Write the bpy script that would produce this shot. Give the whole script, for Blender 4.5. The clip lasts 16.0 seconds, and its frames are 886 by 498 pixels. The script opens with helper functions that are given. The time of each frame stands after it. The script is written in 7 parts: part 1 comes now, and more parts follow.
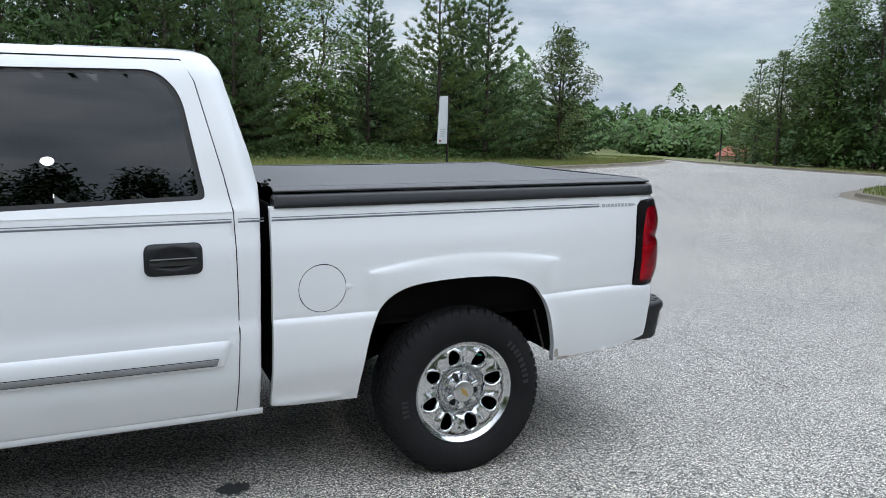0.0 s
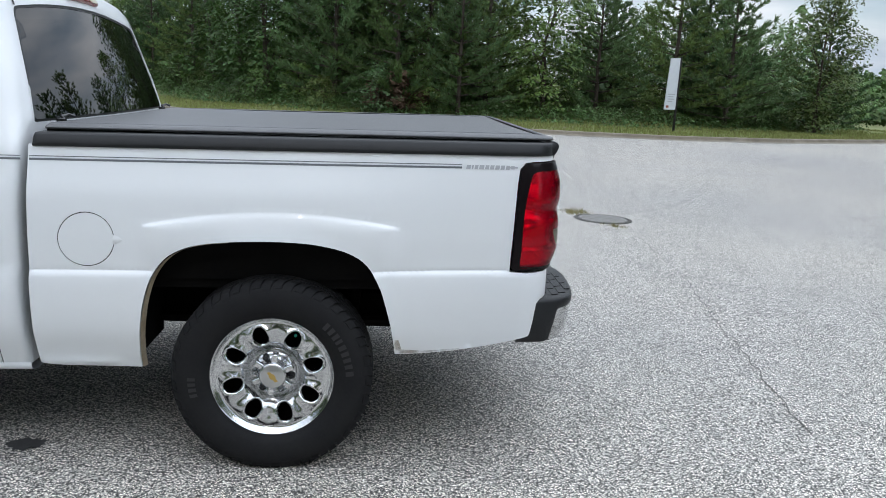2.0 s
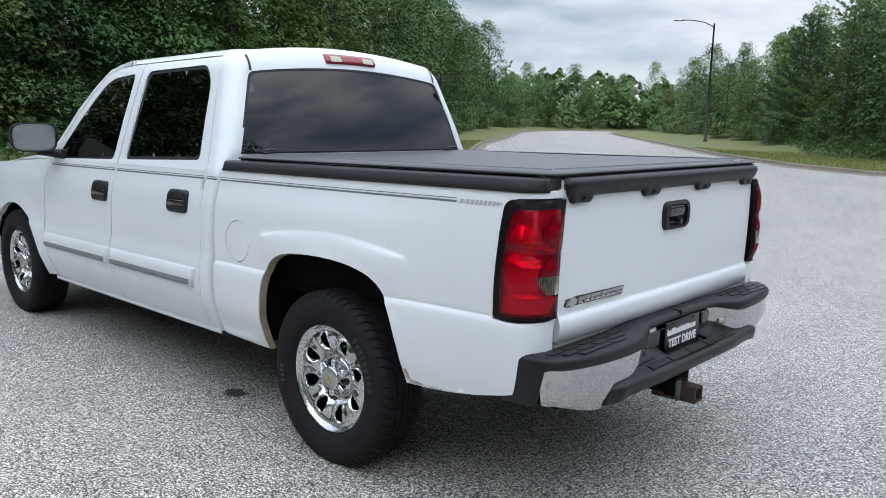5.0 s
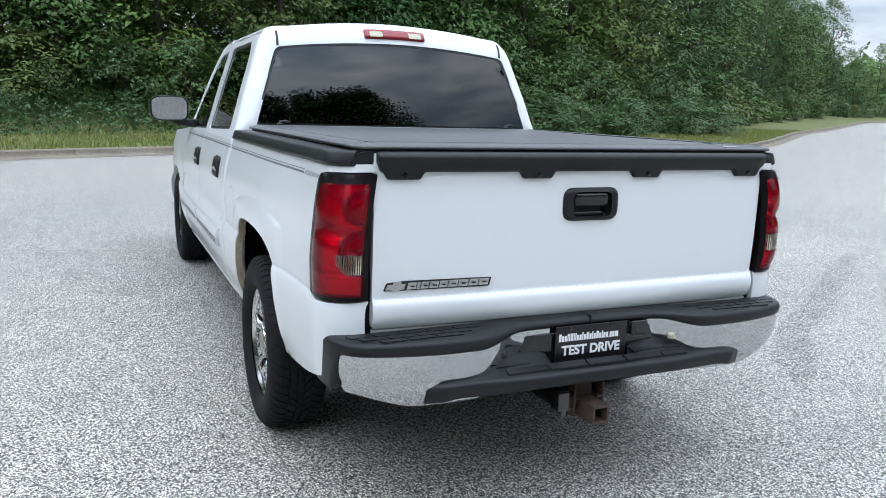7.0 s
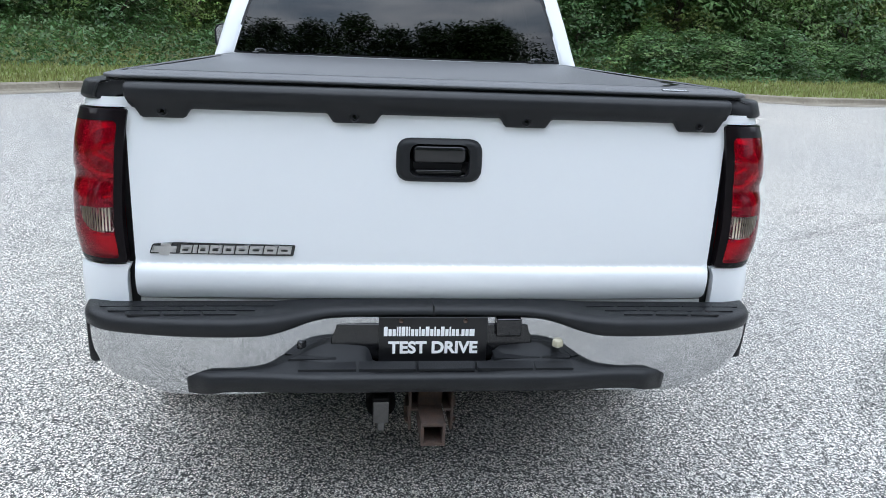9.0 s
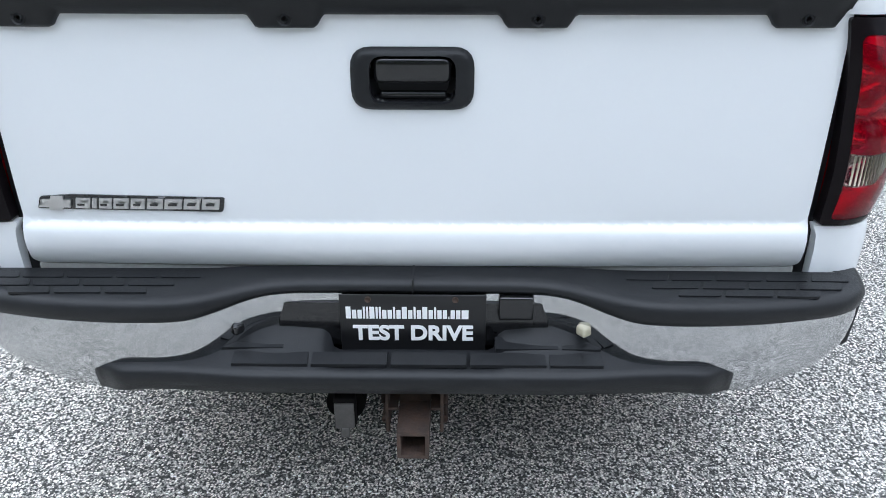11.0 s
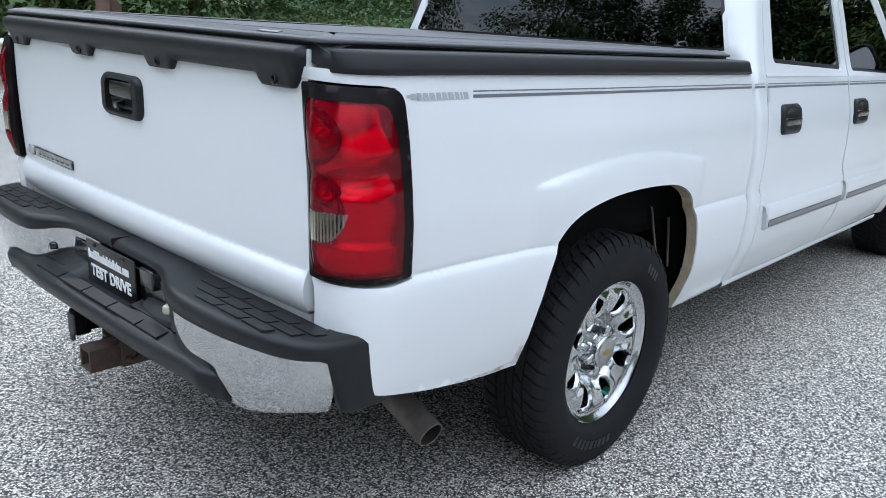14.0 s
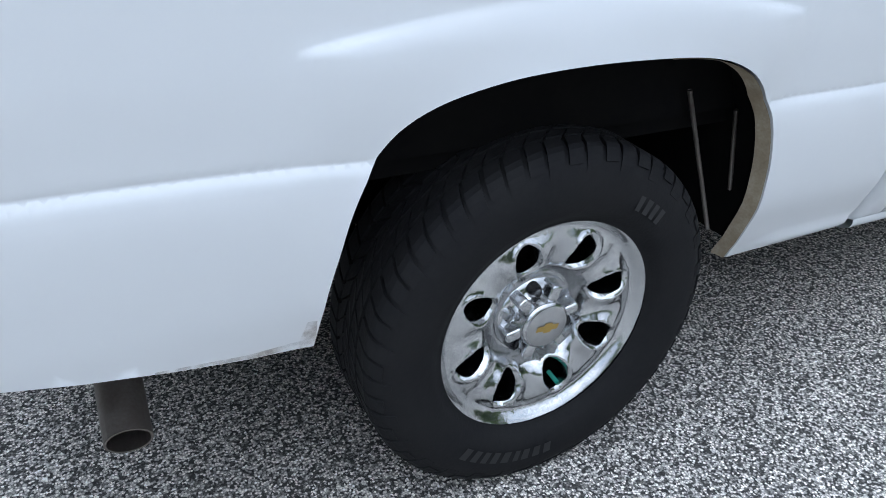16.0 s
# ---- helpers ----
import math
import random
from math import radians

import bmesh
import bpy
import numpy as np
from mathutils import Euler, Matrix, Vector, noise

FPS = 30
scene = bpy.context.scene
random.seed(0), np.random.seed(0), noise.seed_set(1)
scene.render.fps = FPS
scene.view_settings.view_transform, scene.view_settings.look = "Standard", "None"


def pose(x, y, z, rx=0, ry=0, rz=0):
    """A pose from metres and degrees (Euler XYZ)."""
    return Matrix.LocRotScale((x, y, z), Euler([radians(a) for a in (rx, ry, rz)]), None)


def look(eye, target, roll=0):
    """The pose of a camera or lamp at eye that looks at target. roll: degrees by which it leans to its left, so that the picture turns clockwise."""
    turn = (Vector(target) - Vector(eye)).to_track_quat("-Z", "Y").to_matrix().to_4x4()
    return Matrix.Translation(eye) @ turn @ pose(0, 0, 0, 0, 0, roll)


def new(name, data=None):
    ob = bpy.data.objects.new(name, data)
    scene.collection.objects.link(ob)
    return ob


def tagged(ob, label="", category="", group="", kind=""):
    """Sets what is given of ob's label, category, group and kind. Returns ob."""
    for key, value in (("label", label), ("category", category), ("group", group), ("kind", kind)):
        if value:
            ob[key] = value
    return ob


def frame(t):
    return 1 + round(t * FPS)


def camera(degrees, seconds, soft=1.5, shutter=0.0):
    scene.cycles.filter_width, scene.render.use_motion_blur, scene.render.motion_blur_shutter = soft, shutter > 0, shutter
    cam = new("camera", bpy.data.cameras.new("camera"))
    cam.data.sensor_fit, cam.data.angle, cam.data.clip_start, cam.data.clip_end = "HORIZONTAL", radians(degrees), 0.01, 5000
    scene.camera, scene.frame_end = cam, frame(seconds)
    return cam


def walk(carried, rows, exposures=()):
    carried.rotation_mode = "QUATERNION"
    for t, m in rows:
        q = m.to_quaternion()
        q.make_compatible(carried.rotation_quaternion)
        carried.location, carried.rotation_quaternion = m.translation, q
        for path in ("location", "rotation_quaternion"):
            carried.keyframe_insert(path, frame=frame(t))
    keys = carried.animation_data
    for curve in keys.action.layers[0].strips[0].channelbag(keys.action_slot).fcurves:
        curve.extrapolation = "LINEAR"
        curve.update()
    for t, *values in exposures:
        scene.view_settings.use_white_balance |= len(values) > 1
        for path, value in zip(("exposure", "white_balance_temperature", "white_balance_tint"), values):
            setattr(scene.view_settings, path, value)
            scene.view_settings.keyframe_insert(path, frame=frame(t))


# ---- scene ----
cam = camera(59.3, 16.0, soft=0.6)
PATH = [
    (0, (-1.436, -4.071, 1.553), (-0.668, -2.25, 1.25), 1.5),
    (0.5, (-0.953, -4.087, 1.526), (-0.231, -2.256, 1.168), 1.6),
    (1, (-0.47, -3.986, 1.515), (0.135, -2.125, 1.102), 2.4),
    (1.5, (-0.016, -3.923, 1.508), (0.396, -2.009, 1.097), 2.6),
    (2, (0.414, -3.847, 1.512), (0.557, -1.896, 1.098), 2.9),
    (2.5, (0.824, -3.683, 1.519), (0.671, -1.734, 1.094), 3.4),
    (3, (1.236, -3.632, 1.507), (0.677, -1.754, 1.105), 2.9),
    (3.5, (1.602, -3.48, 1.482), (0.853, -1.671, 1.072), 2.3),
    (4, (1.993, -3.361, 1.496), (1.076, -1.625, 1.112), 0.5),
    (4.5, (2.365, -3.226, 1.519), (1.223, -1.618, 1.184), 0.5),
    (4.7, (2.446, -3.15, 1.506), (1.214, -1.609, 1.175), 0.9),
    (6.8, (3.316, -1.751, 1.502), (1.543, -0.906, 1.121), 2.0),
    (7, (3.389, -1.587, 1.5), (1.591, -0.803, 1.108), 2.1),
    (7.5, (3.456, -1.181, 1.465), (1.623, -0.505, 1.038), 2.7),
    (8, (3.471, -0.755, 1.472), (1.578, -0.276, 1.039), 2.5),
    (8.2, (3.445, -0.618, 1.487), (1.527, -0.239, 1.066), 2.1),
    (10.3, (2.578, 0.075, 1.496), (0.758, 0.023, 0.67), 0.7),
    (10.5, (2.546, 0.079, 1.495), (0.755, 0.028, 0.608), 0.8),
    (11, (2.511, 0.093, 1.485), (0.714, 0.057, 0.608), -0.0),
    (11.5, (2.536, 0.415, 1.465), (0.681, 0.286, 0.727), -1.3),
    (12, (2.482, 0.741, 1.487), (0.597, 0.34, 0.953), 0.0),
    (12.5, (2.264, 1.09, 1.539), (0.378, 0.54, 1.163), 0.2),
    (13, (2.226, 1.497, 1.527), (0.409, 0.727, 1.203), 0.6),
    (13.5, (2.135, 1.827, 1.435), (0.517, 0.753, 0.959), 2.3),
    (14, (2.02, 2.132, 1.391), (0.617, 0.831, 0.809), 2.8),
    (14.5, (1.826, 2.291, 1.365), (0.631, 0.838, 0.688), 3.0),
    (15, (1.473, 2.291, 1.333), (0.442, 0.771, 0.541), 1.8),
    (15.5, (1.072, 2.232, 1.324), (0.162, 0.698, 0.419), 0.8),
    (16, (0.73, 1.962, 1.292), (-0.062, 0.446, 0.256), 2.2),
]
walk(cam, [(t, look(eye, target, roll)) for t, eye, target, roll in PATH],
     [(0.0, -0.18, 6280, 10), (2.5, -0.08, 6280, 10), (4.5, -0.13, 6220, 10), (7.0, 0.20, 6120, 10), (11.0, 0.30, 6080, 10), (12.5, 0.23, 6020, 10), (14.5, 0.03, 5980, 10), (16.0, -0.07, 5880, 10)])
from mathutils import geometry


# ---- world, sun and sky ----
SUN_AZ, SUN_EL = 265.3, 31.6
world = bpy.data.worlds.new("overcast_sky")
scene.world = world
world.use_nodes = True
wn, wl = world.node_tree.nodes, world.node_tree.links
wn.clear()
w_out = wn.new("ShaderNodeOutputWorld")
w_bg = wn.new("ShaderNodeBackground")
w_sky = wn.new("ShaderNodeTexSky")
w_sky.sky_type = "NISHITA"
w_sky.sun_disc = False
w_sky.sun_elevation, w_sky.sun_rotation = radians(SUN_EL), radians(90 - SUN_AZ)
w_tc, w_map, w_noise, w_ramp = (wn.new(k) for k in ("ShaderNodeTexCoord", "ShaderNodeMapping", "ShaderNodeTexNoise", "ShaderNodeValToRGB"))
w_map.inputs["Scale"].default_value = (1.6, 1.6, 5.5)
w_map.inputs["Location"].default_value = (3.1, 0.4, 0.9)
w_noise.inputs["Scale"].default_value, w_noise.inputs["Detail"].default_value, w_noise.inputs["Roughness"].default_value = 1.7, 7.0, 0.55
w_ramp.color_ramp.elements[0].position, w_ramp.color_ramp.elements[1].position = 0.30, 0.52
w_ramp.color_ramp.elements[0].color, w_ramp.color_ramp.elements[1].color = (0.35, 0.35, 0.35, 1), (1, 1, 1, 1)
w_noise2, w_ramp2 = wn.new("ShaderNodeTexNoise"), wn.new("ShaderNodeValToRGB")
w_noise2.inputs["Scale"].default_value, w_noise2.inputs["Detail"].default_value = 2.6, 6.0
w_ramp2.color_ramp.elements[0].position, w_ramp2.color_ramp.elements[1].position = 0.36, 0.64
w_ramp2.color_ramp.elements[0].color, w_ramp2.color_ramp.elements[1].color = (4.6, 5.5, 6.5, 1), (10.2, 10.4, 10.8, 1)
w_mix = wn.new("ShaderNodeMix")
w_mix.data_type = "RGBA"
wl.new(w_tc.outputs["Generated"], w_map.inputs["Vector"])
wl.new(w_map.outputs["Vector"], w_noise.inputs["Vector"])
wl.new(w_map.outputs["Vector"], w_noise2.inputs["Vector"])
wl.new(w_noise.outputs["Fac"], w_ramp.inputs["Fac"])
wl.new(w_noise2.outputs["Fac"], w_ramp2.inputs["Fac"])
wl.new(w_ramp.outputs["Color"], w_mix.inputs["Factor"])
wl.new(w_sky.outputs["Color"], w_mix.inputs["A"])
wl.new(w_ramp2.outputs["Color"], w_mix.inputs["B"])
# an overcast sky is brighter overhead than at the horizon
w_sep, w_up, w_mul = wn.new("ShaderNodeSeparateXYZ"), wn.new("ShaderNodeMapRange"), wn.new("ShaderNodeMix")
w_up.inputs["From Min"].default_value, w_up.inputs["From Max"].default_value = 0.15, 1.0
w_up.inputs["To Min"].default_value, w_up.inputs["To Max"].default_value = 1.0, 2.6
w_mul.data_type, w_mul.blend_type = "RGBA", "MULTIPLY"
w_mul.inputs["Factor"].default_value = 1.0
wl.new(w_tc.outputs["Generated"], w_sep.inputs[0])
wl.new(w_sep.outputs["Z"], w_up.inputs["Value"])
wl.new(w_mix.outputs["Result"], w_mul.inputs["A"])
wl.new(w_up.outputs["Result"], w_mul.inputs["B"])
# an added bright lobe, high in the south-east sky, lights the tailgate
GLOW_AZ, GLOW_EL = 335, 55
w_dot, w_pow, w_glow, w_mul2 = wn.new("ShaderNodeVectorMath"), wn.new("ShaderNodeMath"), wn.new("ShaderNodeMapRange"), wn.new("ShaderNodeMix")
w_dot.operation, w_pow.operation = "DOT_PRODUCT", "POWER"
w_dot.inputs[1].default_value = (math.cos(radians(GLOW_AZ)) * math.cos(radians(GLOW_EL)), math.sin(radians(GLOW_AZ)) * math.cos(radians(GLOW_EL)), math.sin(radians(GLOW_EL)))
w_pow.use_clamp = True
w_pow.inputs[1].default_value = 2.5
w_glow.inputs["To Min"].default_value, w_glow.inputs["To Max"].default_value = 0.95, 1.75
w_mul2.data_type, w_mul2.blend_type = "RGBA", "MULTIPLY"
w_mul2.inputs["Factor"].default_value = 1.0
w_half = wn.new("ShaderNodeMath")
w_half.operation = "MAXIMUM"
w_half.inputs[1].default_value = 0.0
wl.new(w_tc.outputs["Generated"], w_dot.inputs[0])
wl.new(w_dot.outputs["Value"], w_half.inputs[0])
wl.new(w_half.outputs[0], w_pow.inputs[0])
wl.new(w_pow.outputs[0], w_glow.inputs["Value"])
wl.new(w_mul.outputs["Result"], w_mul2.inputs["A"])
wl.new(w_glow.outputs["Result"], w_mul2.inputs["B"])
wl.new(w_mul2.outputs["Result"], w_bg.inputs["Color"])
w_bg.inputs["Strength"].default_value = 0.105
wl.new(w_bg.outputs["Background"], w_out.inputs["Surface"])

sun_data = bpy.data.lights.new("sun", "SUN")
sun_data.energy, sun_data.angle, sun_data.color = 0.2, radians(0.8), (1.0, 0.96, 0.9)
sun = new("sun", sun_data)
az, el = radians(SUN_AZ), radians(SUN_EL)
sun.matrix_world = look((0, 0, 30), (-30 * math.cos(az) * math.cos(el), -30 * math.sin(az) * math.cos(el), 30 - 30 * math.sin(el)))


# ---- materials ----
def material(name, color, rough=0.5, metal=0.0, var=0.0, scale=8.0, bump=0.0, bump_scale=60.0, dark=None, coat=0.0, random_hue=0.0, island=False, spec=0.5, translucent=0.0, each=0.0):
    """A principled material with noise at two scales in colour, roughness and relief."""
    m = bpy.data.materials.new(name)
    m.use_nodes = True
    n, l = m.node_tree.nodes, m.node_tree.links
    b = n["Principled BSDF"]
    b.inputs["Roughness"].default_value, b.inputs["Metallic"].default_value = rough, metal
    b.inputs["Coat Weight"].default_value, b.inputs["Coat Roughness"].default_value = coat, 0.03
    b.inputs["Specular IOR Level"].default_value = spec
    tc = n.new("ShaderNodeTexCoord")
    base = n.new("ShaderNodeRGB")
    base.outputs[0].default_value = (*color, 1)
    out = base.outputs[0]
    if var:
        for k, (s, amount) in enumerate(((scale, var), (scale * 9, var * 0.6))):
            t = n.new("ShaderNodeTexNoise")
            t.inputs["Scale"].default_value, t.inputs["Detail"].default_value = s, 5.0
            l.new(tc.outputs["Object"], t.inputs["Vector"])
            r = n.new("ShaderNodeMapRange")
            r.inputs["From Min"].default_value, r.inputs["From Max"].default_value = 0.3, 0.7
            l.new(t.outputs["Fac"], r.inputs["Value"])
            mx = n.new("ShaderNodeMix")
            mx.data_type, mx.blend_type = "RGBA", "MIX"
            mul = n.new("ShaderNodeMath")
            mul.operation = "MULTIPLY"
            mul.inputs[1].default_value = amount
            l.new(r.outputs["Result"], mul.inputs[0])
            l.new(mul.outputs[0], mx.inputs["Factor"])
            l.new(out, mx.inputs["A"])
            mx.inputs["B"].default_value = (*(dark or [c * 0.35 for c in color]), 1)
            out = mx.outputs["Result"]
    if random_hue:
        hs = n.new("ShaderNodeHueSaturation")
        src = n.new("ShaderNodeNewGeometry").outputs["Random Per Island"] if island else n.new("ShaderNodeObjectInfo").outputs["Random"]
        r1, r2 = n.new("ShaderNodeMapRange"), n.new("ShaderNodeMapRange")
        r1.inputs["To Min"].default_value, r1.inputs["To Max"].default_value = 0.5 - random_hue * 0.06, 0.5 + random_hue * 0.06
        r2.inputs["To Min"].default_value, r2.inputs["To Max"].default_value = 1 - random_hue, 1 + random_hue
        l.new(src, r1.inputs["Value"])
        l.new(src, r2.inputs["Value"])
        l.new(r1.outputs["Result"], hs.inputs["Hue"])
        l.new(r2.outputs["Result"], hs.inputs["Value"])
        l.new(out, hs.inputs["Color"])
        out = hs.outputs["Color"]
    if each:
        hs2, oi = n.new("ShaderNodeHueSaturation"), n.new("ShaderNodeObjectInfo")
        r1, r2 = n.new("ShaderNodeMapRange"), n.new("ShaderNodeMapRange")
        r1.inputs["To Min"].default_value, r1.inputs["To Max"].default_value = 0.5 - each * 0.07, 0.5 + each * 0.03
        r2.inputs["To Min"].default_value, r2.inputs["To Max"].default_value = 1 + each, 1 - each
        l.new(oi.outputs["Random"], r1.inputs["Value"])
        l.new(oi.outputs["Random"], r2.inputs["Value"])
        l.new(r1.outputs["Result"], hs2.inputs["Hue"])
        l.new(r2.outputs["Result"], hs2.inputs["Value"])
        l.new(out, hs2.inputs["Color"])
        out = hs2.outputs["Color"]
    l.new(out, b.inputs["Base Color"])
    if bump:
        t = n.new("ShaderNodeTexNoise")
        t.inputs["Scale"].default_value, t.inputs["Detail"].default_value = bump_scale, 4.0
        l.new(tc.outputs["Object"], t.inputs["Vector"])
        bp = n.new("ShaderNodeBump")
        bp.inputs["Strength"].default_value, bp.inputs["Distance"].default_value = bump, 0.01
        l.new(t.outputs["Fac"], bp.inputs["Height"])
        l.new(bp.outputs["Normal"], b.inputs["Normal"])
    if translucent:
        tr = n.new("ShaderNodeBsdfTranslucent")
        mixs = n.new("ShaderNodeMixShader")
        mixs.inputs[0].default_value = translucent
        l.new(out, tr.inputs["Color"])
        l.new(b.outputs[0], mixs.inputs[1])
        l.new(tr.outputs[0], mixs.inputs[2])
        l.new(mixs.outputs[0], n["Material Output"].inputs["Surface"])
    return m


def glass_like(name, tint, gloss=(1, 1, 1), rough=0.0, ior=1.5, haze=0.0, haze_color=(1, 1, 1)):
    """Thin tinted glass or plastic: light passes straight through, tinted, and the surface mirrors by its angle."""
    m = bpy.data.materials.new(name)
    m.use_nodes = True
    n, l = m.node_tree.nodes, m.node_tree.links
    n.remove(n["Principled BSDF"])
    tr, gl, mx, fr = (n.new(k) for k in ("ShaderNodeBsdfTransparent", "ShaderNodeBsdfGlossy", "ShaderNodeMixShader", "ShaderNodeFresnel"))
    tr.inputs["Color"].default_value = (*tint, 1)
    gl.inputs["Color"].default_value, gl.inputs["Roughness"].default_value = (*gloss, 1), rough
    fr.inputs["IOR"].default_value = ior
    l.new(fr.outputs[0], mx.inputs[0])
    through_light = tr.outputs[0]
    if haze:
        df, mh = n.new("ShaderNodeBsdfDiffuse"), n.new("ShaderNodeMixShader")
        df.inputs["Color"].default_value = (*haze_color, 1)
        mh.inputs[0].default_value = haze
        l.new(tr.outputs[0], mh.inputs[1])
        l.new(df.outputs[0], mh.inputs[2])
        through_light = mh.outputs[0]
    l.new(through_light, mx.inputs[1])
    l.new(gl.outputs[0], mx.inputs[2])
    l.new(mx.outputs[0], n["Material Output"].inputs["Surface"])
    return m


def asphalt_material():
    """Weathered asphalt with light stone chips, dark binder, broad stains."""
    m = bpy.data.materials.new("weathered_asphalt")
    m.use_nodes = True
    n, l = m.node_tree.nodes, m.node_tree.links
    b = n["Principled BSDF"]
    b.inputs["Roughness"].default_value = 0.72
    tc = n.new("ShaderNodeTexCoord")
    def tex(kind, scale, detail=3.0):
        t = n.new(kind)
        t.inputs["Scale"].default_value = scale
        if kind == "ShaderNodeTexNoise":
            t.inputs["Detail"].default_value = detail
        l.new(tc.outputs["Object"], t.inputs["Vector"])
        return t
    def ramp(src, stops):
        r = n.new("ShaderNodeValToRGB")
        e = r.color_ramp.elements
        e[0].position, e[0].color = stops[0][0], (*stops[0][1], 1)
        e[1].position, e[1].color = stops[-1][0], (*stops[-1][1], 1)
        for p, c in stops[1:-1]:
            x = e.new(p)
            x.color = (*c, 1)
        l.new(src, r.inputs["Fac"])
        return r.outputs["Color"]
    chips = tex("ShaderNodeTexVoronoi", 172.0)
    grain = tex("ShaderNodeTexNoise", 230.0, 4.0)
    stone = n.new("ShaderNodeSeparateColor")
    l.new(chips.outputs["Color"], stone.inputs[0])
    tone = ramp(stone.outputs[0], [(0.0, (0.032, 0.032, 0.032)), (0.28, (0.10, 0.098, 0.094)), (0.42, (0.32, 0.311, 0.295)), (0.62, (0.74, 0.72, 0.68)), (1.0, (1.0, 0.98, 0.93))])
    edge = ramp(chips.outputs["Distance"], [(0.0, (1, 1, 1)), (0.40, (1, 1, 1)), (0.75, (0.32, 0.32, 0.33))])
    g2 = ramp(grain.outputs["Fac"], [(0.38, (0.58, 0.58, 0.58)), (0.62, (1.30, 1.30, 1.30))])
    broad = ramp(tex("ShaderNodeTexNoise", 0.22, 6.0).outputs["Fac"], [(0.3, (0.90, 0.89, 0.88)), (0.7, (1.16, 1.12, 1.05))])
    mid = ramp(tex("ShaderNodeTexNoise", 2.3, 7.0).outputs["Fac"], [(0.28, (0.90, 0.90, 0.90)), (0.5, (1, 1, 1)), (0.75, (1.05, 1.05, 1.05))])
    clump = ramp(tex("ShaderNodeTexNoise", 80.0, 3.0).outputs["Fac"], [(0.36, (0.62, 0.62, 0.62)), (0.62, (1.35, 1.35, 1.35))])
    patch = ramp(tex("ShaderNodeTexNoise", 17.0, 4.0).outputs["Fac"], [(0.34, (0.94, 0.94, 0.94)), (0.66, (1.05, 1.05, 1.05))])
    out = tone
    for x in (edge, g2, clump, patch, broad, mid):
        mx = n.new("ShaderNodeMix")
        mx.data_type, mx.blend_type = "RGBA", "MULTIPLY"
        mx.inputs["Factor"].default_value = 1.0
        l.new(out, mx.inputs["A"])
        l.new(x, mx.inputs["B"])
        out = mx.outputs["Result"]
    l.new(out, b.inputs["Base Color"])
    bp = n.new("ShaderNodeBump")
    bp.inputs["Strength"].default_value, bp.inputs["Distance"].default_value = 0.7, 0.006
    l.new(stone.outputs[1], bp.inputs["Height"])
    l.new(bp.outputs["Normal"], b.inputs["Normal"])
    return m


ASPHALT = asphalt_material()
PAINT = material("white_car_paint", (0.765, 0.78, 0.795), 0.33, coat=0.6, var=0.05, scale=3.0, dark=(0.68, 0.69, 0.70))
BLACK_PLASTIC = material("black_textured_plastic", (0.010, 0.0105, 0.012), 0.40, var=0.35, scale=14, dark=(0.020, 0.021, 0.023), bump=0.12, bump_scale=420, spec=0.3)
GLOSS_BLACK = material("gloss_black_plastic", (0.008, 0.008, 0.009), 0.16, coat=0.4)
RUBBER = material("tyre_rubber", (0.011, 0.011, 0.0125), 0.72, var=0.4, scale=9, dark=(0.022, 0.0215, 0.021), bump=0.1, bump_scale=160, spec=0.14)
SEAL = material("black_rubber_seal", (0.01, 0.01, 0.011), 0.5)
CHROME = material("pitted_chrome", (0.62, 0.63, 0.64), 0.015, 1.0, var=0.4, scale=60, dark=(0.36, 0.36, 0.36), bump=0.012, bump_scale=230)
WHEEL_CHROME = material("wheel_chrome", (0.70, 0.71, 0.72), 0.15, 1.0, var=0.35, scale=35, dark=(0.5, 0.5, 0.51), bump=0.02, bump_scale=240)
BRUSHED = material("brushed_aluminium", (0.62, 0.62, 0.62), 0.32, 1.0, var=0.2, scale=40)
VINYL = material("black_vinyl_cloth", (0.084, 0.085, 0.090), 0.44, var=0.45, scale=1.7, dark=(0.118, 0.120, 0.125), bump=0.12, bump_scale=330)
# near-black: the deep shade under the truck is put into this colour
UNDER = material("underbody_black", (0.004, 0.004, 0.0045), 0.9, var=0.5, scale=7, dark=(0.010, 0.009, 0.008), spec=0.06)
RUST = material("rusty_steel", (0.085, 0.046, 0.030), 0.8, var=0.8, scale=30, dark=(0.035, 0.027, 0.024), bump=0.3, bump_scale=120)
STEEL = material("dull_steel", (0.22, 0.2, 0.18), 0.55, 0.6, var=0.6, scale=22, dark=(0.1, 0.075, 0.06))
TINT = glass_like("dark_tinted_glass", (0.008, 0.009, 0.010), ior=1.56)
MIRROR = material("mirror_glass", (0.40, 0.41, 0.43), 0.2, 1.0)
INTERIOR = material("grey_cloth_interior", (0.09, 0.085, 0.08), 0.9, var=0.3)
GREY_TRIM = material("grey_stripe", (0.16, 0.17, 0.19), 0.4)
LIGHT_TRIM = material("light_grey_stripe", (0.40, 0.41, 0.43), 0.4)
MOULD_GREY = material("grey_moulding_insert", (0.24, 0.245, 0.25), 0.4, var=0.2, scale=12)
GOLD = material("gold_emblem", (0.55, 0.38, 0.12), 0.3, 0.8)
RED_LENS = glass_like("red_lens", (0.74, 0.010, 0.085), ior=1.32, haze=0.13, haze_color=(0.74, 0.006, 0.034))
LAMP_BLACK = material("black_lamp_frame", (0.007, 0.005, 0.006), 0.30, spec=0.12)
RED_SOLID = material("red_plastic", (0.30, 0.006, 0.012), 0.25, coat=0.5, var=0.3, scale=40)
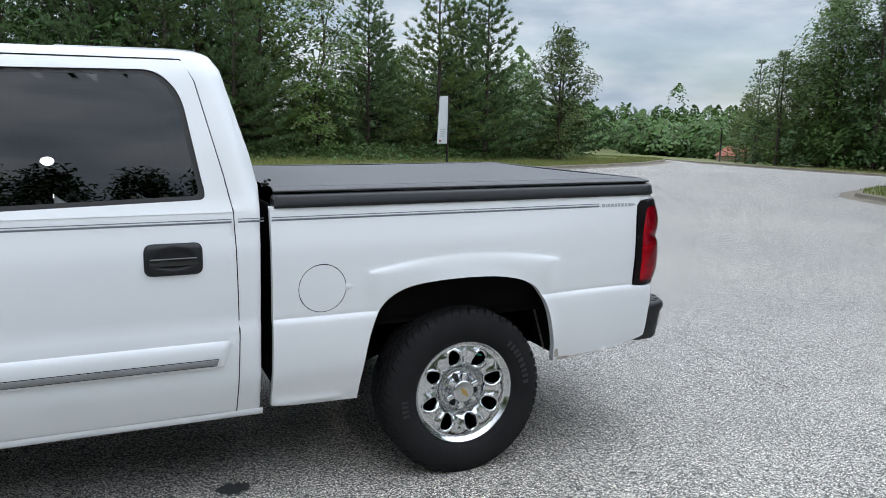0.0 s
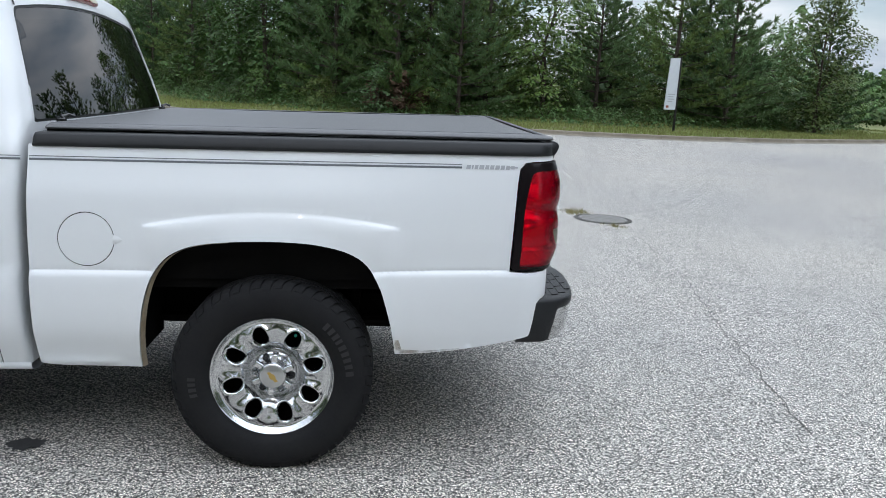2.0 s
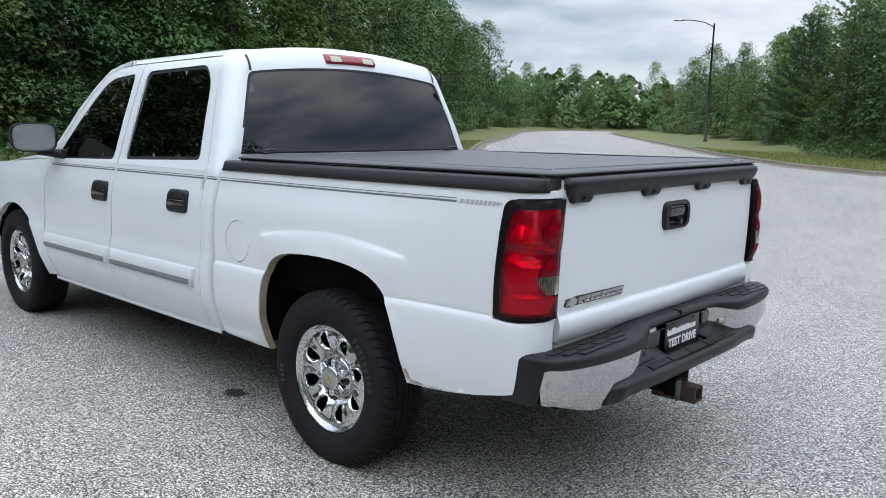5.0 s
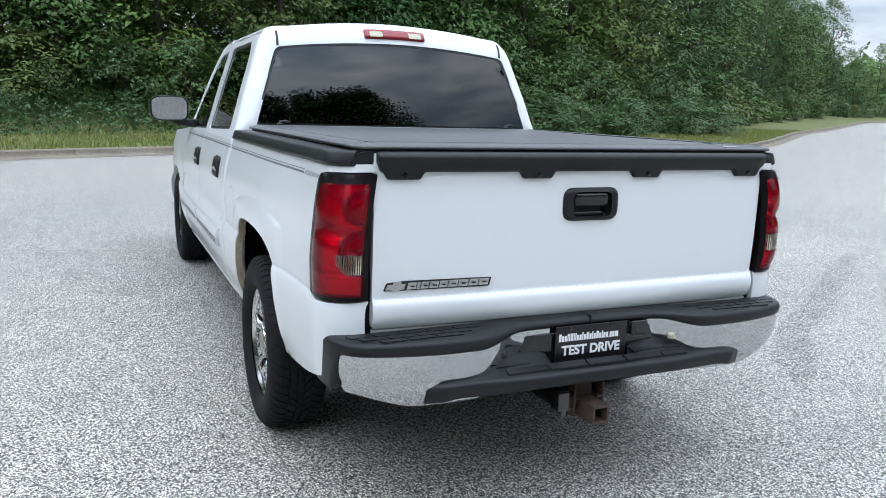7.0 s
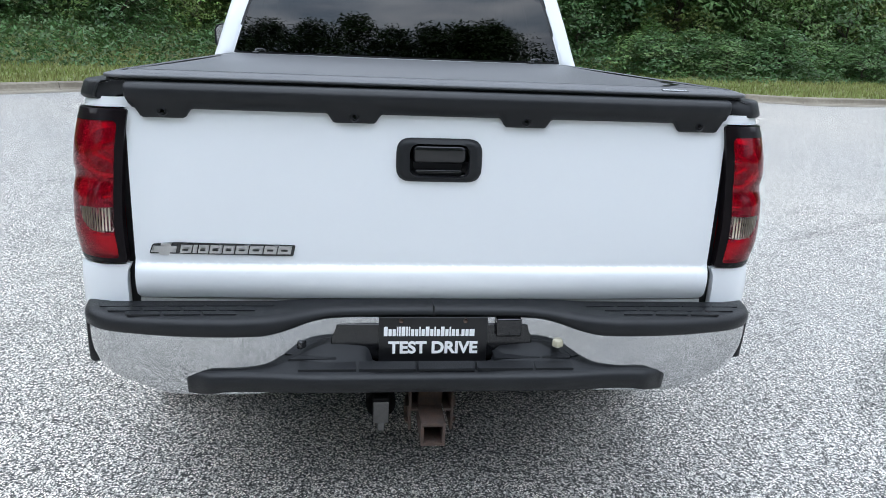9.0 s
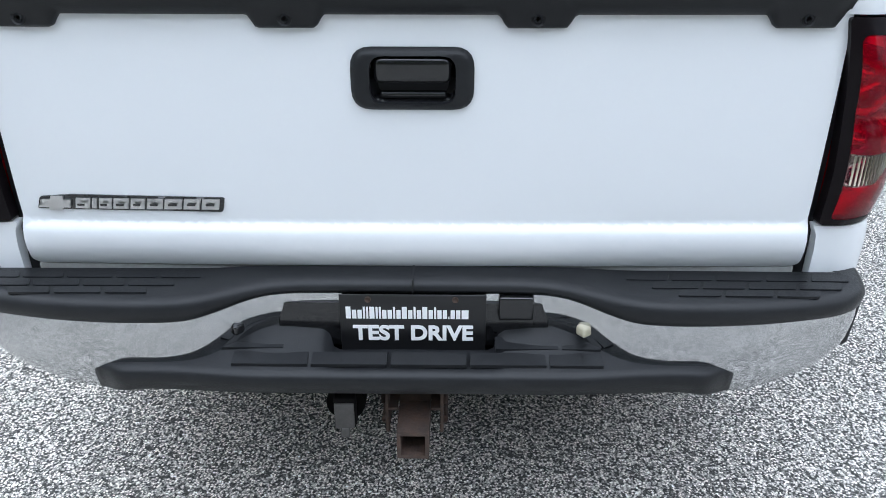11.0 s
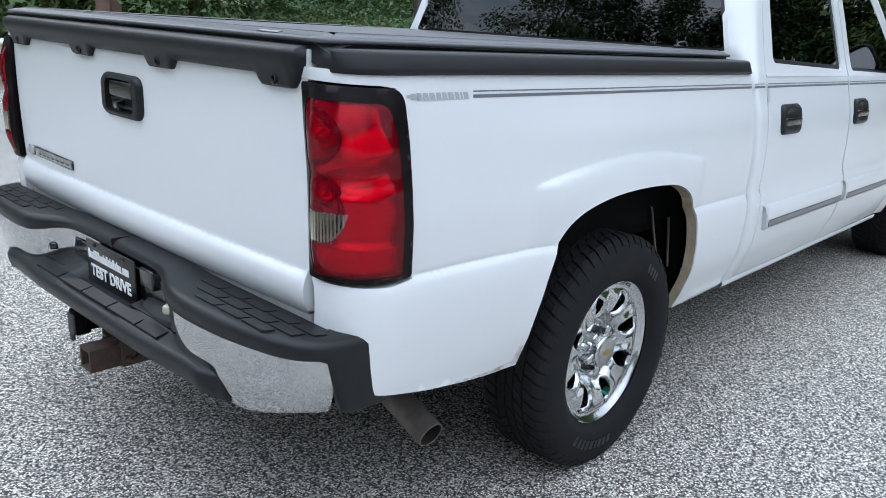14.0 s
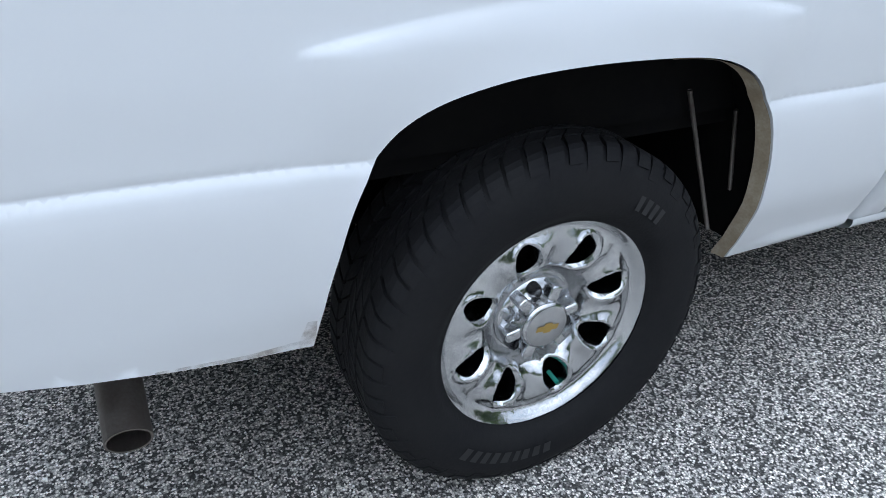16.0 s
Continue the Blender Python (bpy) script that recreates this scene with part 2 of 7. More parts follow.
CLEAR_LENS = glass_like("clear_lens", (0.88, 0.87, 0.82), ior=1.5)
REFLECTOR = material("lamp_reflector", (0.9, 0.9, 0.9), 0.22, 0.8)
BOWL_RED = material("dark_red_bowl", (0.42, 0.36, 0.36), 0.16, 0.95, bump=0.15, bump_scale=30)
AMBER_WHITE = material("aged_clear_lamp", (0.50, 0.46, 0.34), 0.3, coat=0.4)
WHITE_LETTER = material("white_lettering", (0.85, 0.85, 0.85), 0.5)
PLATE_BLACK = material("black_sign_plastic", (0.008, 0.008, 0.009), 0.3)
CONCRETE = material("kerb_concrete", (0.27, 0.24, 0.19), 0.9, var=0.75, scale=1.8, dark=(0.12, 0.10, 0.075), bump=0.3, bump_scale=70)
GRASS_SOIL = material("mown_grass_ground", (0.13, 0.17, 0.045), 0.95, var=0.8, scale=0.5, dark=(0.13, 0.125, 0.05), bump=0.6, bump_scale=40)
GRASS_BLADE = material("grass_blades", (0.16, 0.21, 0.05), 0.7, var=0.7, scale=0.35, dark=(0.26, 0.25, 0.09), random_hue=0.35, island=True, translucent=0.25)
LEAF = [material("broad_leaf_%s" % k, c, 0.5, var=0.5, scale=0.6, dark=d, random_hue=0.35, island=True, translucent=0.16, each=0.4, spec=0.25) for k, c, d in (
    ("deep_green", (0.070, 0.140, 0.036), (0.038, 0.085, 0.026)), ("mid_green", (0.098, 0.172, 0.040), (0.048, 0.100, 0.028)), ("olive", (0.116, 0.160, 0.042), (0.060, 0.095, 0.029)))]
KUDZU = material("vine_leaf", (0.11, 0.20, 0.06), 0.5, var=0.6, scale=0.5, dark=(0.05, 0.10, 0.032), random_hue=0.4, island=True, translucent=0.28, each=0.3)
NEEDLE = [material("pine_needle_%s" % k, c, 0.55, var=0.5, scale=0.7, dark=d, random_hue=0.3, island=True, translucent=0.3, each=0.25, spec=0.25) for k, c, d in (
    ("blue_green", (0.11, 0.185, 0.074), (0.068, 0.12, 0.054)), ("yellow_green", (0.15, 0.22, 0.070), (0.09, 0.15, 0.052)))]
DRY_GRASS = material("dry_grass", (0.26, 0.22, 0.10), 0.8, var=0.5, scale=12, dark=(0.12, 0.13, 0.05))
DRY = material("dry_needles", (0.13, 0.075, 0.045), 0.8, var=0.5, scale=2, random_hue=0.3, island=True)
BARK = material("tree_bark", (0.075, 0.058, 0.045), 0.95, var=0.6, scale=9, bump=0.7, bump_scale=35)
IRON = material("cast_iron", (0.09, 0.085, 0.08), 0.7, 0.3, var=0.5, scale=20)
WORN_IRON = material("worn_cast_iron", (0.42, 0.41, 0.39), 0.5, 0.4, var=0.5, scale=14)
POLE = material("dark_bronze_pole", (0.022, 0.02, 0.019), 0.5, 0.3)
SIGN_WHITE = material("white_sign_panel", (0.62, 0.65, 0.69), 0.4, var=0.1)
BRICK_RED = material("red_roof", (0.36, 0.12, 0.08), 0.8, var=0.3, scale=3)
STAIN = material("oil_stain", (0.02, 0.02, 0.02), 0.7, var=0.5, scale=20, dark=(0.06, 0.06, 0.06))
CRACK = material("crack_filler", (0.075, 0.071, 0.068), 0.9, var=0.5, scale=10, dark=(0.1, 0.1, 0.09))


# ---- mesh helpers ----
def mesh_object(name, verts, faces, mat, smooth=True):
    me = bpy.data.meshes.new(name)
    me.from_pydata([tuple(v) for v in verts], [], [tuple(f) for f in faces])
    me.materials.append(mat)
    if smooth:
        me.polygons.foreach_set("use_smooth", [True] * len(me.polygons))
    me.update()
    return new(name, me)


def part(name, geo, mat, parent, label="", smooth=True):
    """One mesh under a thing or a part. geo: (verts, faces) or a bmesh."""
    if isinstance(geo, bmesh.types.BMesh):
        me = bpy.data.meshes.new(name)
        geo.to_mesh(me)
        geo.free()
        me.materials.append(mat)
        if smooth:
            me.polygons.foreach_set("use_smooth", [True] * len(me.polygons))
        ob = new(name, me)
    else:
        ob = mesh_object(name, geo[0], geo[1], mat, smooth)
    ob.parent = parent
    return tagged(ob, label)


def empty(name, label="", category="", group="", at=None):
    ob = new(name)
    ob.empty_display_size = 0.2
    if at is not None:
        ob.matrix_world = at
    return tagged(ob, label, category, group)


def merge(*geos):
    vs, fs = [], []
    for v, f in geos:
        k = len(vs)
        vs.extend(v)
        fs.extend([tuple(i + k for i in q) for q in f])
    return vs, fs


def moved(geo, m):
    return [tuple(m @ Vector(v)) for v in geo[0]], geo[1]


def mirrored(geo):
    return [(x, -y, z) for x, y, z in geo[0]], [tuple(reversed(f)) for f in geo[1]]


def box(x0, x1, y0, y1, z0, z1, bevel=0.0, segments=2):
    bm = bmesh.new()
    bmesh.ops.create_cube(bm, size=1.0)
    bmesh.ops.transform(bm, matrix=Matrix.Translation(((x0 + x1) / 2, (y0 + y1) / 2, (z0 + z1) / 2)) @ Matrix.Diagonal((x1 - x0, y1 - y0, z1 - z0, 1)), verts=bm.verts)
    if bevel:
        bmesh.ops.bevel(bm, geom=list(bm.edges), offset=bevel, segments=segments, affect="EDGES", profile=0.6)
    bm.verts.ensure_lookup_table()
    bm.verts.index_update()
    g = [tuple(v.co) for v in bm.verts], [tuple(v.index for v in f.verts) for f in bm.faces]
    bm.free()
    return g


def grid(nu, nv, fn, flip=False, closed_u=False):
    """A sheet of nu x nv points fn(i, j)."""
    vs = [tuple(fn(i, j)) for i in range(nu) for j in range(nv)]
    fs = []
    for i in range(nu if closed_u else nu - 1):
        for j in range(nv - 1):
            a, b = i * nv + j, ((i + 1) % nu) * nv + j
            q = (a, b, b + 1, a + 1)
            fs.append(tuple(reversed(q)) if flip else q)
    return vs, fs


def tube(path, radius, sides=10, caps=True):
    """A round bar along a path; radius: one number or one a point."""
    n = len(path)
    rs = radius if hasattr(radius, "__len__") else [radius] * n
    vs, fs = [], []
    ref = Vector((0.31, 0.17, 0.93)).normalized()
    for i, p in enumerate(path):
        d = (Vector(path[min(i + 1, n - 1)]) - Vector(path[max(i - 1, 0)])).normalized()
        a = d.cross(ref)
        if a.length < 0.1:
            a = d.cross(Vector((1, 0, 0)))
        a.normalize()
        b = d.cross(a)
        for k in range(sides):
            t = 2 * math.pi * k / sides
            vs.append(tuple(Vector(p) + rs[i] * (math.cos(t) * a + math.sin(t) * b)))
    for i in range(n - 1):
        for k in range(sides):
            q = i * sides + k, i * sides + (k + 1) % sides
            fs.append((q[0], q[1], q[1] + sides, q[0] + sides))
    if caps:
        fs.append(tuple(range(sides)))
        fs.append(tuple(reversed(range((n - 1) * sides, n * sides))))
    return vs, fs


def inside(poly, x, y):
    """Which of the points lie in the polygon."""
    poly = np.asarray(poly, float)
    x, y = np.asarray(x, float), np.asarray(y, float)
    res = np.zeros(x.shape, bool)
    for (x0, y0), (x1, y1) in zip(poly, np.roll(poly, -1, 0)):
        hit = (y0 > y) != (y1 > y)
        with np.errstate(divide="ignore", invalid="ignore"):
            xx = (x1 - x0) * (y - y0) / (y1 - y0) + x0
        res ^= hit & (x < xx)
    return res


def far_from(poly, x, y):
    """The distance of points from a closed polygon's outline."""
    poly = np.asarray(poly, float)
    best = np.full(np.shape(x), 1e9)
    for a, b in zip(poly, np.roll(poly, -1, 0)):
        d = b - a
        L = max(d @ d, 1e-12)
        t = np.clip(((x - a[0]) * d[0] + (y - a[1]) * d[1]) / L, 0, 1)
        best = np.minimum(best, np.hypot(x - a[0] - t * d[0], y - a[1] - t * d[1]))
    return best


def resample(poly, step):
    out = []
    for a, b in zip(poly, poly[1:] + poly[:1]):
        n = max(1, int(math.ceil(math.hypot(b[0] - a[0], b[1] - a[1]) / step)))
        out += [(a[0] + (b[0] - a[0]) * k / n, a[1] + (b[1] - a[1]) * k / n) for k in range(n)]
    return out


def rounded(poly, r, n=5):
    """A polygon with rounded corners; r: one radius or one a corner."""
    out, m = [], len(poly)
    for i, p in enumerate(poly):
        rr = r[i] if hasattr(r, "__len__") else r
        a, b, c = Vector(poly[i - 1]), Vector(p), Vector(poly[(i + 1) % m])
        u, v = (a - b), (c - b)
        k = min(rr, 0.49 * u.length, 0.49 * v.length)
        if k < 1e-4:
            out.append(tuple(b))
            continue
        u.normalize(), v.normalize()
        for j in range(n + 1):
            t = j / n
            q = (1 - t) ** 2 * (b + u * k) + 2 * t * (1 - t) * b + t * t * (b + v * k)
            out.append((q.x, q.y))
    return out


def panel(outline, surf, holes=(), step=0.03, back=None, rim=0.02, extra=()):
    """A sheet over the plane outline with holes, bent by surf(u, v) -> (x, y, z); its edges are turned in by rim along back(u, v)."""
    loops = [resample(list(outline), step)] + [resample(list(h), step * 0.7) for h in holes]
    pts = [p for lp in loops for p in lp]
    edges, k = [], 0
    for lp in loops:
        edges += [(k + i, k + (i + 1) % len(lp)) for i in range(len(lp))]
        k += len(lp)
    o = np.array(outline)
    gx, gy = np.meshgrid(np.arange(o[:, 0].min(), o[:, 0].max(), step), np.arange(o[:, 1].min(), o[:, 1].max(), step))
    gx, gy = gx.ravel(), gy.ravel()
    ok = inside(loops[0], gx, gy) & (far_from(loops[0], gx, gy) > step * 0.45)
    for lp in loops[1:]:
        ok &= ~inside(lp, gx, gy) & (far_from(lp, gx, gy) > step * 0.4)
    pts += list(zip(gx[ok].tolist(), gy[ok].tolist()))
    if extra:
        ex, ey = np.array([p[0] for p in extra]), np.array([p[1] for p in extra])
        ok = inside(loops[0], ex, ey) & (far_from(loops[0], ex, ey) > 0.004)
        for lp in loops[1:]:
            ok &= ~inside(lp, ex, ey) & (far_from(lp, ex, ey) > 0.004)
        pts += [p for p, q in zip(extra, ok) if q]
    vo, _, fo, *_ = geometry.delaunay_2d_cdt([Vector(p) for p in pts], edges, [], 0, 1e-6)
    cx = np.array([sum(vo[i].x for i in f) / 3 for f in fo])
    cy = np.array([sum(vo[i].y for i in f) / 3 for f in fo])
    keep = inside(loops[0], cx, cy)
    for lp in loops[1:]:
        keep &= ~inside(lp, cx, cy)
    vs = [tuple(surf(v.x, v.y)) for v in vo]
    fs = [tuple(f) for f, q in zip(fo, keep) if q]
    if back is not None:
        for lp in loops:
            k = len(vs)
            for u, v in lp:
                p, d = Vector(surf(u, v)), Vector(back(u, v))
                vs += [tuple(p), tuple(p + d * rim)]
            n = len(lp)
            fs += [(k + 2 * i, k + 2 * i + 1, k + 2 * ((i + 1) % n) + 1, k + 2 * ((i + 1) % n)) for i in range(n)]
    return vs, fs


def lerp_table(table, x):
    """A smooth value from rows of (x, value)."""
    xs, ys = zip(*table)
    return float(np.interp(x, xs, ys))


def smooth_step(a, b, x):
    t = min(1.0, max(0.0, (x - a) / (b - a)))
    return t * t * (3 - 2 * t)


# ---- ground, road and kerb ----
ROAD_EDGE = [(-0.5 + 14.7 * math.cos(radians(a)), 3.8 + 14.7 * math.sin(radians(a))) for a in range(156, 320, 6)] + [
    (11.6, -4.6), (13.4, 0.0), (15.0, 5.0), (16.2, 9.2), (17.2, 11.2), (18.6, 12.3), (20.5, 13.3), (23.5, 14.3), (30, 15), (60, 10),
    (64, 22), (47, 19.5), (40, 22.0), (36.5, 25.3), (33.8, 29.2), (33.4, 33), (36, 39), (62, 75), (54, 80),
    (34, 43), (30.5, 36), (28.0, 33.0), (24, 29.6), (19.3, 26.7), (14.5, 24.2), (10.5, 23.0), (7, 22.9), (4.8, 23.2), (1.3, 23.7), (-1, 23.9), (-4.8, 24.8),
    (-7.8, 26.8), (-14, 34.0), (-48.5, 81), (-54, 90), (-56, 98), (-52, 112), (-60, 115), (-65.5, 100), (-63.5, 88), (-56.5, 73), (-35.8, 44.2), (-28, 32.6), (-20.5, 23.2), (-17.6, 19.2), (-15.2, 15.0), (-14.2, 12)]


def fall(x, y):
    """The land falls away to the north-east, where the road leaves downhill."""
    d = max(0.0, x - 29) * smooth_step(14, 26, y)
    return -0.045 * min(d, 70)


def land(x, y, off):
    """The verge's height, off metres outside the kerb."""
    bank = 0.9 * smooth_step(5, 13, off) * smooth_step(0, -18, x) + 0.35 * smooth_step(3, 12, off)
    bump = 0.10 * noise.noise((x * 0.21, y * 0.21, 0.3)) * smooth_step(0.5, 5, off)
    far = 6.0 * smooth_step(140, 300, math.hypot(x, y)) * smooth_step(25, 60, off)
    return 0.12 + bank + bump + fall(x, y) + far


def build_ground():
    edge = resample(ROAD_EDGE, 2.5)
    n = len(edge)
    pts = list(edge)
    for step, reach, low in ((2.2, 36, -1), (7, 130, 36), (30, 620, 130)):
        for gx in np.arange(-reach, reach + 0.1, step):
            for gy in np.arange(-reach, reach + 0.1, step):
                if max(abs(gx), abs(gy)) > low:
                    pts.append((float(gx) + 0.2 * math.sin(gy), float(gy) + 0.2 * math.sin(gx * 1.3)))
    e = np.array(edge)
    p = np.array(pts[n:])
    ok = far_from(e, p[:, 0], p[:, 1]) > 0.8
    pts = pts[:n] + [q for q, k in zip(pts[n:], ok) if k]
    vo, _, fo, *_ = geometry.delaunay_2d_cdt([Vector(q) for q in pts], [(i, (i + 1) % n) for i in range(n)], [], 0, 1e-6)
    c = np.array([[sum(vo[i].x for i in f) / 3, sum(vo[i].y for i in f) / 3] for f in fo])
    road = inside(e, c[:, 0], c[:, 1])
    xy = np.array([[v.x, v.y] for v in vo])
    off = far_from(e, xy[:, 0], xy[:, 1])
    g = [(x, y, land(x, y, o)) for (x, y), o in zip(xy, off)]
    r = [(x, y, fall(x, y)) for x, y in xy]
    ground = mesh_object("ground", g, [f for f, k in zip(fo, road) if not k], GRASS_SOIL)
    tagged(ground, "mown green grass verge with bare patches", "grass verge", kind="structure")
    street = mesh_object("road", r, [f for f, k in zip(fo, road) if k], ASPHALT)
    tagged(street, "weathered light grey asphalt with exposed stone chips", "road", kind="structure")
    return edge, e


EDGE, EDGE_ARRAY = build_ground()


def off_road(x, y):
    """Metres outside the kerb, negative on the road."""
    d = float(far_from(EDGE_ARRAY, np.array([x]), np.array([y]))[0])
    return -d if inside(EDGE_ARRAY, np.array([x]), np.array([y]))[0] else d


def ground_z(x, y):
    return land(x, y, max(0.0, off_road(x, y)))


def build_kerb():
    """Concrete kerb in lengths of about 3 m with open joints, and a flat gutter."""
    prof = [(-0.42, 0.006), (-0.05, 0.018), (-0.02, 0.05), (0.0, 0.115), (0.03, 0.14), (0.16, 0.145), (0.17, 0.0)]
    path = resample(ROAD_EDGE, 0.75)
    n = len(path)
    nor = []
    for i in range(n):
        a, b = Vector(path[i - 1]), Vector(path[(i + 1) % n])
        d = (b - a).normalized()
        nor.append(Vector((d.y, -d.x)))
    holder = tagged(new("kerb"), "pale stained concrete kerb with open joints", "kerb", kind="structure")
    k = 0
    while k < n:
        ids = [(k + j) % n for j in range(5)]
        far = math.hypot(*path[k]) > 62
        rows = []
        for j, i in enumerate(ids):
            p, q = Vector(path[i]), nor[i]
            if j == 4:
                p = p + (Vector(path[ids[3]]) - p).normalized() * 0.012
            rows.append([(p.x + q.x * o, p.y + q.y * o, z + fall(p.x, p.y)) for o, z in prof])
        g = grid(5, len(prof), lambda a, b: rows[a][b])
        g[1].append(tuple(reversed(range(len(prof)))))
        g[1].append(tuple(range(4 * len(prof), 5 * len(prof))))
        part("kerb_stone", g, CONCRETE, holder, smooth=False)
        k += 4
    return holder


build_kerb()


# ---- the pickup truck ----
RAKE = 0.021
def body(geo):
    """The body stands tail-high: heights lean with the length."""
    return [(x, y, z + RAKE * x) for x, y, z in geo[0]], geo[1]


SIDE = [(0.36, 0.90), (0.40, 0.935), (0.46, 0.958), (0.55, 0.974), (0.66, 0.984), (0.735, 0.986), (0.765, 0.9845), (0.780, 0.9815), (0.790, 0.977), (0.796, 0.9715), (0.799, 0.968), (0.802, 0.9690), (0.808, 0.9705), (0.83, 0.9715), (0.92, 0.974), (1.02, 0.968), (1.10, 0.960), (1.18, 0.949), (1.225, 0.940), (1.25, 0.932), (1.27, 0.922)]
CORNER_X, CORNER_R = 0.925, 0.115


def side_half(x, z):
    y = lerp_table(SIDE, z - 0.012 * (x - 0.1) * smooth_step(-0.5, 0.6, x))
    # the box narrows towards the tail; the cab and the arches stand wider
    y += 0.028 * smooth_step(0.80, 0.05, x) * (0.15 + 0.85 * smooth_step(0.42, 0.60, z)) * (1 - 0.5 * smooth_step(1.06, 1.20, z))
    # pressed lip along the foot of the box, ahead of the wheel
    if -0.88 < x < -0.55 and z < 0.5:
        y += 0.011 * math.exp(-((z - 0.432 - 0.05 * (x + 0.72) ** 2) / 0.018) ** 2) * smooth_step(-0.56, -0.64, x)
    dx = x + 0.02
    if -0.62 < x < 0.62:
        brow = 1.022 - 0.24 * dx * dx
        fade = smooth_step(0.50, 0.40, abs(dx))
        tall = 0.012 + 0.05 * max(0.0, 1 - (dx / 0.45) ** 2)
        s = min(1.0, max(0.0, (brow - z) / tall))
        y += 0.0135 * (1 - (1 - s) ** 1.7) * fade * smooth_step(0.72, 0.90, z)
        arch = math.hypot(dx * 0.98, (z - 0.40))
        y += 0.008 * smooth_step(0.58, 0.50, arch) * fade
    if x < -1.0:
        y -= 0.004 * smooth_step(-1.6, -3.6, x)
    return y


def bed_side(sign):
    """Maps (u, z) to the box side, round the rear corner and on towards the tailgate."""
    def surf(u, z):
        if u <= CORNER_X:
            return (u, sign * side_half(u, z), z)
        y = side_half(CORNER_X, z)
        a = (u - CORNER_X) / CORNER_R
        if a <= math.pi / 2:
            return (CORNER_X + CORNER_R * math.sin(a), sign * (y - CORNER_R + CORNER_R * math.cos(a)), z)
        return (CORNER_X + CORNER_R, sign * (y - CORNER_R - (u - CORNER_X - CORNER_R * math.pi / 2)), z)
    return surf


def inward(sign):
    def back(u, z):
        if u > CORNER_X + 0.09:
            return (-1.0, 0.0, 0.0)
        return (0.0, -sign, 0.0)
    return back


U_END = 1.139
def crease_z(x, z):
    return z + 0.012 * (x - 0.1) * smooth_step(-0.5, 0.6, x)
BED_ROWS = [(-0.875 + 0.012 * k, crease_z(-0.875 + 0.012 * k, z)) for k in range(166) for z in (0.772, 0.781, 0.7905, 0.7965, 0.7995, 0.8025, 0.8085)]
BED_ROWS += [(-0.48 + 0.012 * k, 1.022 - 0.24 * (-0.46 + 0.012 * k) ** 2 - d) for k in range(78) for d in (-0.003, 0.002, 0.008, 0.016)]
BED_ROWS += [(-0.87 + 0.012 * k, z) for k in range(28) for z in (0.424, 0.432, 0.440, 0.450, 0.462)]
ARCH_MARKS = [(-0.515, 0.405), (-0.512, 0.48), (-0.500, 0.59), (-0.480, 0.70), (-0.447, 0.790), (-0.400, 0.849), (-0.34, 0.884), (-0.27, 0.903), (-0.18, 0.913), (-0.044, 0.918), (0.08, 0.914), (0.17, 0.902), (0.254, 0.879),
        (0.315, 0.844), (0.356, 0.794), (0.389, 0.728), (0.413, 0.65), (0.433, 0.57), (0.450, 0.466)]


def flowing(pts, n=4):
    """A smooth curve through the places given."""
    out = []
    for k in range(len(pts) - 1):
        p0, p1, p2, p3 = (Vector(pts[min(max(k + j, 0), len(pts) - 1)]) for j in (-1, 0, 1, 2))
        for q in range(n):
            t = q / n
            v = 0.5 * (2 * p1 + (p2 - p0) * t + (2 * p0 - 5 * p1 + 4 * p2 - p3) * t * t + (3 * p1 - p0 - 3 * p2 + p3) * t ** 3)
            out.append((v.x, v.y))
    return out + [tuple(pts[-1])]


ARCH = flowing(ARCH_MARKS)
BED_OUT = [(-0.885, 0.425), (-0.80, 0.415)] + ARCH + [(0.56, 0.47), (0.674, 0.482), (0.80, 0.502), (0.90, 0.525), (1.0, 0.55), (1.08, 0.57), (U_END, 0.58),
           (U_END, 0.803), (1.02, 0.80), (0.94, 0.798), (0.876, 0.803), (0.877, 0.86), (0.883, 1.0), (0.889, 1.14), (0.896, 1.195), (0.915, 1.217), (0.95, 1.222), (U_END, 1.226), (U_END, 1.25), (-0.885, 1.25)]
FUEL_C, FUEL_R = (-0.682, 0.914), 0.097


def circle(c, r, n=40):
    return [(c[0] + r * math.cos(2 * math.pi * k / n), c[1] + r * math.sin(2 * math.pi * k / n)) for k in range(n)]


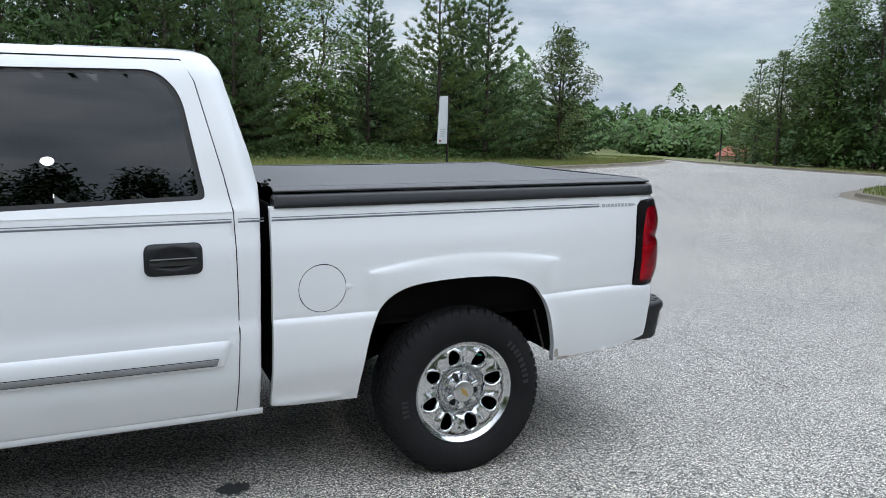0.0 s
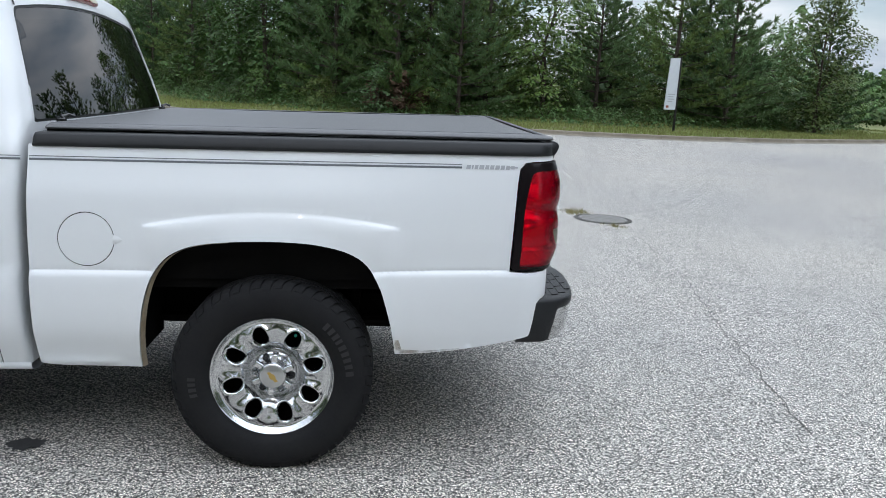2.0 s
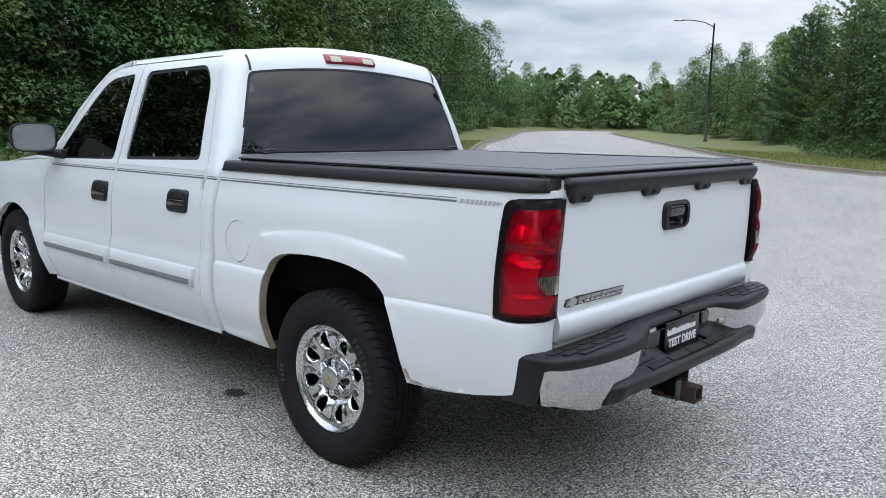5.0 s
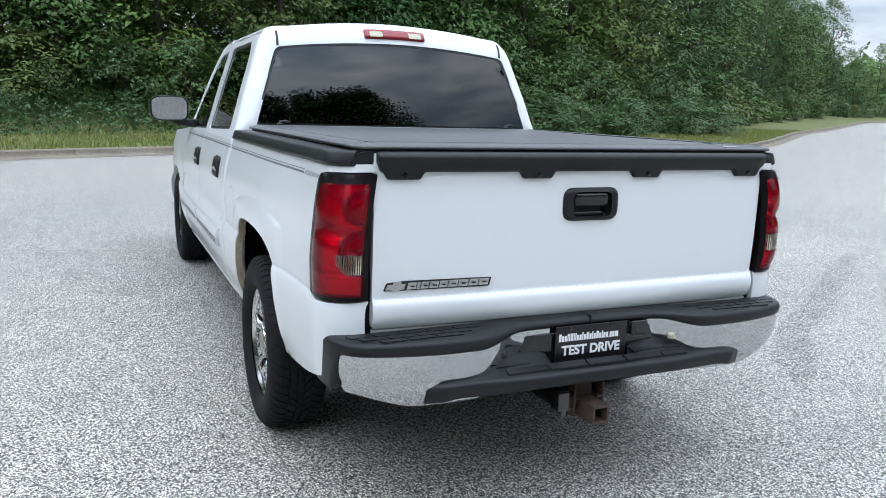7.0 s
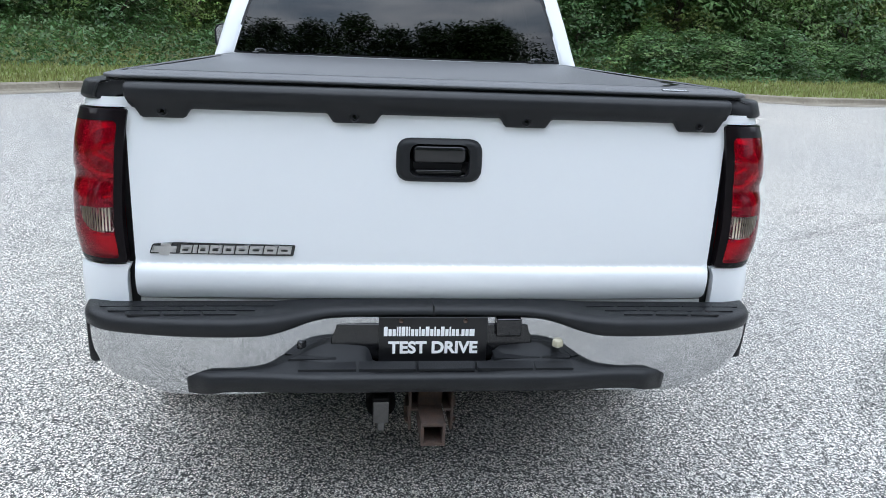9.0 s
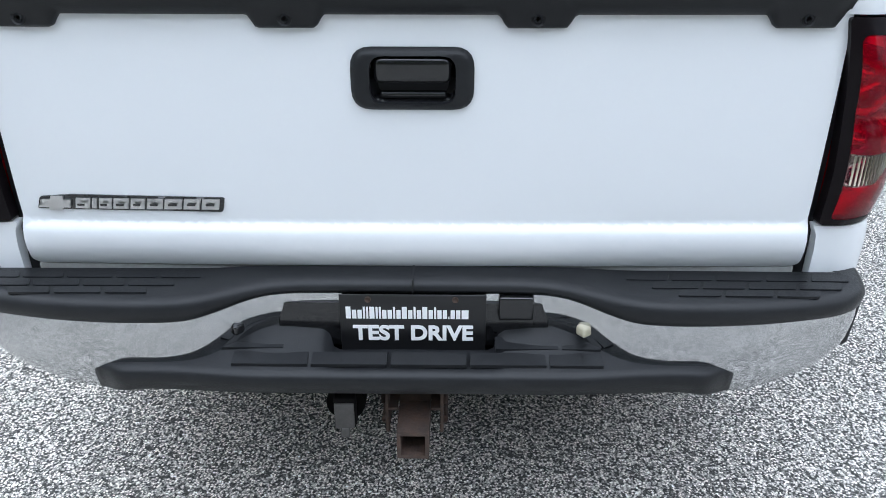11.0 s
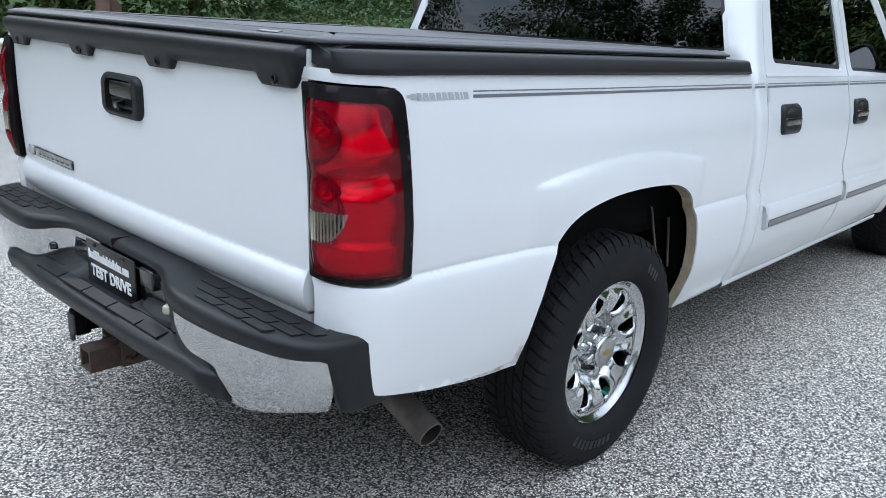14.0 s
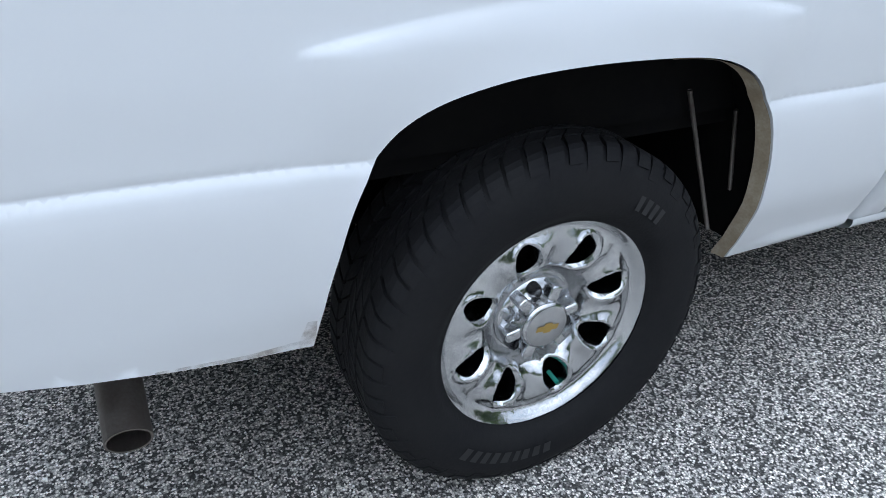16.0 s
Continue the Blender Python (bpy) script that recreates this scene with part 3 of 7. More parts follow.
truck = empty("pickup_truck", "white crew-cab pickup truck with black soft bed cover on asphalt", "pickup truck", at=pose(0.8, 0, 0, 0, 0, 0.45) @ pose(-0.8, 0, 0))
for sign, side_name in ((-1, "driver"), (1, "passenger")):
    fix = (lambda g: g) if sign < 0 else (lambda g: (g[0], [tuple(reversed(f)) for f in g[1]]))
    surf = bed_side(sign)
    holes = [circle(FUEL_C, FUEL_R + 0.0035)] if sign < 0 else []
    g = panel(BED_OUT, surf, holes, 0.022, inward(sign), 0.035, BED_ROWS)
    bedside = part("bedside", fix(body(g)), PAINT, truck, "white bed side with flared wheel arch")
    if sign < 0:
        g = panel(circle(FUEL_C, FUEL_R), lambda u, v: surf(u, v), (), 0.02, inward(sign), 0.02)
        door = part("fuel_door", body(g), PAINT, bedside, "round white fuel filler door")
        notch = panel([(-0.586, 0.932), (-0.560, 0.924), (-0.551, 0.914), (-0.560, 0.904), (-0.586, 0.896)], lambda u, v: (u, sign * (side_half(u, v) + 0.001 + 0.004 * max(0.0, 1 - abs(v - 0.914) / 0.018)), v), (), 0.006)
        part("finger_notch", body(notch), PAINT, door)
        # black ring close under the skin paints the shade in the fuel door gap
        g = panel(circle(FUEL_C, FUEL_R + 0.008), lambda u, v: (u, sign * (side_half(u, v) - 0.004), v), [circle(FUEL_C, FUEL_R - 0.006)], 0.02)
        part("fuel_recess", body(g), SEAL, bedside)
    # wheel-arch liner, its near-black colour carrying the shade of the arch
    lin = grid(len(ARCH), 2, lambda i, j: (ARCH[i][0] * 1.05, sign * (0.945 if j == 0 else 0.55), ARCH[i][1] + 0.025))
    part("arch_liner", body(lin), UNDER, truck, "dirty wheel-arch liner, blackened for the shade there")
    tan = [p for p in ARCH[:33]]
    lip = grid(len(tan), 2, lambda i, j: (tan[i][0] + 0.004 * 0 + (0.012 if j else 0.003), sign * (side_half(tan[i][0], tan[i][1]) - (0.034 if j else 0.003)), tan[i][1] - 0.003))
    part("arch_lip", body(lip), material("stained_arch_lip", (0.46, 0.40, 0.30), 0.7, var=0.7, scale=18, dark=(0.20, 0.14, 0.08)), bedside, "rust-stained inner arch lip")
    # twin pinstripe and decal
    for dz, w, mat in ((0.0, 0.0055, GREY_TRIM), (0.011, 0.0022, GREY_TRIM)):
        for xa, xb in ((-0.88, 0.675), (-1.01, -0.91), (-2.02, -1.035), (-3.0, -2.045)):
            st = grid(50, 2, lambda i, j: (xa + (xb - xa) * i / 49, sign * (side_half(xa + (xb - xa) * i / 49, 1.197 + dz) + 0.0016), 1.197 + dz + (w if j else -w) * 0.7), flip=sign < 0)
            part("pinstripe", body(st), mat, truck, "thin grey pinstripe")
    tx = 0.69
    for k, w in enumerate((0.016, 0.006, 0.013, 0.018, 0.014, 0.015, 0.016, 0.015, 0.015)):
        g = panel([(tx, 1.192), (tx + w, 1.192), (tx + w + 0.003, 1.207), (tx + 0.003, 1.207)], lambda u, v: (u, sign * (side_half(u, v) + 0.0016), v), (), 0.02)
        part("decal_bar", fix(body(g)), LIGHT_TRIM, truck, "grey decal bar")
        tx += w + 0.0045
    g = panel([(0.845, 1.197), (0.858, 1.197), (0.86, 1.194), (0.872, 1.194), (0.874, 1.197), (0.885, 1.197), (0.885, 1.203), (0.874, 1.203), (0.872, 1.206), (0.86, 1.206), (0.858, 1.203), (0.845, 1.203)],
              lambda u, v: (u, sign * (side_half(u, v) + 0.0016), v), (), 0.02)
    part("decal_emblem", fix(body(g)), LIGHT_TRIM, truck, "small grey emblem decal")

# bed floor, head board and inner box; the near-black floor blocks light
for nm, dims in (("bed_floor", (-0.87, 1.0, -0.86, 0.86, 0.70, 0.74)), ("bed_headboard", (-0.872, -0.86, -0.90, 0.90, 0.50, 1.25)), ("bed_inner_wall", (-0.86, 1.0, -0.88, -0.86, 0.74, 1.25)), ("bed_inner_wall", (-0.86, 1.0, 0.86, 0.88, 0.74, 1.25))):
    part(nm, body(box(*dims)), UNDER, truck, "dark inner bed panel", smooth=False)

# rail caps
for sign in (-1, 1):
    prof = [(0.943, 1.243), (0.9485, 1.249), (0.9475, 1.256), (0.9375, 1.283), (0.932, 1.289), (0.920, 1.291), (0.86, 1.292), (0.86, 1.26)]
    xs = [-0.868, -0.862, -0.85] + [-0.8 + 0.1 * k for k in range(18)] + [0.925, 0.95, 0.97, 0.985, 1.0, 1.012, 1.022, 1.028]
    def rail(i, j):
        x = xs[i]
        y, z = prof[j]
        end = smooth_step(0.90, 1.03, x)
        curve = CORNER_R - math.sqrt(max(0.0, CORNER_R ** 2 - max(0.0, x - CORNER_X) ** 2))
        yy = y - curve * (1 if j < 6 else 0) - 0.06 * end * (1 if j > 5 else 0) + 0.9 * (side_half(x, 1.2) - 0.946)
        zz = z - (0.012 if i == 0 else 0.0) * (j > 1)
        return (x, sign * yy, zz)
    g = grid(len(xs), len(prof), rail, flip=sign < 0)
    g[1].append(tuple(range(len(prof))))
    g[1].append(tuple(reversed(range((len(xs) - 1) * len(prof), len(xs) * len(prof)))))
    part("rail_cap", body(g), BLACK_PLASTIC, truck, "black textured plastic bed rail cap")

# soft bed cover
cover = part("bed_cover", body(grid(60, 61, lambda i, j: (
    -0.855 + 1.885 * i / 59,
    0.872 * (2 * j / 60 - 1),
    1.3195 - 0.005 * math.sin(math.pi * i / 59) - 0.004 * math.sin(math.pi * j / 60) + 0.0012 * math.sin(3.1 * math.pi * i / 59 + 1.3) * math.sin(math.pi * j / 60) - 0.019 * max(0.0, abs(2 * j / 60 - 1) - 0.93) / 0.07 - 0.019 * max(0.0, i / 59 - 0.968) / 0.032))), VINYL, truck, "black vinyl soft bed cover, dusty")
hem_path = [(-0.855, 0.868), (0.99, 0.868), (1.012, 0.862), (1.03, 0.845), (1.034, 0.82), (1.034, -0.82), (1.03, -0.845), (1.012, -0.862), (0.99, -0.868), (-0.855, -0.868)]
def hem_grid(width, top, slope, thick, inset=0.0):
    """A strip along the cover's edge that slopes down outwards and turns under."""
    rows = []
    for k, (x, y) in enumerate(hem_path):
        c = Vector((x, y, 0))
        if k in (0, 1, 8, 9):
            o = Vector((0, math.copysign(1, y), 0))
        elif k in (4, 5):
            o = Vector((1, 0, 0))
        else:
            o = Vector((0.7, math.copysign(0.7, y), 0))
        c = c - o * inset
        rows.append([tuple(c + o * a + Vector((0, 0, top - b))) for a, b in ((-width - 0.004, 0.003), (-width, 0.0), (-width * 0.5, slope * 0.45), (0.002, slope), (0.005, slope + 0.003), (0.004, slope + thick), (-0.012, slope + thick + 0.002))])
    return grid(len(rows), 7, lambda i, j: rows[i][j], flip=True)
part("hem", body(hem_grid(0.050, 1.3205, 0.012, 0.009)), VINYL, cover, "folded stitched hem")
# black strip paints the shade of the gap below the hem
part("hem_lower", body(hem_grid(0.006, 1.303, 0.001, 0.016, 0.014)), SEAL, cover)
for o in (0.008, 0.045):
    zt = 1.3205 - 0.012 * (1 - o / 0.050) + 0.0004
    st = []
    for k in range(170):
        y = -0.80 + 1.6 * k / 169
        st.append(box(1.034 - o - 0.0007, 1.034 - o + 0.0007, y, y + 0.005, zt - 0.001, zt + 0.0007))
    for k in range(190):
        x = -0.83 + 1.8 * k / 189
        for sg in (-1, 1):
            st.append(box(x, x + 0.005, sg * (0.868 - o) - 0.0007, sg * (0.868 - o) + 0.0007, zt - 0.001, zt + 0.0007))
    tagged(part("stitching", body(merge(*st)), GREY_TRIM, cover, smooth=False), kind="stuff")
tag = part("cover_label", body(moved(box(-0.009, 0.009, 0.618, 0.694, 0.0, 0.0016, 0.0005), pose(1.020, 0, 1.3122, 0, 14, 0))), GLOSS_BLACK, cover, "small black label with worn pale marks")
for k in range(9):
    part("label_bar", body(moved(box(-0.005, 0.005, 0.622 + 0.0077 * k, 0.622 + 0.0077 * k + 0.0055, 0.0015, 0.0021), pose(1.020, 0, 1.3122, 0, 14, 0))), LIGHT_TRIM, tag, smooth=False)
for y in (-0.71, 0.66):
    b1 = tube([(-0.845, y, 1.32), (-0.86, y, 1.337), (-0.845, y + 0.03, 1.342), (-0.83, y + 0.05, 1.335)], 0.006, 8)
    part("cover_clamp", body(merge(b1, box(-0.875, -0.845, y - 0.015, y + 0.015, 1.31, 1.33, 0.004))), GLOSS_BLACK, cover, "small black clamp knob")

# ---- tailgate ----
def tail_x(y, z):
    x = lerp_table([(0.70, 1.030), (0.715, 1.043), (0.735, 1.053), (0.762, 1.057), (0.783, 1.0555), (0.793, 1.052), (0.800, 1.0455), (0.8045, 1.0385), (0.808, 1.0375), (0.821, 1.0390), (0.85, 1.0395), (1.29, 1.0395)], z)
    return x + 0.006 - 0.010 * (y / 0.8) ** 2 + 0.004 * math.sin(math.pi * (z - 0.82) / 0.45) * (z > 0.82)


TG = rounded([(-0.813, 0.705), (0.813, 0.705), (0.813, 1.285), (-0.813, 1.285)], [0.02, 0.02, 0.005, 0.005])
HANDLE_OUT = rounded([(-0.095, 1.058), (0.1, 1.058), (0.1, 1.155), (-0.095, 1.155)], 0.03)
tailgate = part("tailgate", body(panel(TG, lambda y, z: (tail_x(y, z), y, z), [HANDLE_OUT], 0.024, lambda y, z: (-1, 0, 0), 0.04, [(-0.81 + 0.0135 * k, z) for k in range(121) for z in (0.772, 0.784, 0.7935, 0.8002, 0.8047, 0.8083, 0.816)])), PAINT, truck, "white tailgate")
bez_o = rounded([(-0.113, 1.048), (0.121, 1.048), (0.121, 1.167), (-0.113, 1.167)], 0.04)
bez_i = rounded([(-0.077, 1.061), (0.086, 1.061), (0.086, 1.152), (-0.077, 1.152)], 0.028)
def bez(y, z):
    d = far_from(bez_o, np.array([y]), np.array([z]))[0]
    return (tail_x(y, z) + 0.003 + 0.012 * min(1.0, d / 0.012) ** 0.6, y, z)
bezel = part("handle_bezel", body(panel(bez_o, bez, [bez_i], 0.007, lambda y, z: (-1, 0, 0), 0.02)), BLACK_PLASTIC, tailgate, "black textured handle surround")
part("handle_cup", body(panel(rounded([(-0.078, 1.060), (0.087, 1.060), (0.087, 1.153), (-0.078, 1.153)], 0.028), lambda y, z: (1.0505 - 0.045 * min(1, far_from(bez_i, np.array([y]), np.array([z]))[0] / 0.016), y, z), (), 0.008)), GLOSS_BLACK, bezel)
part("handle_lever", body(merge(box(1.022, 1.060, -0.070, 0.079, 1.098, 1.152, 0.018, 5))), GLOSS_BLACK, bezel, "gloss black lever")
part("handle_fold", body(box(1.02, 1.040, -0.060, 0.069, 1.066, 1.080, 0.006, 3)), GLOSS_BLACK, bezel)
# tailgate spoiler cap with four bolted tabs
TABS = (-0.715, -0.226, 0.234, 0.723)
def tab_low(y):
    z = 1.226
    for c in TABS:
        z -= 0.024 * smooth_step(0.073, 0.052, abs(y - c))
    return z - 0.0
ys = [-0.806 + 1.612 * k / 240 for k in range(241)]
def cap(i, j):
    y = ys[i]
    low = tab_low(y)
    end = smooth_step(0.766, 0.806, abs(y))
    k = [(-0.07, 1.288), (-0.02, 1.2925), (0.02, 1.291), (0.036, 1.284), (0.042, 1.272), (0.036, 1.25), (0.026, 1.236), (0.021, low + 0.006), (0.016, low), (0.0, low)][j]
    z = k[1]
    if end > 0:
        z = max(z, 1.226 - 0.024 + 0.055 * (1 - math.sqrt(max(0.0, 1 - end ** 2)))) if j > 4 else z
    return (1.0425 + k[0] - 0.006 * end - 0.010 * (y / 0.8) ** 2, y, z)
g = grid(241, 10, cap)
g[1].append(tuple(range(10)))
g[1].append(tuple(reversed(range(2400, 2410))))
cap_ob = part("tailgate_spoiler", body(g), BLACK_PLASTIC, tailgate, "black plastic tailgate top spoiler with bolted tabs")
for c in TABS:
    bx = 1.0655 - 0.010 * (c / 0.8) ** 2
    # black disc paints the shade of a recessed bolt hole
    hole = part("bolt_hole", body(tube([(bx - 0.012, c, 1.219), (bx + 0.0008, c, 1.219)], 0.0135, 18)), SEAL, cap_ob, "black disc for the shade in a bolt hole")
    part("tab_bolt", body(tube([(bx - 0.004, c, 1.219), (bx + 0.002, c, 1.219), (bx + 0.003, c, 1.219)], [0.0085, 0.0085, 0.006], 12)), BLACK_PLASTIC, hole)
# badge: plain shapes only
em = panel([(-0.770, 0.838), (-0.749, 0.838), (-0.747, 0.831), (-0.722, 0.831), (-0.720, 0.838), (-0.704, 0.838), (-0.7, 0.856), (-0.716, 0.856), (-0.714, 0.863), (-0.741, 0.863), (-0.743, 0.856), (-0.762, 0.856)], lambda y, z: (tail_x(y, z) + 0.008, y, z), (), 0.01, lambda y, z: (-1, 0, 0), 0.006)
plate_b = panel(rounded([(-0.775, 0.834), (-0.39, 0.830), (-0.383, 0.862), (-0.70, 0.866), (-0.765, 0.861)], 0.006), lambda y, z: (tail_x(y, z) + 0.0035, y, z), (), 0.01, lambda y, z: (-1, 0, 0), 0.004)
badge = part("badge", body(plate_b), GLOSS_BLACK, tailgate, "black and silver badge strip")
part("badge_emblem", body(em), BRUSHED, badge, "silver emblem shape")
ty = -0.694
for w in (0.030, 0.011, 0.027, 0.032, 0.03, 0.033, 0.036, 0.034, 0.036):
    part("badge_bar", body(panel([(ty, 0.8365), (ty + w, 0.8365), (ty + w + 0.005, 0.8595), (ty + 0.005, 0.8595)], lambda y, z: (tail_x(y, z) + 0.007, y, z), (), 0.01, lambda y, z: (-1, 0, 0), 0.004)), BRUSHED, badge)
    if w > 0.02:
        part("badge_slot", body(box(1.0525, 1.0545, ty + 0.32 * w, ty + 0.80 * w, 0.8455, 0.8495)), GLOSS_BLACK, badge, smooth=False)
    ty += w + 0.0035
part("rear_sill", body(box(0.99, 1.028, -0.81, 0.81, 0.64, 0.704, 0.006)), material("grey_sill_paint", (0.42, 0.43, 0.42), 0.5, var=0.5, scale=12, dark=(0.22, 0.2, 0.17)), truck, "grey stained sill below the tailgate")
# added black block behind the tailgate darkens the gaps round it
part("tail_gap", body(box(0.96, 1.015, -0.835, 0.835, 0.56, 1.26)), SEAL, truck)

# ---- tail lights ----
def lamp_surface(sign, out):
    base = bed_side(sign)
    def surf(u, z):
        p = Vector(base(u, z))
        a = min(max((u - CORNER_X) / CORNER_R, 0.0), math.pi / 2)
        nrm = Vector((math.sin(a), sign * math.cos(a), 0))
        t = (z - 0.805) / 0.417
        v = (u - 0.876) / (U_END - 0.876)
        swell = (0.0075 + 0.029 * smooth_step(-0.04, 0.42, v) * smooth_step(1.06, 0.80, v) * smooth_step(-0.05, 0.22, t) * smooth_step(1.05, 0.76, t)) * out
        waist = 0.019 * math.exp(-((t - 0.56) / 0.06) ** 2) * math.sin(math.pi * min(1, max(0, v)))
        d = swell - waist * out
        q = p + Vector((nrm.x * d, nrm.y * d * 0.34 + sign * 0.006, 0))
        return (q.x, q.y, z)
    return surf
LAMP = rounded([(0.882, 0.810), (U_END - 0.003, 0.808), (U_END - 0.003, 1.221), (0.900, 1.217), (0.889, 1.05)], [0.012, 0.012, 0.01, 0.035, 0.2])
LENS_EDGE = rounded([(0.906, 0.819), (U_END - 0.016, 0.817), (U_END - 0.016, 1.197), (0.936, 1.193), (0.912, 1.05)], [0.008, 0.01, 0.02, 0.03, 0.1])
LENS = rounded([(0.912, 0.824), (U_END - 0.022, 0.822), (U_END - 0.022, 1.192), (0.940, 1.188), (0.918, 1.05)], [0.008, 0.01, 0.02, 0.03, 0.1])
for sign in (-1, 1):
    fix = (lambda g: g) if sign < 0 else (lambda g: (g[0], [tuple(reversed(f)) for f in g[1]]))
    outer, inner = lamp_surface(sign, 1.0), bed_side(sign)
    back = inward(sign)
    lamp = part("tail_light", fix(body(panel(LAMP, outer, [LENS], 0.012, back, 0.03))), LAMP_BLACK, truck, "red tail light with gloss black surround")
    rev = rounded([(1.034, 0.930), (1.056, 0.904), (1.085, 0.898), (U_END - 0.021, 0.899), (U_END - 0.021, 0.966), (1.024, 0.966)], [0.02, 0.02, 0.01, 0.004, 0.004, 0.004])
    part("red_lens", fix(body(panel(LENS_EDGE, lamp_surface(sign, 0.92), [rev], 0.012))), RED_LENS, lamp, "glossy red lens")
    rv = part("reverse_lens", fix(body(panel(rev, lamp_surface(sign, 0.93), (), 0.01))), CLEAR_LENS, lamp, "clear ribbed reversing lens")
    # reflector bowls behind the lens
    def bowl(u, z):
        p = Vector(outer(u, z))
        q = Vector(inner(u, z))
        n2 = (p - q).normalized() if (p - q).length > 1e-4 else Vector((1, 0, 0))
        zz = z + 0.30 * (u - 0.98) * (1 if z > 1.0 else -1)
        marks = [0.80, 0.90, 0.985, 1.035, 1.075, 1.135, 1.30]
        k = max(q for q in range(6) if zz >= marks[q] or q == 0)
        f = min(1.0, max(0.0, (zz - marks[k]) / (marks[k + 1] - marks[k])))
        d = (0.010 + 0.016 * f) if k % 2 == 0 else (0.026 - 0.016 * f)
        if z < 0.89:
            d = 0.010 + 0.0035 * (0.5 + 0.5 * math.sin(u * 420)) * (0.5 + 0.5 * math.sin(z * 420))
        e = p - n2 * d
        return (e.x, e.y, e.z)
    edge_u = U_END - 0.0215
    def dee(cz, wide, tall, n=22):
        return [(edge_u - wide * math.sin(math.pi * k / n) ** 0.8, cz + tall * math.cos(math.pi * k / n)) for k in range(n + 1)]
    bowls = [dee(1.115, 0.080, 0.060), dee(0.970, 0.082, 0.072)]
    part("reflector", fix(body(panel(LENS, bowl, bowls, 0.0075))), REFLECTOR, lamp, "silver reflector")
    for dd, cz in zip(bowls, (1.115, 0.985)):
        def dish(u, z, dd=dd, cz=cz):
            e = float(far_from(dd, np.array([u]), np.array([z]))[0])
            p, q = Vector(outer(u, z)), Vector(inner(u, z))
            way = Vector((-1, -0.3 * sign, 0)).normalized()
            b2 = math.hypot(u - (edge_u - 0.034), z - cz)
            return tuple(p + way * (0.008 + 0.036 * smooth_step(0.0, 0.030, e) - 0.022 * smooth_step(0.018, 0.004, b2)))
        part("reflector_bowl", fix(body(panel(dd, dish, (), 0.006))), BOWL_RED, lamp, "dark red reflector bowl")
    part("lamp_back", fix(body(panel(LAMP, lambda u, z: Vector(inner(u, z)) - Vector((0.03 if u > 1.0 else 0.0, sign * 0.03, 0)), (), 0.03))), RED_SOLID, lamp)
    for k in range(11):
        uu = 1.034 + 0.0070 * k
        a, b = Vector(outer(uu, 0.932 - 0.030 * min(1.0, (uu - 1.03) / 0.025))), Vector(outer(uu, 0.963))
        off = Vector((-0.004, -0.002 * sign, 0))
        part("lens_rib", body(tube([tuple(a + off), tuple((a + b) / 2 + off), tuple(b + off)], 0.0022, 6)), AMBER_WHITE, rv)

# ---- rear step bumper ----
# half plan of the outer edge from the middle to the wrapped end
PLAN_HIGH = [(0.0, 1.112), (0.20, 1.112), (0.27, 1.116), (0.33, 1.135), (0.39, 1.165), (0.45, 1.186), (0.52, 1.194), (0.62, 1.192), (0.72, 1.184), (0.80, 1.170), (0.86, 1.156), (0.905, 1.132), (0.938, 1.095), (0.955, 1.045), (0.964, 0.99), (0.966, 0.92)]
def bump_plan(table, n, y_end=None):
    pts = []
    dense = []
    for (a, b), (c, d) in zip(table, table[1:]):
        for k in range(8):
            dense.append((a + (c - a) * k / 8, b + (d - b) * k / 8))
    dense.append(table[-1])
    arr = np.array(dense)
    for _ in range(10):
        arr[1:-1] = (arr[:-2] + 2 * arr[1:-1] + arr[2:]) / 4
    s = np.concatenate([[0], np.cumsum(np.hypot(*np.diff(arr, axis=0).T))])
    t = np.linspace(0, s[-1], n)
    return list(zip(np.interp(t, s, arr[:, 0]).tolist(), np.interp(t, s, arr[:, 1]).tolist()))


HALF = bump_plan(PLAN_HIGH, 70)
FULL = [(-y, x) for y, x in reversed(HALF[1:])] + HALF
def recess(y):
    """1 in the middle recess, 0 on the outer lobes."""
    return smooth_step(0.46, 0.30, abs(y))
def pad_low(y):
    return 0.642 + 0.029 * smooth_step(0.47, 0.29, abs(y)) + 0.004 * smooth_step(0.6, 0.9, abs(y))
def bump_normal(i, path):
    a, b = Vector(path[max(i - 1, 0)]), Vector(path[min(i + 1, len(path) - 1)])
    d = (b - a).normalized()
    return Vector((-d.y, d.x))
bumper = part("bumper_core", body(merge(box(0.98, 1.088, -0.86, 0.86, 0.49, 0.66, 0.01))), UNDER, truck, "dark bumper carrier")
def pad(i, j):
    y, x = FULL[i]
    n = bump_normal(i, FULL)
    ny, nx = n.x, n.y
    low = pad_low(y)
    end = smooth_step(0.939, 0.954, abs(y))
    low = low - end * 0.132
    top = 0.699 + 0.006 * recess(y) - 0.004 * abs(y)
    prof = [(None, top + 0.002), (-0.028, top), (-0.014, top - 0.003), (-0.005, top - 0.010), (0.0, top - 0.021), (-0.001, (top - 0.021 + low + 0.007) / 2), (-0.003, low + 0.007), (-0.010, low), (-0.03, low)]
    o, z = prof[j]
    if o is None:
        yy = max(-0.90, min(0.90, y))
        return (min(1.045, x - 0.02), yy * (1 - 0.02 * end), z)
    return (x + nx * o, y + ny * o, z)
g = grid(len(FULL), 9, pad)
pad_ob = part("top_pad", body(g), BLACK_PLASTIC, truck, "black textured plastic bumper step pad")
part("pad_seam", body(box(1.02, 1.1135, -0.0016, 0.0016, 0.676, 0.7078)), SEAL, pad_ob, smooth=False)
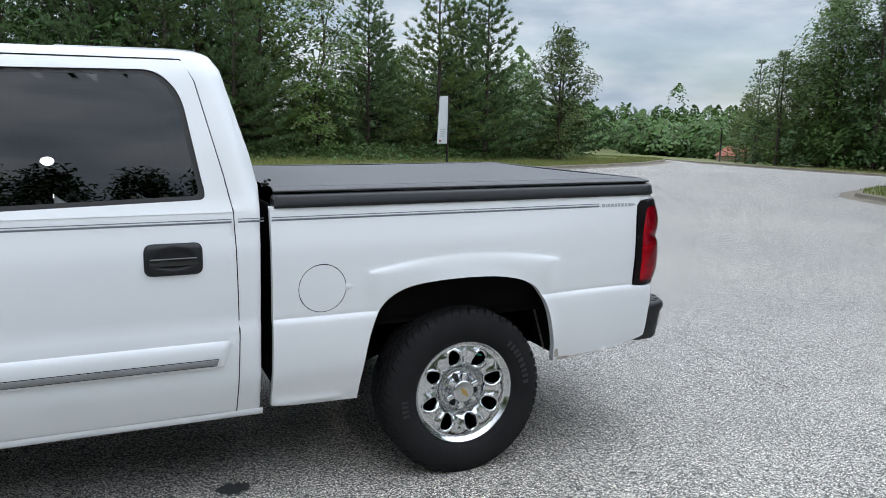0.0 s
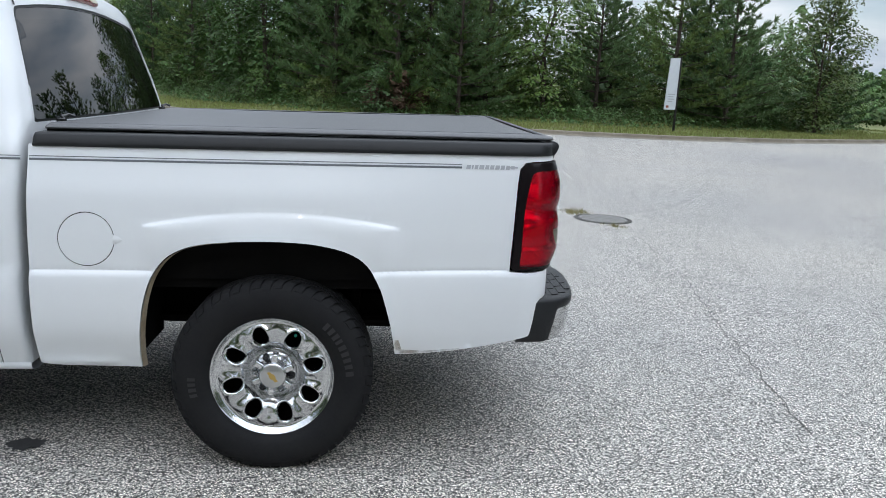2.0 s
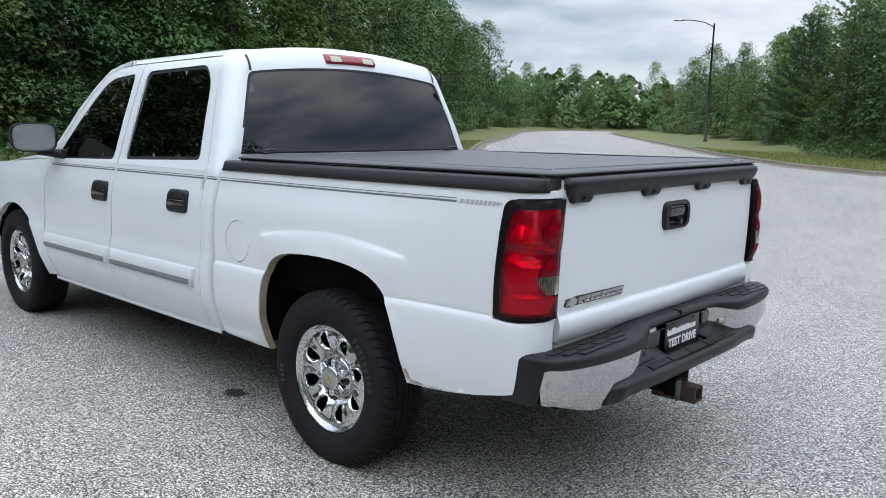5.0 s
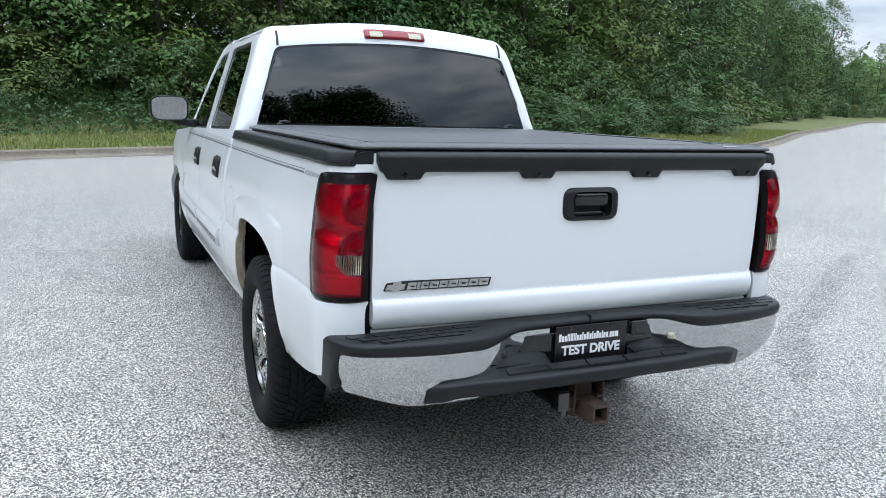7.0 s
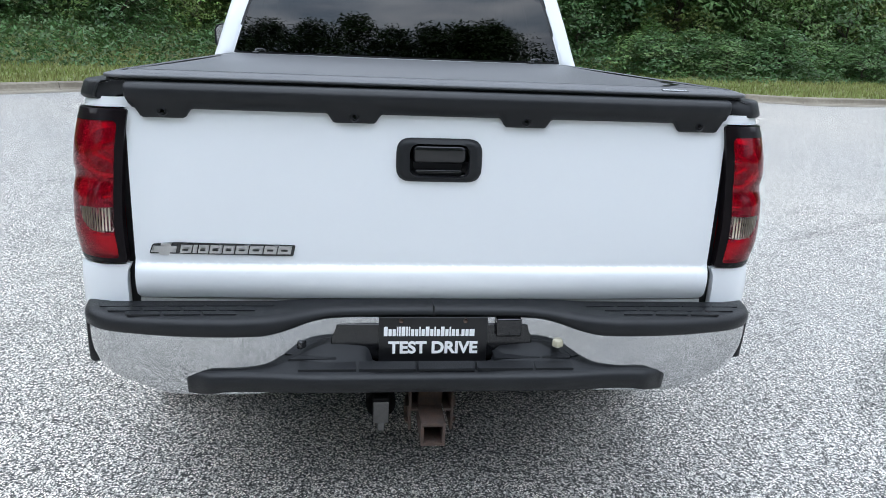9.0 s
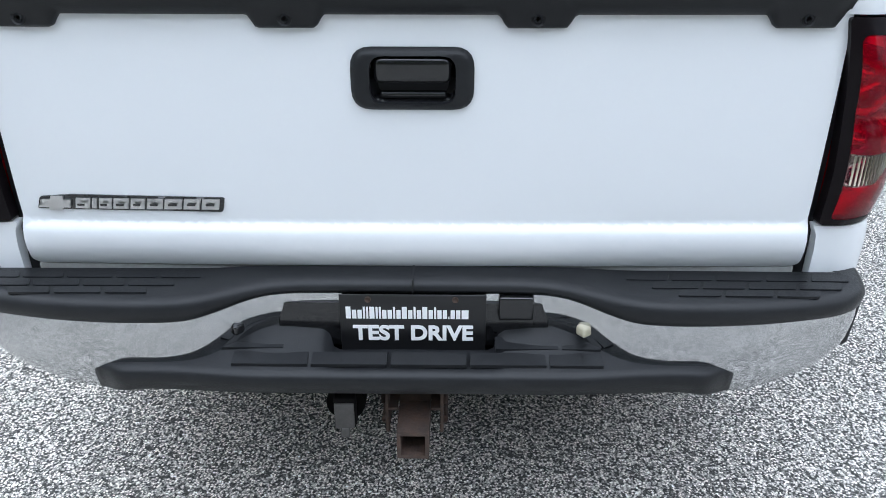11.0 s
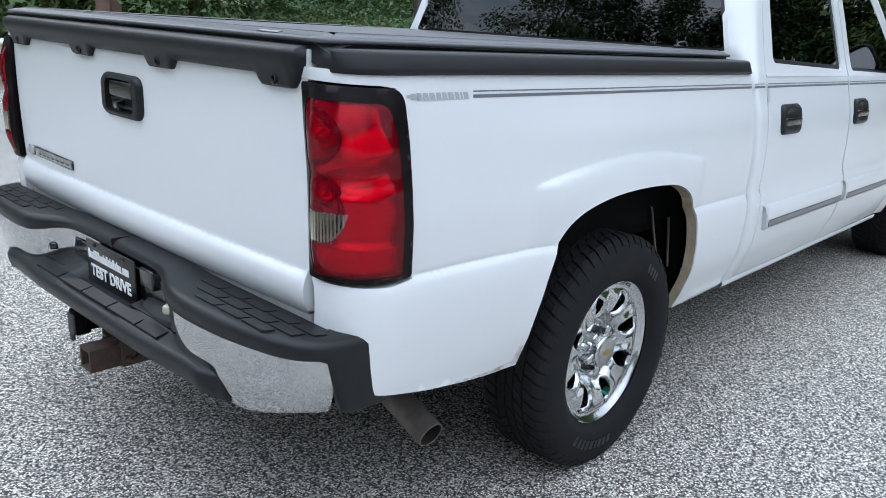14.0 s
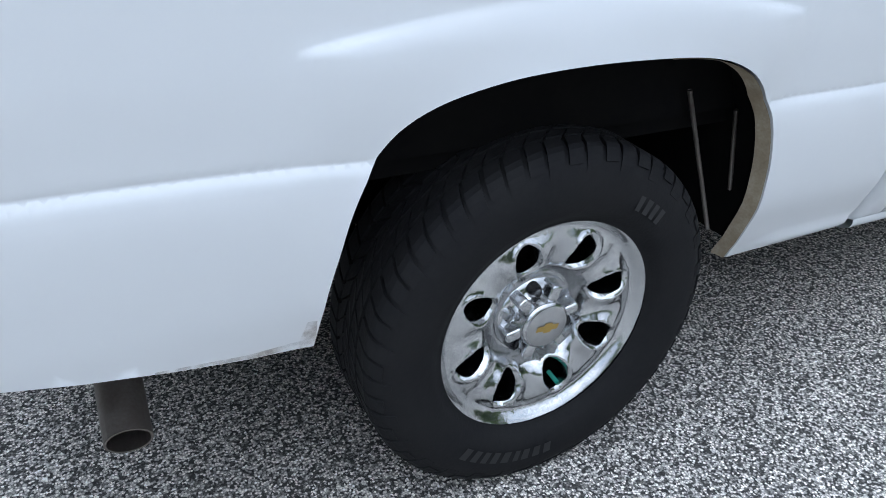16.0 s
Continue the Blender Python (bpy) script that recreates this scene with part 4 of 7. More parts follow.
# tread patches on the outer steps
tread = []
for sign in (-1, 1):
    for r, (xa, xb) in enumerate(((1.062, 1.090), (1.096, 1.126), (1.132, 1.158))):
        c = 0.44 + 0.045 * r
        while c < 0.86 - 0.035 * r:
            w = 0.095 if (r + int(c * 50)) % 2 else 0.085
            y0, y1 = c, min(c + w, 0.90 - 0.03 * r)
            if y1 - y0 > 0.03:
                tread.append((r, sign, xa, xb, y0, y1))
            c += w + 0.008
for r, sign, xa, xb, y0, y1 in tread:
    sk = 0.012
    p2 = rounded([(xa, y0 + sk), (xa, y1 + sk), (xb, y1), (xb, y0)], 0.006, 3)
    v = [(x, sign * y, 0.7025 - 0.004 * y) for x, y in p2] + [(x, sign * y, 0.694) for x, y in p2]
    m = len(p2)
    f = [tuple(range(m))] + [(k, (k + 1) % m, m + (k + 1) % m, m + k) for k in range(m)]
    part("tread_patch", body((v, f)), BLACK_PLASTIC, pad_ob, smooth=False)
# chrome face
CH = [k for k, (y, x) in enumerate(FULL) if abs(y) < 0.951]
def chrome(i, j):
    k = CH[i]
    y, x = FULL[k]
    n = bump_normal(k, FULL)
    ny, nx = n.x, n.y
    hi = pad_low(y) + 0.004
    lo = 0.575 * recess(y) + (1 - recess(y)) * (0.462 + 0.048 * smooth_step(0.68, 0.93, abs(y)))
    t = j / 9
    z = hi + (lo - hi) * t
    o = -0.008 - (0.035 * t ** 3.0) * (1 - 0.6 * recess(y)) - 0.004 * recess(y)
    return (x + nx * o, y + ny * o, z)
part("chrome_face", body(grid(len(CH), 10, chrome)), CHROME, truck, "pitted chrome bumper face")
# lower step
LY = [-0.665 + 1.33 * k / 110 for k in range(111)]
def low_step(i, j):
    y = LY[i]
    a = abs(y)
    w = smooth_step(0.50, 0.30, a)
    tip = smooth_step(0.55, 0.665, a)
    back_x = 1.085 * w + (1 - w) * (1.160 - 0.03 * tip)
    back_z = (0.588 + 0.006 * (1 - (a / 0.3) ** 2)) * w + (1 - w) * (0.556 - 0.012 * tip)
    notch = smooth_step(0.19, 0.165, a)
    back_x += 0.035 * notch
    back_z -= 0.048 * notch
    if 0.16 < a < 0.45:
        back_z += 0.018 * math.sin(math.pi * (a - 0.16) / 0.29) * w
    front_x = 1.215 - 0.012 * smooth_step(0.30, 0.55, a) - 0.034 * smooth_step(0.59, 0.672, a)
    top_z = 0.547 - 0.004 * w - 0.004 * tip
    low_z = 0.484 - 0.016 * tip
    prof = [(back_x, back_z), (back_x * 0.6 + front_x * 0.4, back_z * 0.5 + top_z * 0.5 - 0.004), (front_x - 0.02, top_z), (front_x - 0.006, top_z - 0.005), (front_x, top_z - 0.016), (front_x - 0.002, (top_z + low_z) / 2), (front_x - 0.010, low_z + 0.006), (front_x - 0.022, low_z), (1.06, low_z + 0.01)]
    x, z = prof[j]
    return (x, y, z)
g = grid(111, 9, low_step)
g[1].append(tuple(range(9)))
g[1].append(tuple(reversed(range(110 * 9, 111 * 9))))
step_ob = part("lower_step", body(g), BLACK_PLASTIC, truck, "black textured lower bumper step")
for r, (xa, xb, za, zb) in enumerate(((1.115, 1.150, 0.5745, 0.5665), (1.156, 1.190, 0.5605, 0.5525))):
    y = -0.40 + 0.03 * r
    while y < 0.36:
        y1 = min(y + (0.155 if r else 0.13), 0.39)
        if r == 0 and y1 > -0.17 and y < 0.17:
            y = 0.172 if y1 > 0.0 else y1 + 0.008
            continue
        v = [(xa, y, za), (xa, y1, za), (xb, y1, zb), (xb, y, zb)]
        v += [(a, b, c - 0.008) for a, b, c in v]
        part("tread_patch", body((v, [(0, 1, 2, 3), (0, 4, 5, 1), (1, 5, 6, 2), (2, 6, 7, 3), (3, 7, 4, 0)])), BLACK_PLASTIC, step_ob, smooth=False)
        y = y1 + 0.008
# black panel added over the recess chrome, its dark reflection put into colour
part("recess_panel", body(box(1.090, 1.1055, -0.285, 0.285, 0.545, 0.652, 0.004)), GLOSS_BLACK, truck, "black panel standing in for the dark reflection in the recess")
# dealer plate
plate = part("dealer_plate", body(box(1.118, 1.122, -0.152, 0.152, 0.533, 0.678, 0.0015)), PLATE_BLACK, truck, "black plate with white TEST DRIVE lettering")
part("plate_screw", body(tube([(1.121, -0.092, 0.668), (1.126, -0.092, 0.668)], 0.0065, 10)), RUST, plate, "rusty screw")
part("plate_screw", body(tube([(1.121, 0.088, 0.668), (1.126, 0.088, 0.668)], 0.0065, 10)), RUST, plate, "rusty screw")
def lettering(text, width, x, y, z, mat, parent, name="lettering", bold=0.0):
    cu = bpy.data.curves.new(name, "FONT")
    cu.body, cu.align_x, cu.align_y, cu.size, cu.extrude, cu.offset = text, "CENTER", "CENTER", 0.05, 0.0006, bold
    tmp = bpy.data.objects.new(name, cu)
    scene.collection.objects.link(tmp)
    dg = bpy.context.evaluated_depsgraph_get()
    me = bpy.data.meshes.new_from_object(tmp.evaluated_get(dg))
    bpy.data.objects.remove(tmp)
    bpy.data.curves.remove(cu)
    xs = [v.co.x for v in me.vertices]
    ys_ = [v.co.y for v in me.vertices]
    k = width / (max(xs) - min(xs))
    cx, cy = (max(xs) + min(xs)) / 2, (max(ys_) + min(ys_)) / 2
    for v in me.vertices:
        v.co = Vector((x + v.co.z, y + (v.co.x - cx) * k, z + (v.co.y - cy) * k + RAKE * x))
    me.materials.clear()
    me.materials.append(mat)
    ob = new(name, me)
    ob.parent = parent
    return tagged(ob, "white lettering reading " + text)
lettering("TEST DRIVE", 0.252, 1.1232, 0.0, 0.588, WHITE_LETTER, plate, bold=0.0018)
ty = -0.139
for c in "CxxttCttxxtxCxtxCxtxx.xxm":
    w, h = {"C": (0.0125, 0.028), "x": (0.0110, 0.0205), "t": (0.0065, 0.028), ".": (0.0045, 0.005), "m": (0.0165, 0.0205)}[c]
    part("text_bar", body(box(1.1222, 1.1232, ty, ty + w - 0.0022, 0.622, 0.622 + h)), WHITE_LETTER, plate, "small white bar", smooth=False)
    ty += w * 1.035
part("socket_box", body(box(1.10, 1.122, 0.178, 0.250, 0.618, 0.672, 0.006, 3)), GLOSS_BLACK, truck, "small black socket cover")
for y, m, lab in ((-0.378, GLOSS_BLACK, "black plate lamp"), (0.366, AMBER_WHITE, "yellowed plate lamp")):
    s = -1 if y < 0 else 1
    g = box(-0.02, 0.006, -0.022, 0.022, -0.012, 0.012, 0.008, 4)
    g = moved(g, pose(1.134, y, 0.604, 0, 0, 38 * s))
    part("plate_lamp", body(g), m, truck, lab)
# hitch
hitch = part("hitch_receiver", body(merge(box(0.98, 1.10, -0.036, 0.036, 0.395, 0.47, 0.004), box(0.98, 1.03, -0.5, 0.5, 0.43, 0.48, 0.01))), RUST, truck, "rusty square tow hitch receiver")
def square_tube(x0, x1, c, h, w):
    o = [(-h, -h), (h, -h), (h, h), (-h, h)]
    vs = []
    for x, k in ((x0, h), (x1, h), (x1, h - w), (x1 - 0.09, h - w)):
        vs += [(x, c[0] + a / h * k, c[1] + b / h * k) for a, b in o]
    fs = []
    for r in range(3):
        fs += [(4 * r + i, 4 * r + (i + 1) % 4, 4 * r + 4 + (i + 1) % 4, 4 * r + 4 + i) for i in range(4)]
    fs += [(3, 2, 1, 0), (12, 13, 14, 15)]
    return vs, fs
part("receiver_mouth", body(square_tube(1.05, 1.215, (0.0, 0.362), 0.034, 0.008)), RUST, hitch, "rust-orange open square tube", smooth=False)
for s_ in (-1, 1):
    plate_h = part("hitch_bracket", body(merge(box(1.03, 1.135, s_ * 0.060 - 0.004, s_ * 0.060 + 0.004, 0.335, 0.455, 0.003), box(1.03, 1.135, min(s_ * 0.036, s_ * 0.064), max(s_ * 0.036, s_ * 0.064), 0.395, 0.403, 0.002))), RUST, hitch, "rusty hitch side bracket")
    # black disc paints the dark inside of the pin hole
    part("pin_hole", body(tube([(1.085, s_ * 0.0632, 0.362), (1.085, s_ * 0.0648, 0.362)], 0.012, 14)), SEAL, plate_h)
    loop_c = [(1.10 + 0.028 * math.cos(a), s_ * 0.066, 0.385 + 0.036 * math.sin(a)) for a in np.linspace(0.6, 2 * math.pi - 0.6, 14)]
    part("chain_loop", body(tube(loop_c, 0.008, 8)), RUST, hitch, "rusty chain loop")
plug = part("trailer_socket", body(merge(tube([(1.02, -0.145, 0.432), (1.16, -0.145, 0.432)], 0.042, 18), box(1.14, 1.185, -0.168, -0.122, 0.385, 0.462, 0.005))), UNDER, truck, "dirty black trailer plug socket")
part("socket_lid", body(merge(box(1.185, 1.192, -0.166, -0.124, 0.388, 0.452, 0.003), box(1.183, 1.195, -0.155, -0.135, 0.366, 0.392, 0.004))), IRON, plug, "grey socket lid")
# exhaust pipe
ex = [(0.60, 0.40, 0.50), (0.69, 0.56, 0.480), (0.735, 0.70, 0.444), (0.750, 0.79, 0.412), (0.754, 0.87, 0.383), (0.757, 0.945, 0.355)]
pipe = tube(ex, 0.038, 18, caps=False)
inner_pipe = tube(ex[3:], 0.034, 18, caps=False)
ring = ([], [])
k0 = len(pipe[0]) - 18
vv = pipe[0] + inner_pipe[0]
ff = pipe[1] + [tuple(reversed([i + len(pipe[0]) for i in f])) for f in inner_pipe[1]]
ki = len(vv) - 18
ff += [(k0 + i, ki + i, ki + (i + 1) % 18, k0 + (i + 1) % 18) for i in range(18)]
part("exhaust_pipe", body((vv, ff)), STEEL, truck, "dull brown steel exhaust tailpipe")

# ---- wheels ----
TYRE_R, RIM_R = 0.388, 0.246
def tyre_geo():
    """Tyre cross-section turned round the axle (local y is outwards)."""
    prof = [(0.236, -0.10), (0.25, -0.105), (0.30, -0.125), (0.34, -0.122), (0.365, -0.112), (0.380, -0.098), (0.386, -0.085), (0.386, 0.085), (0.380, 0.099), (0.366, 0.113), (0.350, 0.1205), (0.330, 0.1245), (0.300, 0.126), (0.272, 0.120), (0.256, 0.112), (0.249, 0.104), (0.236, 0.098)]
    n = 96
    vs = [(r * math.sin(2 * math.pi * k / n), y, r * math.cos(2 * math.pi * k / n)) for k in range(n) for r, y in prof]
    m = len(prof)
    fs = [(k * m + j, k * m + j + 1, ((k + 1) % n) * m + j + 1, ((k + 1) % n) * m + j) for k in range(n) for j in range(m - 1)]
    return vs, fs
def tread_geo():
    """Tread blocks: a zigzag rib in the middle and lugs that run over both shoulders."""
    vs, fs = [], []
    def block(prof, a0, a1, skew):
        k = len(vs)
        for a in (a0, a1):
            for r, y in prof:
                t = a + skew * y
                vs.append((r * math.sin(t), y, r * math.cos(t)))
        m = len(prof)
        for j in range(m):
            fs.append((k + j, k + (j + 1) % m, k + m + (j + 1) % m, k + m + j))
        fs.append(tuple(range(k, k + m)))
        fs.append(tuple(reversed(range(k + m, k + 2 * m))))
    N = 58
    for k in range(N):
        a = 2 * math.pi * k / N
        w = 2 * math.pi / N * (0.82 if k % 2 else 0.76)
        for s in (-1, 1):
            top = [(0.384, 0.050), (0.3945, 0.052), (0.3945, 0.084), (0.390, 0.096), (0.380, 0.107), (0.364, 0.1165), (0.352, 0.1205), (0.350, 0.117), (0.37, 0.09)] if k % 2 else [(0.384, 0.050), (0.3945, 0.052), (0.3945, 0.084), (0.390, 0.096), (0.380, 0.107), (0.369, 0.1145), (0.366, 0.110), (0.37, 0.09)]
            block([(r, s * y) for r, y in top], a, a + w, 1.2)
            block([(0.384, s * 0.017), (0.3945, s * 0.018), (0.3945, s * 0.044), (0.384, s * 0.045)], a + 0.03, a + 0.03 + w * 1.05, 2.6 * s)
        block([(0.384, -0.012), (0.3945, -0.011), (0.3945, 0.011), (0.384, 0.012)], a, a + w * 1.15, 4.0)
    return vs, fs
_r = np.linspace(0, 0.26, 521)
_d = np.interp(_r, *zip(*[(0.0, 0.022), (0.052, 0.022), (0.080, 0.022), (0.092, 0.020), (0.102, 0.034), (0.118, 0.060), (0.135, 0.074), (0.158, 0.082), (0.182, 0.084), (0.200, 0.077), (0.209, 0.073), (0.217, 0.077), (0.226, 0.088), (0.236, 0.096), (0.246, 0.099), (0.2505, 0.095), (0.26, 0.09)]))
for _ in range(14):
    _d[1:-1] = (_d[:-2] + 2 * _d[1:-1] + _d[2:]) / 4
def rim_depth(r, t):
    """How far the chrome stands out at a radius and angle; raised lips round the holes, hollows between."""
    d = float(np.interp(r, _r, _d))
    q = (t / (2 * math.pi) * 8) % 1.0 - 0.5
    dx, dy = r - 0.158, q * 2 * math.pi / 8 * r
    e = math.hypot(dx / 0.036, dy / 0.0265)
    d += 0.004 * math.exp(-((e - 1.22) / 0.16) ** 2) - 0.010 * smooth_step(1.22, 0.96, e)
    d -= 0.010 * math.exp(-(dx / 0.03) ** 2) * smooth_step(0.30, 0.50, abs(q))
    return d
def rim_geo():
    holes, extra = [], []
    for k in range(8):
        a = 2 * math.pi * (k + 0.5) / 8
        def ring_at(f, n):
            h = []
            for j in range(n):
                b = 2 * math.pi * j / n
                u, v = 0.158 + 0.036 * f * math.cos(b), 0.0265 * f * math.sin(b) * (1 + 0.12 * math.cos(b))
                h.append((u * math.sin(a) + v * math.cos(a), u * math.cos(a) - v * math.sin(a)))
            return h
        holes.append(ring_at(1.0, 30))
        for f in (1.09, 1.18, 1.28, 1.4):
            extra += ring_at(f, 34)
    for r in (0.096, 0.106, 0.112, 0.205, 0.209, 0.213, 0.218, 0.223, 0.229, 0.235, 0.241, 0.246):
        extra += circle((0, 0), r, 110)
    ring_ = circle((0, 0), 0.251, 110)
    def surf(x, z):
        return (x, rim_depth(math.hypot(x, z), math.atan2(x, z) % (2 * math.pi)), z)
    return panel(ring_, surf, holes, 0.0078, lambda x, z: (0, -1, 0), 0.035, extra)
RIM_GEO, TYRE_GEO, TREAD_GEO = rim_geo(), tyre_geo(), tread_geo()
def slim(g):
    """Draws the tread in a little; the bead stays on the rim."""
    out = []
    for x, y, z in g[0]:
        r = math.hypot(x, z)
        k = (0.236 + (r - 0.236) * 0.938) / r
        out.append((x * k, y, z * k))
    return out, g[1]
def wheel(x, sign, name, steer=0.0):
    """A steel chrome-clad wheel; local +y is the outer face, turned for the far side."""
    holder = empty(name, at=pose(x, sign * 0.883, 0.377, 0, 0, 0 if sign > 0 else 180) @ pose(0, 0, 0, 0, 175.5 if sign > 0 else -50.5, 0))
    holder.parent = truck
    tagged(holder, "wheel with chrome eight-hole rim")
    ty_ = part("tyre", slim(TYRE_GEO), RUBBER, holder, "black all-season tyre")
    part("tread", slim(TREAD_GEO), RUBBER, ty_, "worn tread blocks", smooth=False)
    rim = part("rim", ([(x * 1.02, y, z * 1.02) for x, y, z in RIM_GEO[0]], RIM_GEO[1]), WHEEL_CHROME, holder, "chrome rim with eight oval holes")
    n = 40
    pr = [(0.225, 0.04), (0.215, -0.02), (0.21, -0.09), (0.10, -0.095), (0.02, -0.03), (0.0, -0.03)]
    drum = grid(n, len(pr), lambda i, j: (pr[j][0] * math.sin(2 * math.pi * i / n), pr[j][1], pr[j][0] * math.cos(2 * math.pi * i / n)), closed_u=True)
    # shade behind the rim is put into the drum's near-black
    part("brake_drum", drum, UNDER, holder, "brake drum behind the rim, blackened for the shade there")
    # hub: dish, six nuts, flat centre cap
    hp = [(0.088, 0.010), (0.088, 0.036), (0.084, 0.044), (0.074, 0.047), (0.062, 0.052), (0.056, 0.067), (0.053, 0.083), (0.050, 0.089), (0.044, 0.091), (0.0, 0.092)]
    hub = part("hub", grid(48, len(hp), lambda i, j: (hp[j][0] * math.sin(2 * math.pi * i / 48), hp[j][1], hp[j][0] * math.cos(2 * math.pi * i / 48)), closed_u=True), WHEEL_CHROME, holder, "chrome hub with lug nuts")
    part("centre_cap", grid(40, 3, lambda i, j: ((0.046, 0.042, 0.0)[j] * math.sin(2 * math.pi * i / 40), (0.0915, 0.0935, 0.094)[j], (0.046, 0.042, 0.0)[j] * math.cos(2 * math.pi * i / 40)), closed_u=True), BRUSHED, hub, "brushed centre cap")
    em = [(-0.024, -0.006), (-0.009, -0.006), (-0.007, -0.011), (0.009, -0.011), (0.011, -0.006), (0.026, -0.006), (0.022, 0.006), (0.009, 0.006), (0.007, 0.011), (-0.009, 0.011), (-0.011, 0.006), (-0.028, 0.006)]
    part("cap_emblem", panel(em, lambda u, v: (u, 0.0952, v), (), 0.01), GOLD, hub, "small gold emblem shape")
    for k in range(6):
        a = 2 * math.pi * (k + 0.25) / 6
        c = (0.0705 * math.sin(a), 0, 0.0705 * math.cos(a))
        nut = tube([(c[0], 0.034, c[2]), (c[0], 0.062, c[2]), (c[0], 0.069, c[2])], [0.0145, 0.0135, 0.009], 10)
        part("lug_nut", nut, GLOSS_BLACK if k % 2 else WHEEL_CHROME, hub)
        b = a + math.pi / 6
        web = moved(box(-0.013, 0.013, 0.03, 0.080, 0.045, 0.085, 0.008, 3), Matrix.Rotation(b, 4, "Y"))
        part("hub_web", web, WHEEL_CHROME, hub)
    # valve stem with green cap
    a = 2 * math.pi * 0.5 / 8
    part("valve_cap", tube([(0.176 * math.sin(a), 0.045, 0.176 * math.cos(a)), (0.182 * math.sin(a), 0.075, 0.182 * math.cos(a)), (0.183 * math.sin(a), 0.082, 0.183 * math.cos(a))], [0.005, 0.0052, 0.004], 8), material("green_valve_cap", (0.01, 0.22, 0.16), 0.5), holder, "green valve cap")
    # raised sidewall name, as plain bars
    for base_a, widths in ((-0.62, (0.10, 0.09, 0.085, 0.09, 0.10, 0.07, 0.09, 0.09, 0.09)), (2.45, (0.07, 0.07, 0.08, 0.07))):
        t = base_a
        for w in widths:
            q = []
            for rr in (0.284, 0.314):
                for k in range(4):
                    tt = t + w * 0.62 * k / 3
                    q.append((rr * math.sin(tt), 0.1278 - 0.0022 * (rr > 0.3), rr * math.cos(tt)))
            part("sidewall_bar", (q, [(k, k + 1, k + 5, k + 4) for k in range(3)]), SEAL, ty_)
            t += w
    return holder
for sign in (-1, 1):
    wheel(-0.018, sign, "rear_wheel")
    wheel(-3.645, sign, "front_wheel")
# axle, frame rails and springs; an added slab under the cab blocks light
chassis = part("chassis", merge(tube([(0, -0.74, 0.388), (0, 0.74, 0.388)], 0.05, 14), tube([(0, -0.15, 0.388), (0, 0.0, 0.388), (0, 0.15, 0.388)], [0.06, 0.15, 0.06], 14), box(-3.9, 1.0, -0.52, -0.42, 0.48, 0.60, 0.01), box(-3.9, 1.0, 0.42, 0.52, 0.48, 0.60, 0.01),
    box(-0.7, 0.75, -0.60, -0.54, 0.47, 0.50, 0.004), box(-0.7, 0.75, 0.54, 0.60, 0.47, 0.50, 0.004), box(-3.6, -0.95, -0.86, 0.86, 0.40, 0.52, 0.02), tube([(-3.645, -0.74, 0.37), (-3.645, 0.74, 0.37)], 0.05, 10), box(-4.3, -3.0, -0.6, 0.6, 0.5, 1.0, 0.05)), UNDER, truck, "frame rails, rear axle and added slab, blackened for shade")
for xa, ya, za, xb, zb in ((-0.49, 0.895, 0.45, -0.35, 0.79), (-0.53, 0.895, 0.54, -0.49, 0.73), (0.466, -0.85, 0.50, 0.396, 0.721)):
    part("brace_rod", tube([(xa, ya, za), (xb, ya, zb)], 0.005, 6), STEEL, truck)
for sign in (-1, 1):
    part("shock_absorber", tube([(0.25, sign * 0.58, 0.40), (0.30, sign * 0.55, 0.85)], 0.03, 10), UNDER, truck)

# ---- cab ----
def cab_rear(z):
    return lerp_table([(0.36, -0.888), (1.25, -0.880), (1.33, -0.880), (1.46, -0.912), (1.66, -0.975), (1.79, -1.016), (1.83, -1.045), (1.86, -1.08)], z)
def cab_half(z):
    return lerp_table([(1.20, 0.960), (1.245, 0.951), (1.262, 0.941), (1.30, 0.928), (1.50, 0.868), (1.65, 0.819), (1.75, 0.786), (1.79, 0.768), (1.83, 0.738), (1.87, 0.66)], z)
def cab_radius(z):
    return 0.022 + 0.063 * smooth_step(1.22, 1.36, z)
def cab_point(u, z, sign):
    """u: metres from the middle of the rear wall round the corner and forwards along the side."""
    half = cab_half(z) if z > 1.2 else side_half(-1.0, z)
    xr = cab_rear(z)
    CAB_R = cab_radius(z)
    a0 = half - CAB_R
    rise = 0.044 * max(0.0, 1 - (u / 0.66) ** 2) * smooth_step(1.62, 1.75, z)
    if u <= a0:
        return (xr - 0.03 * (u / 0.8) ** 2 - 0.35 * rise, sign * u, z + rise)
    xr -= 0.03 * (a0 / 0.8) ** 2
    a = (u - a0) / CAB_R
    if a < math.pi / 2:
        return (xr - CAB_R + CAB_R * math.cos(a), sign * (a0 + CAB_R * math.sin(a)), z)
    x = xr - CAB_R - (u - a0 - CAB_R * math.pi / 2)
    bow = 0.02 * smooth_step(-1.9, -3.2, x)
    return (x, sign * (half - bow), z)
def u_at(x, z):
    """The u of a place on the cab's side."""
    half = cab_half(z) if z > 1.2 else side_half(-1.0, z)
    CAB_R = cab_radius(z)
    a0 = half - CAB_R
    return a0 + CAB_R * math.pi / 2 + (cab_rear(z) - 0.03 * (a0 / 0.8) ** 2 - CAB_R - x)
def uz(pts):
    return [(u_at(x, z), z) for x, z in pts]
def dense(pts, closed=True, step=0.05):
    return resample(list(pts), step)


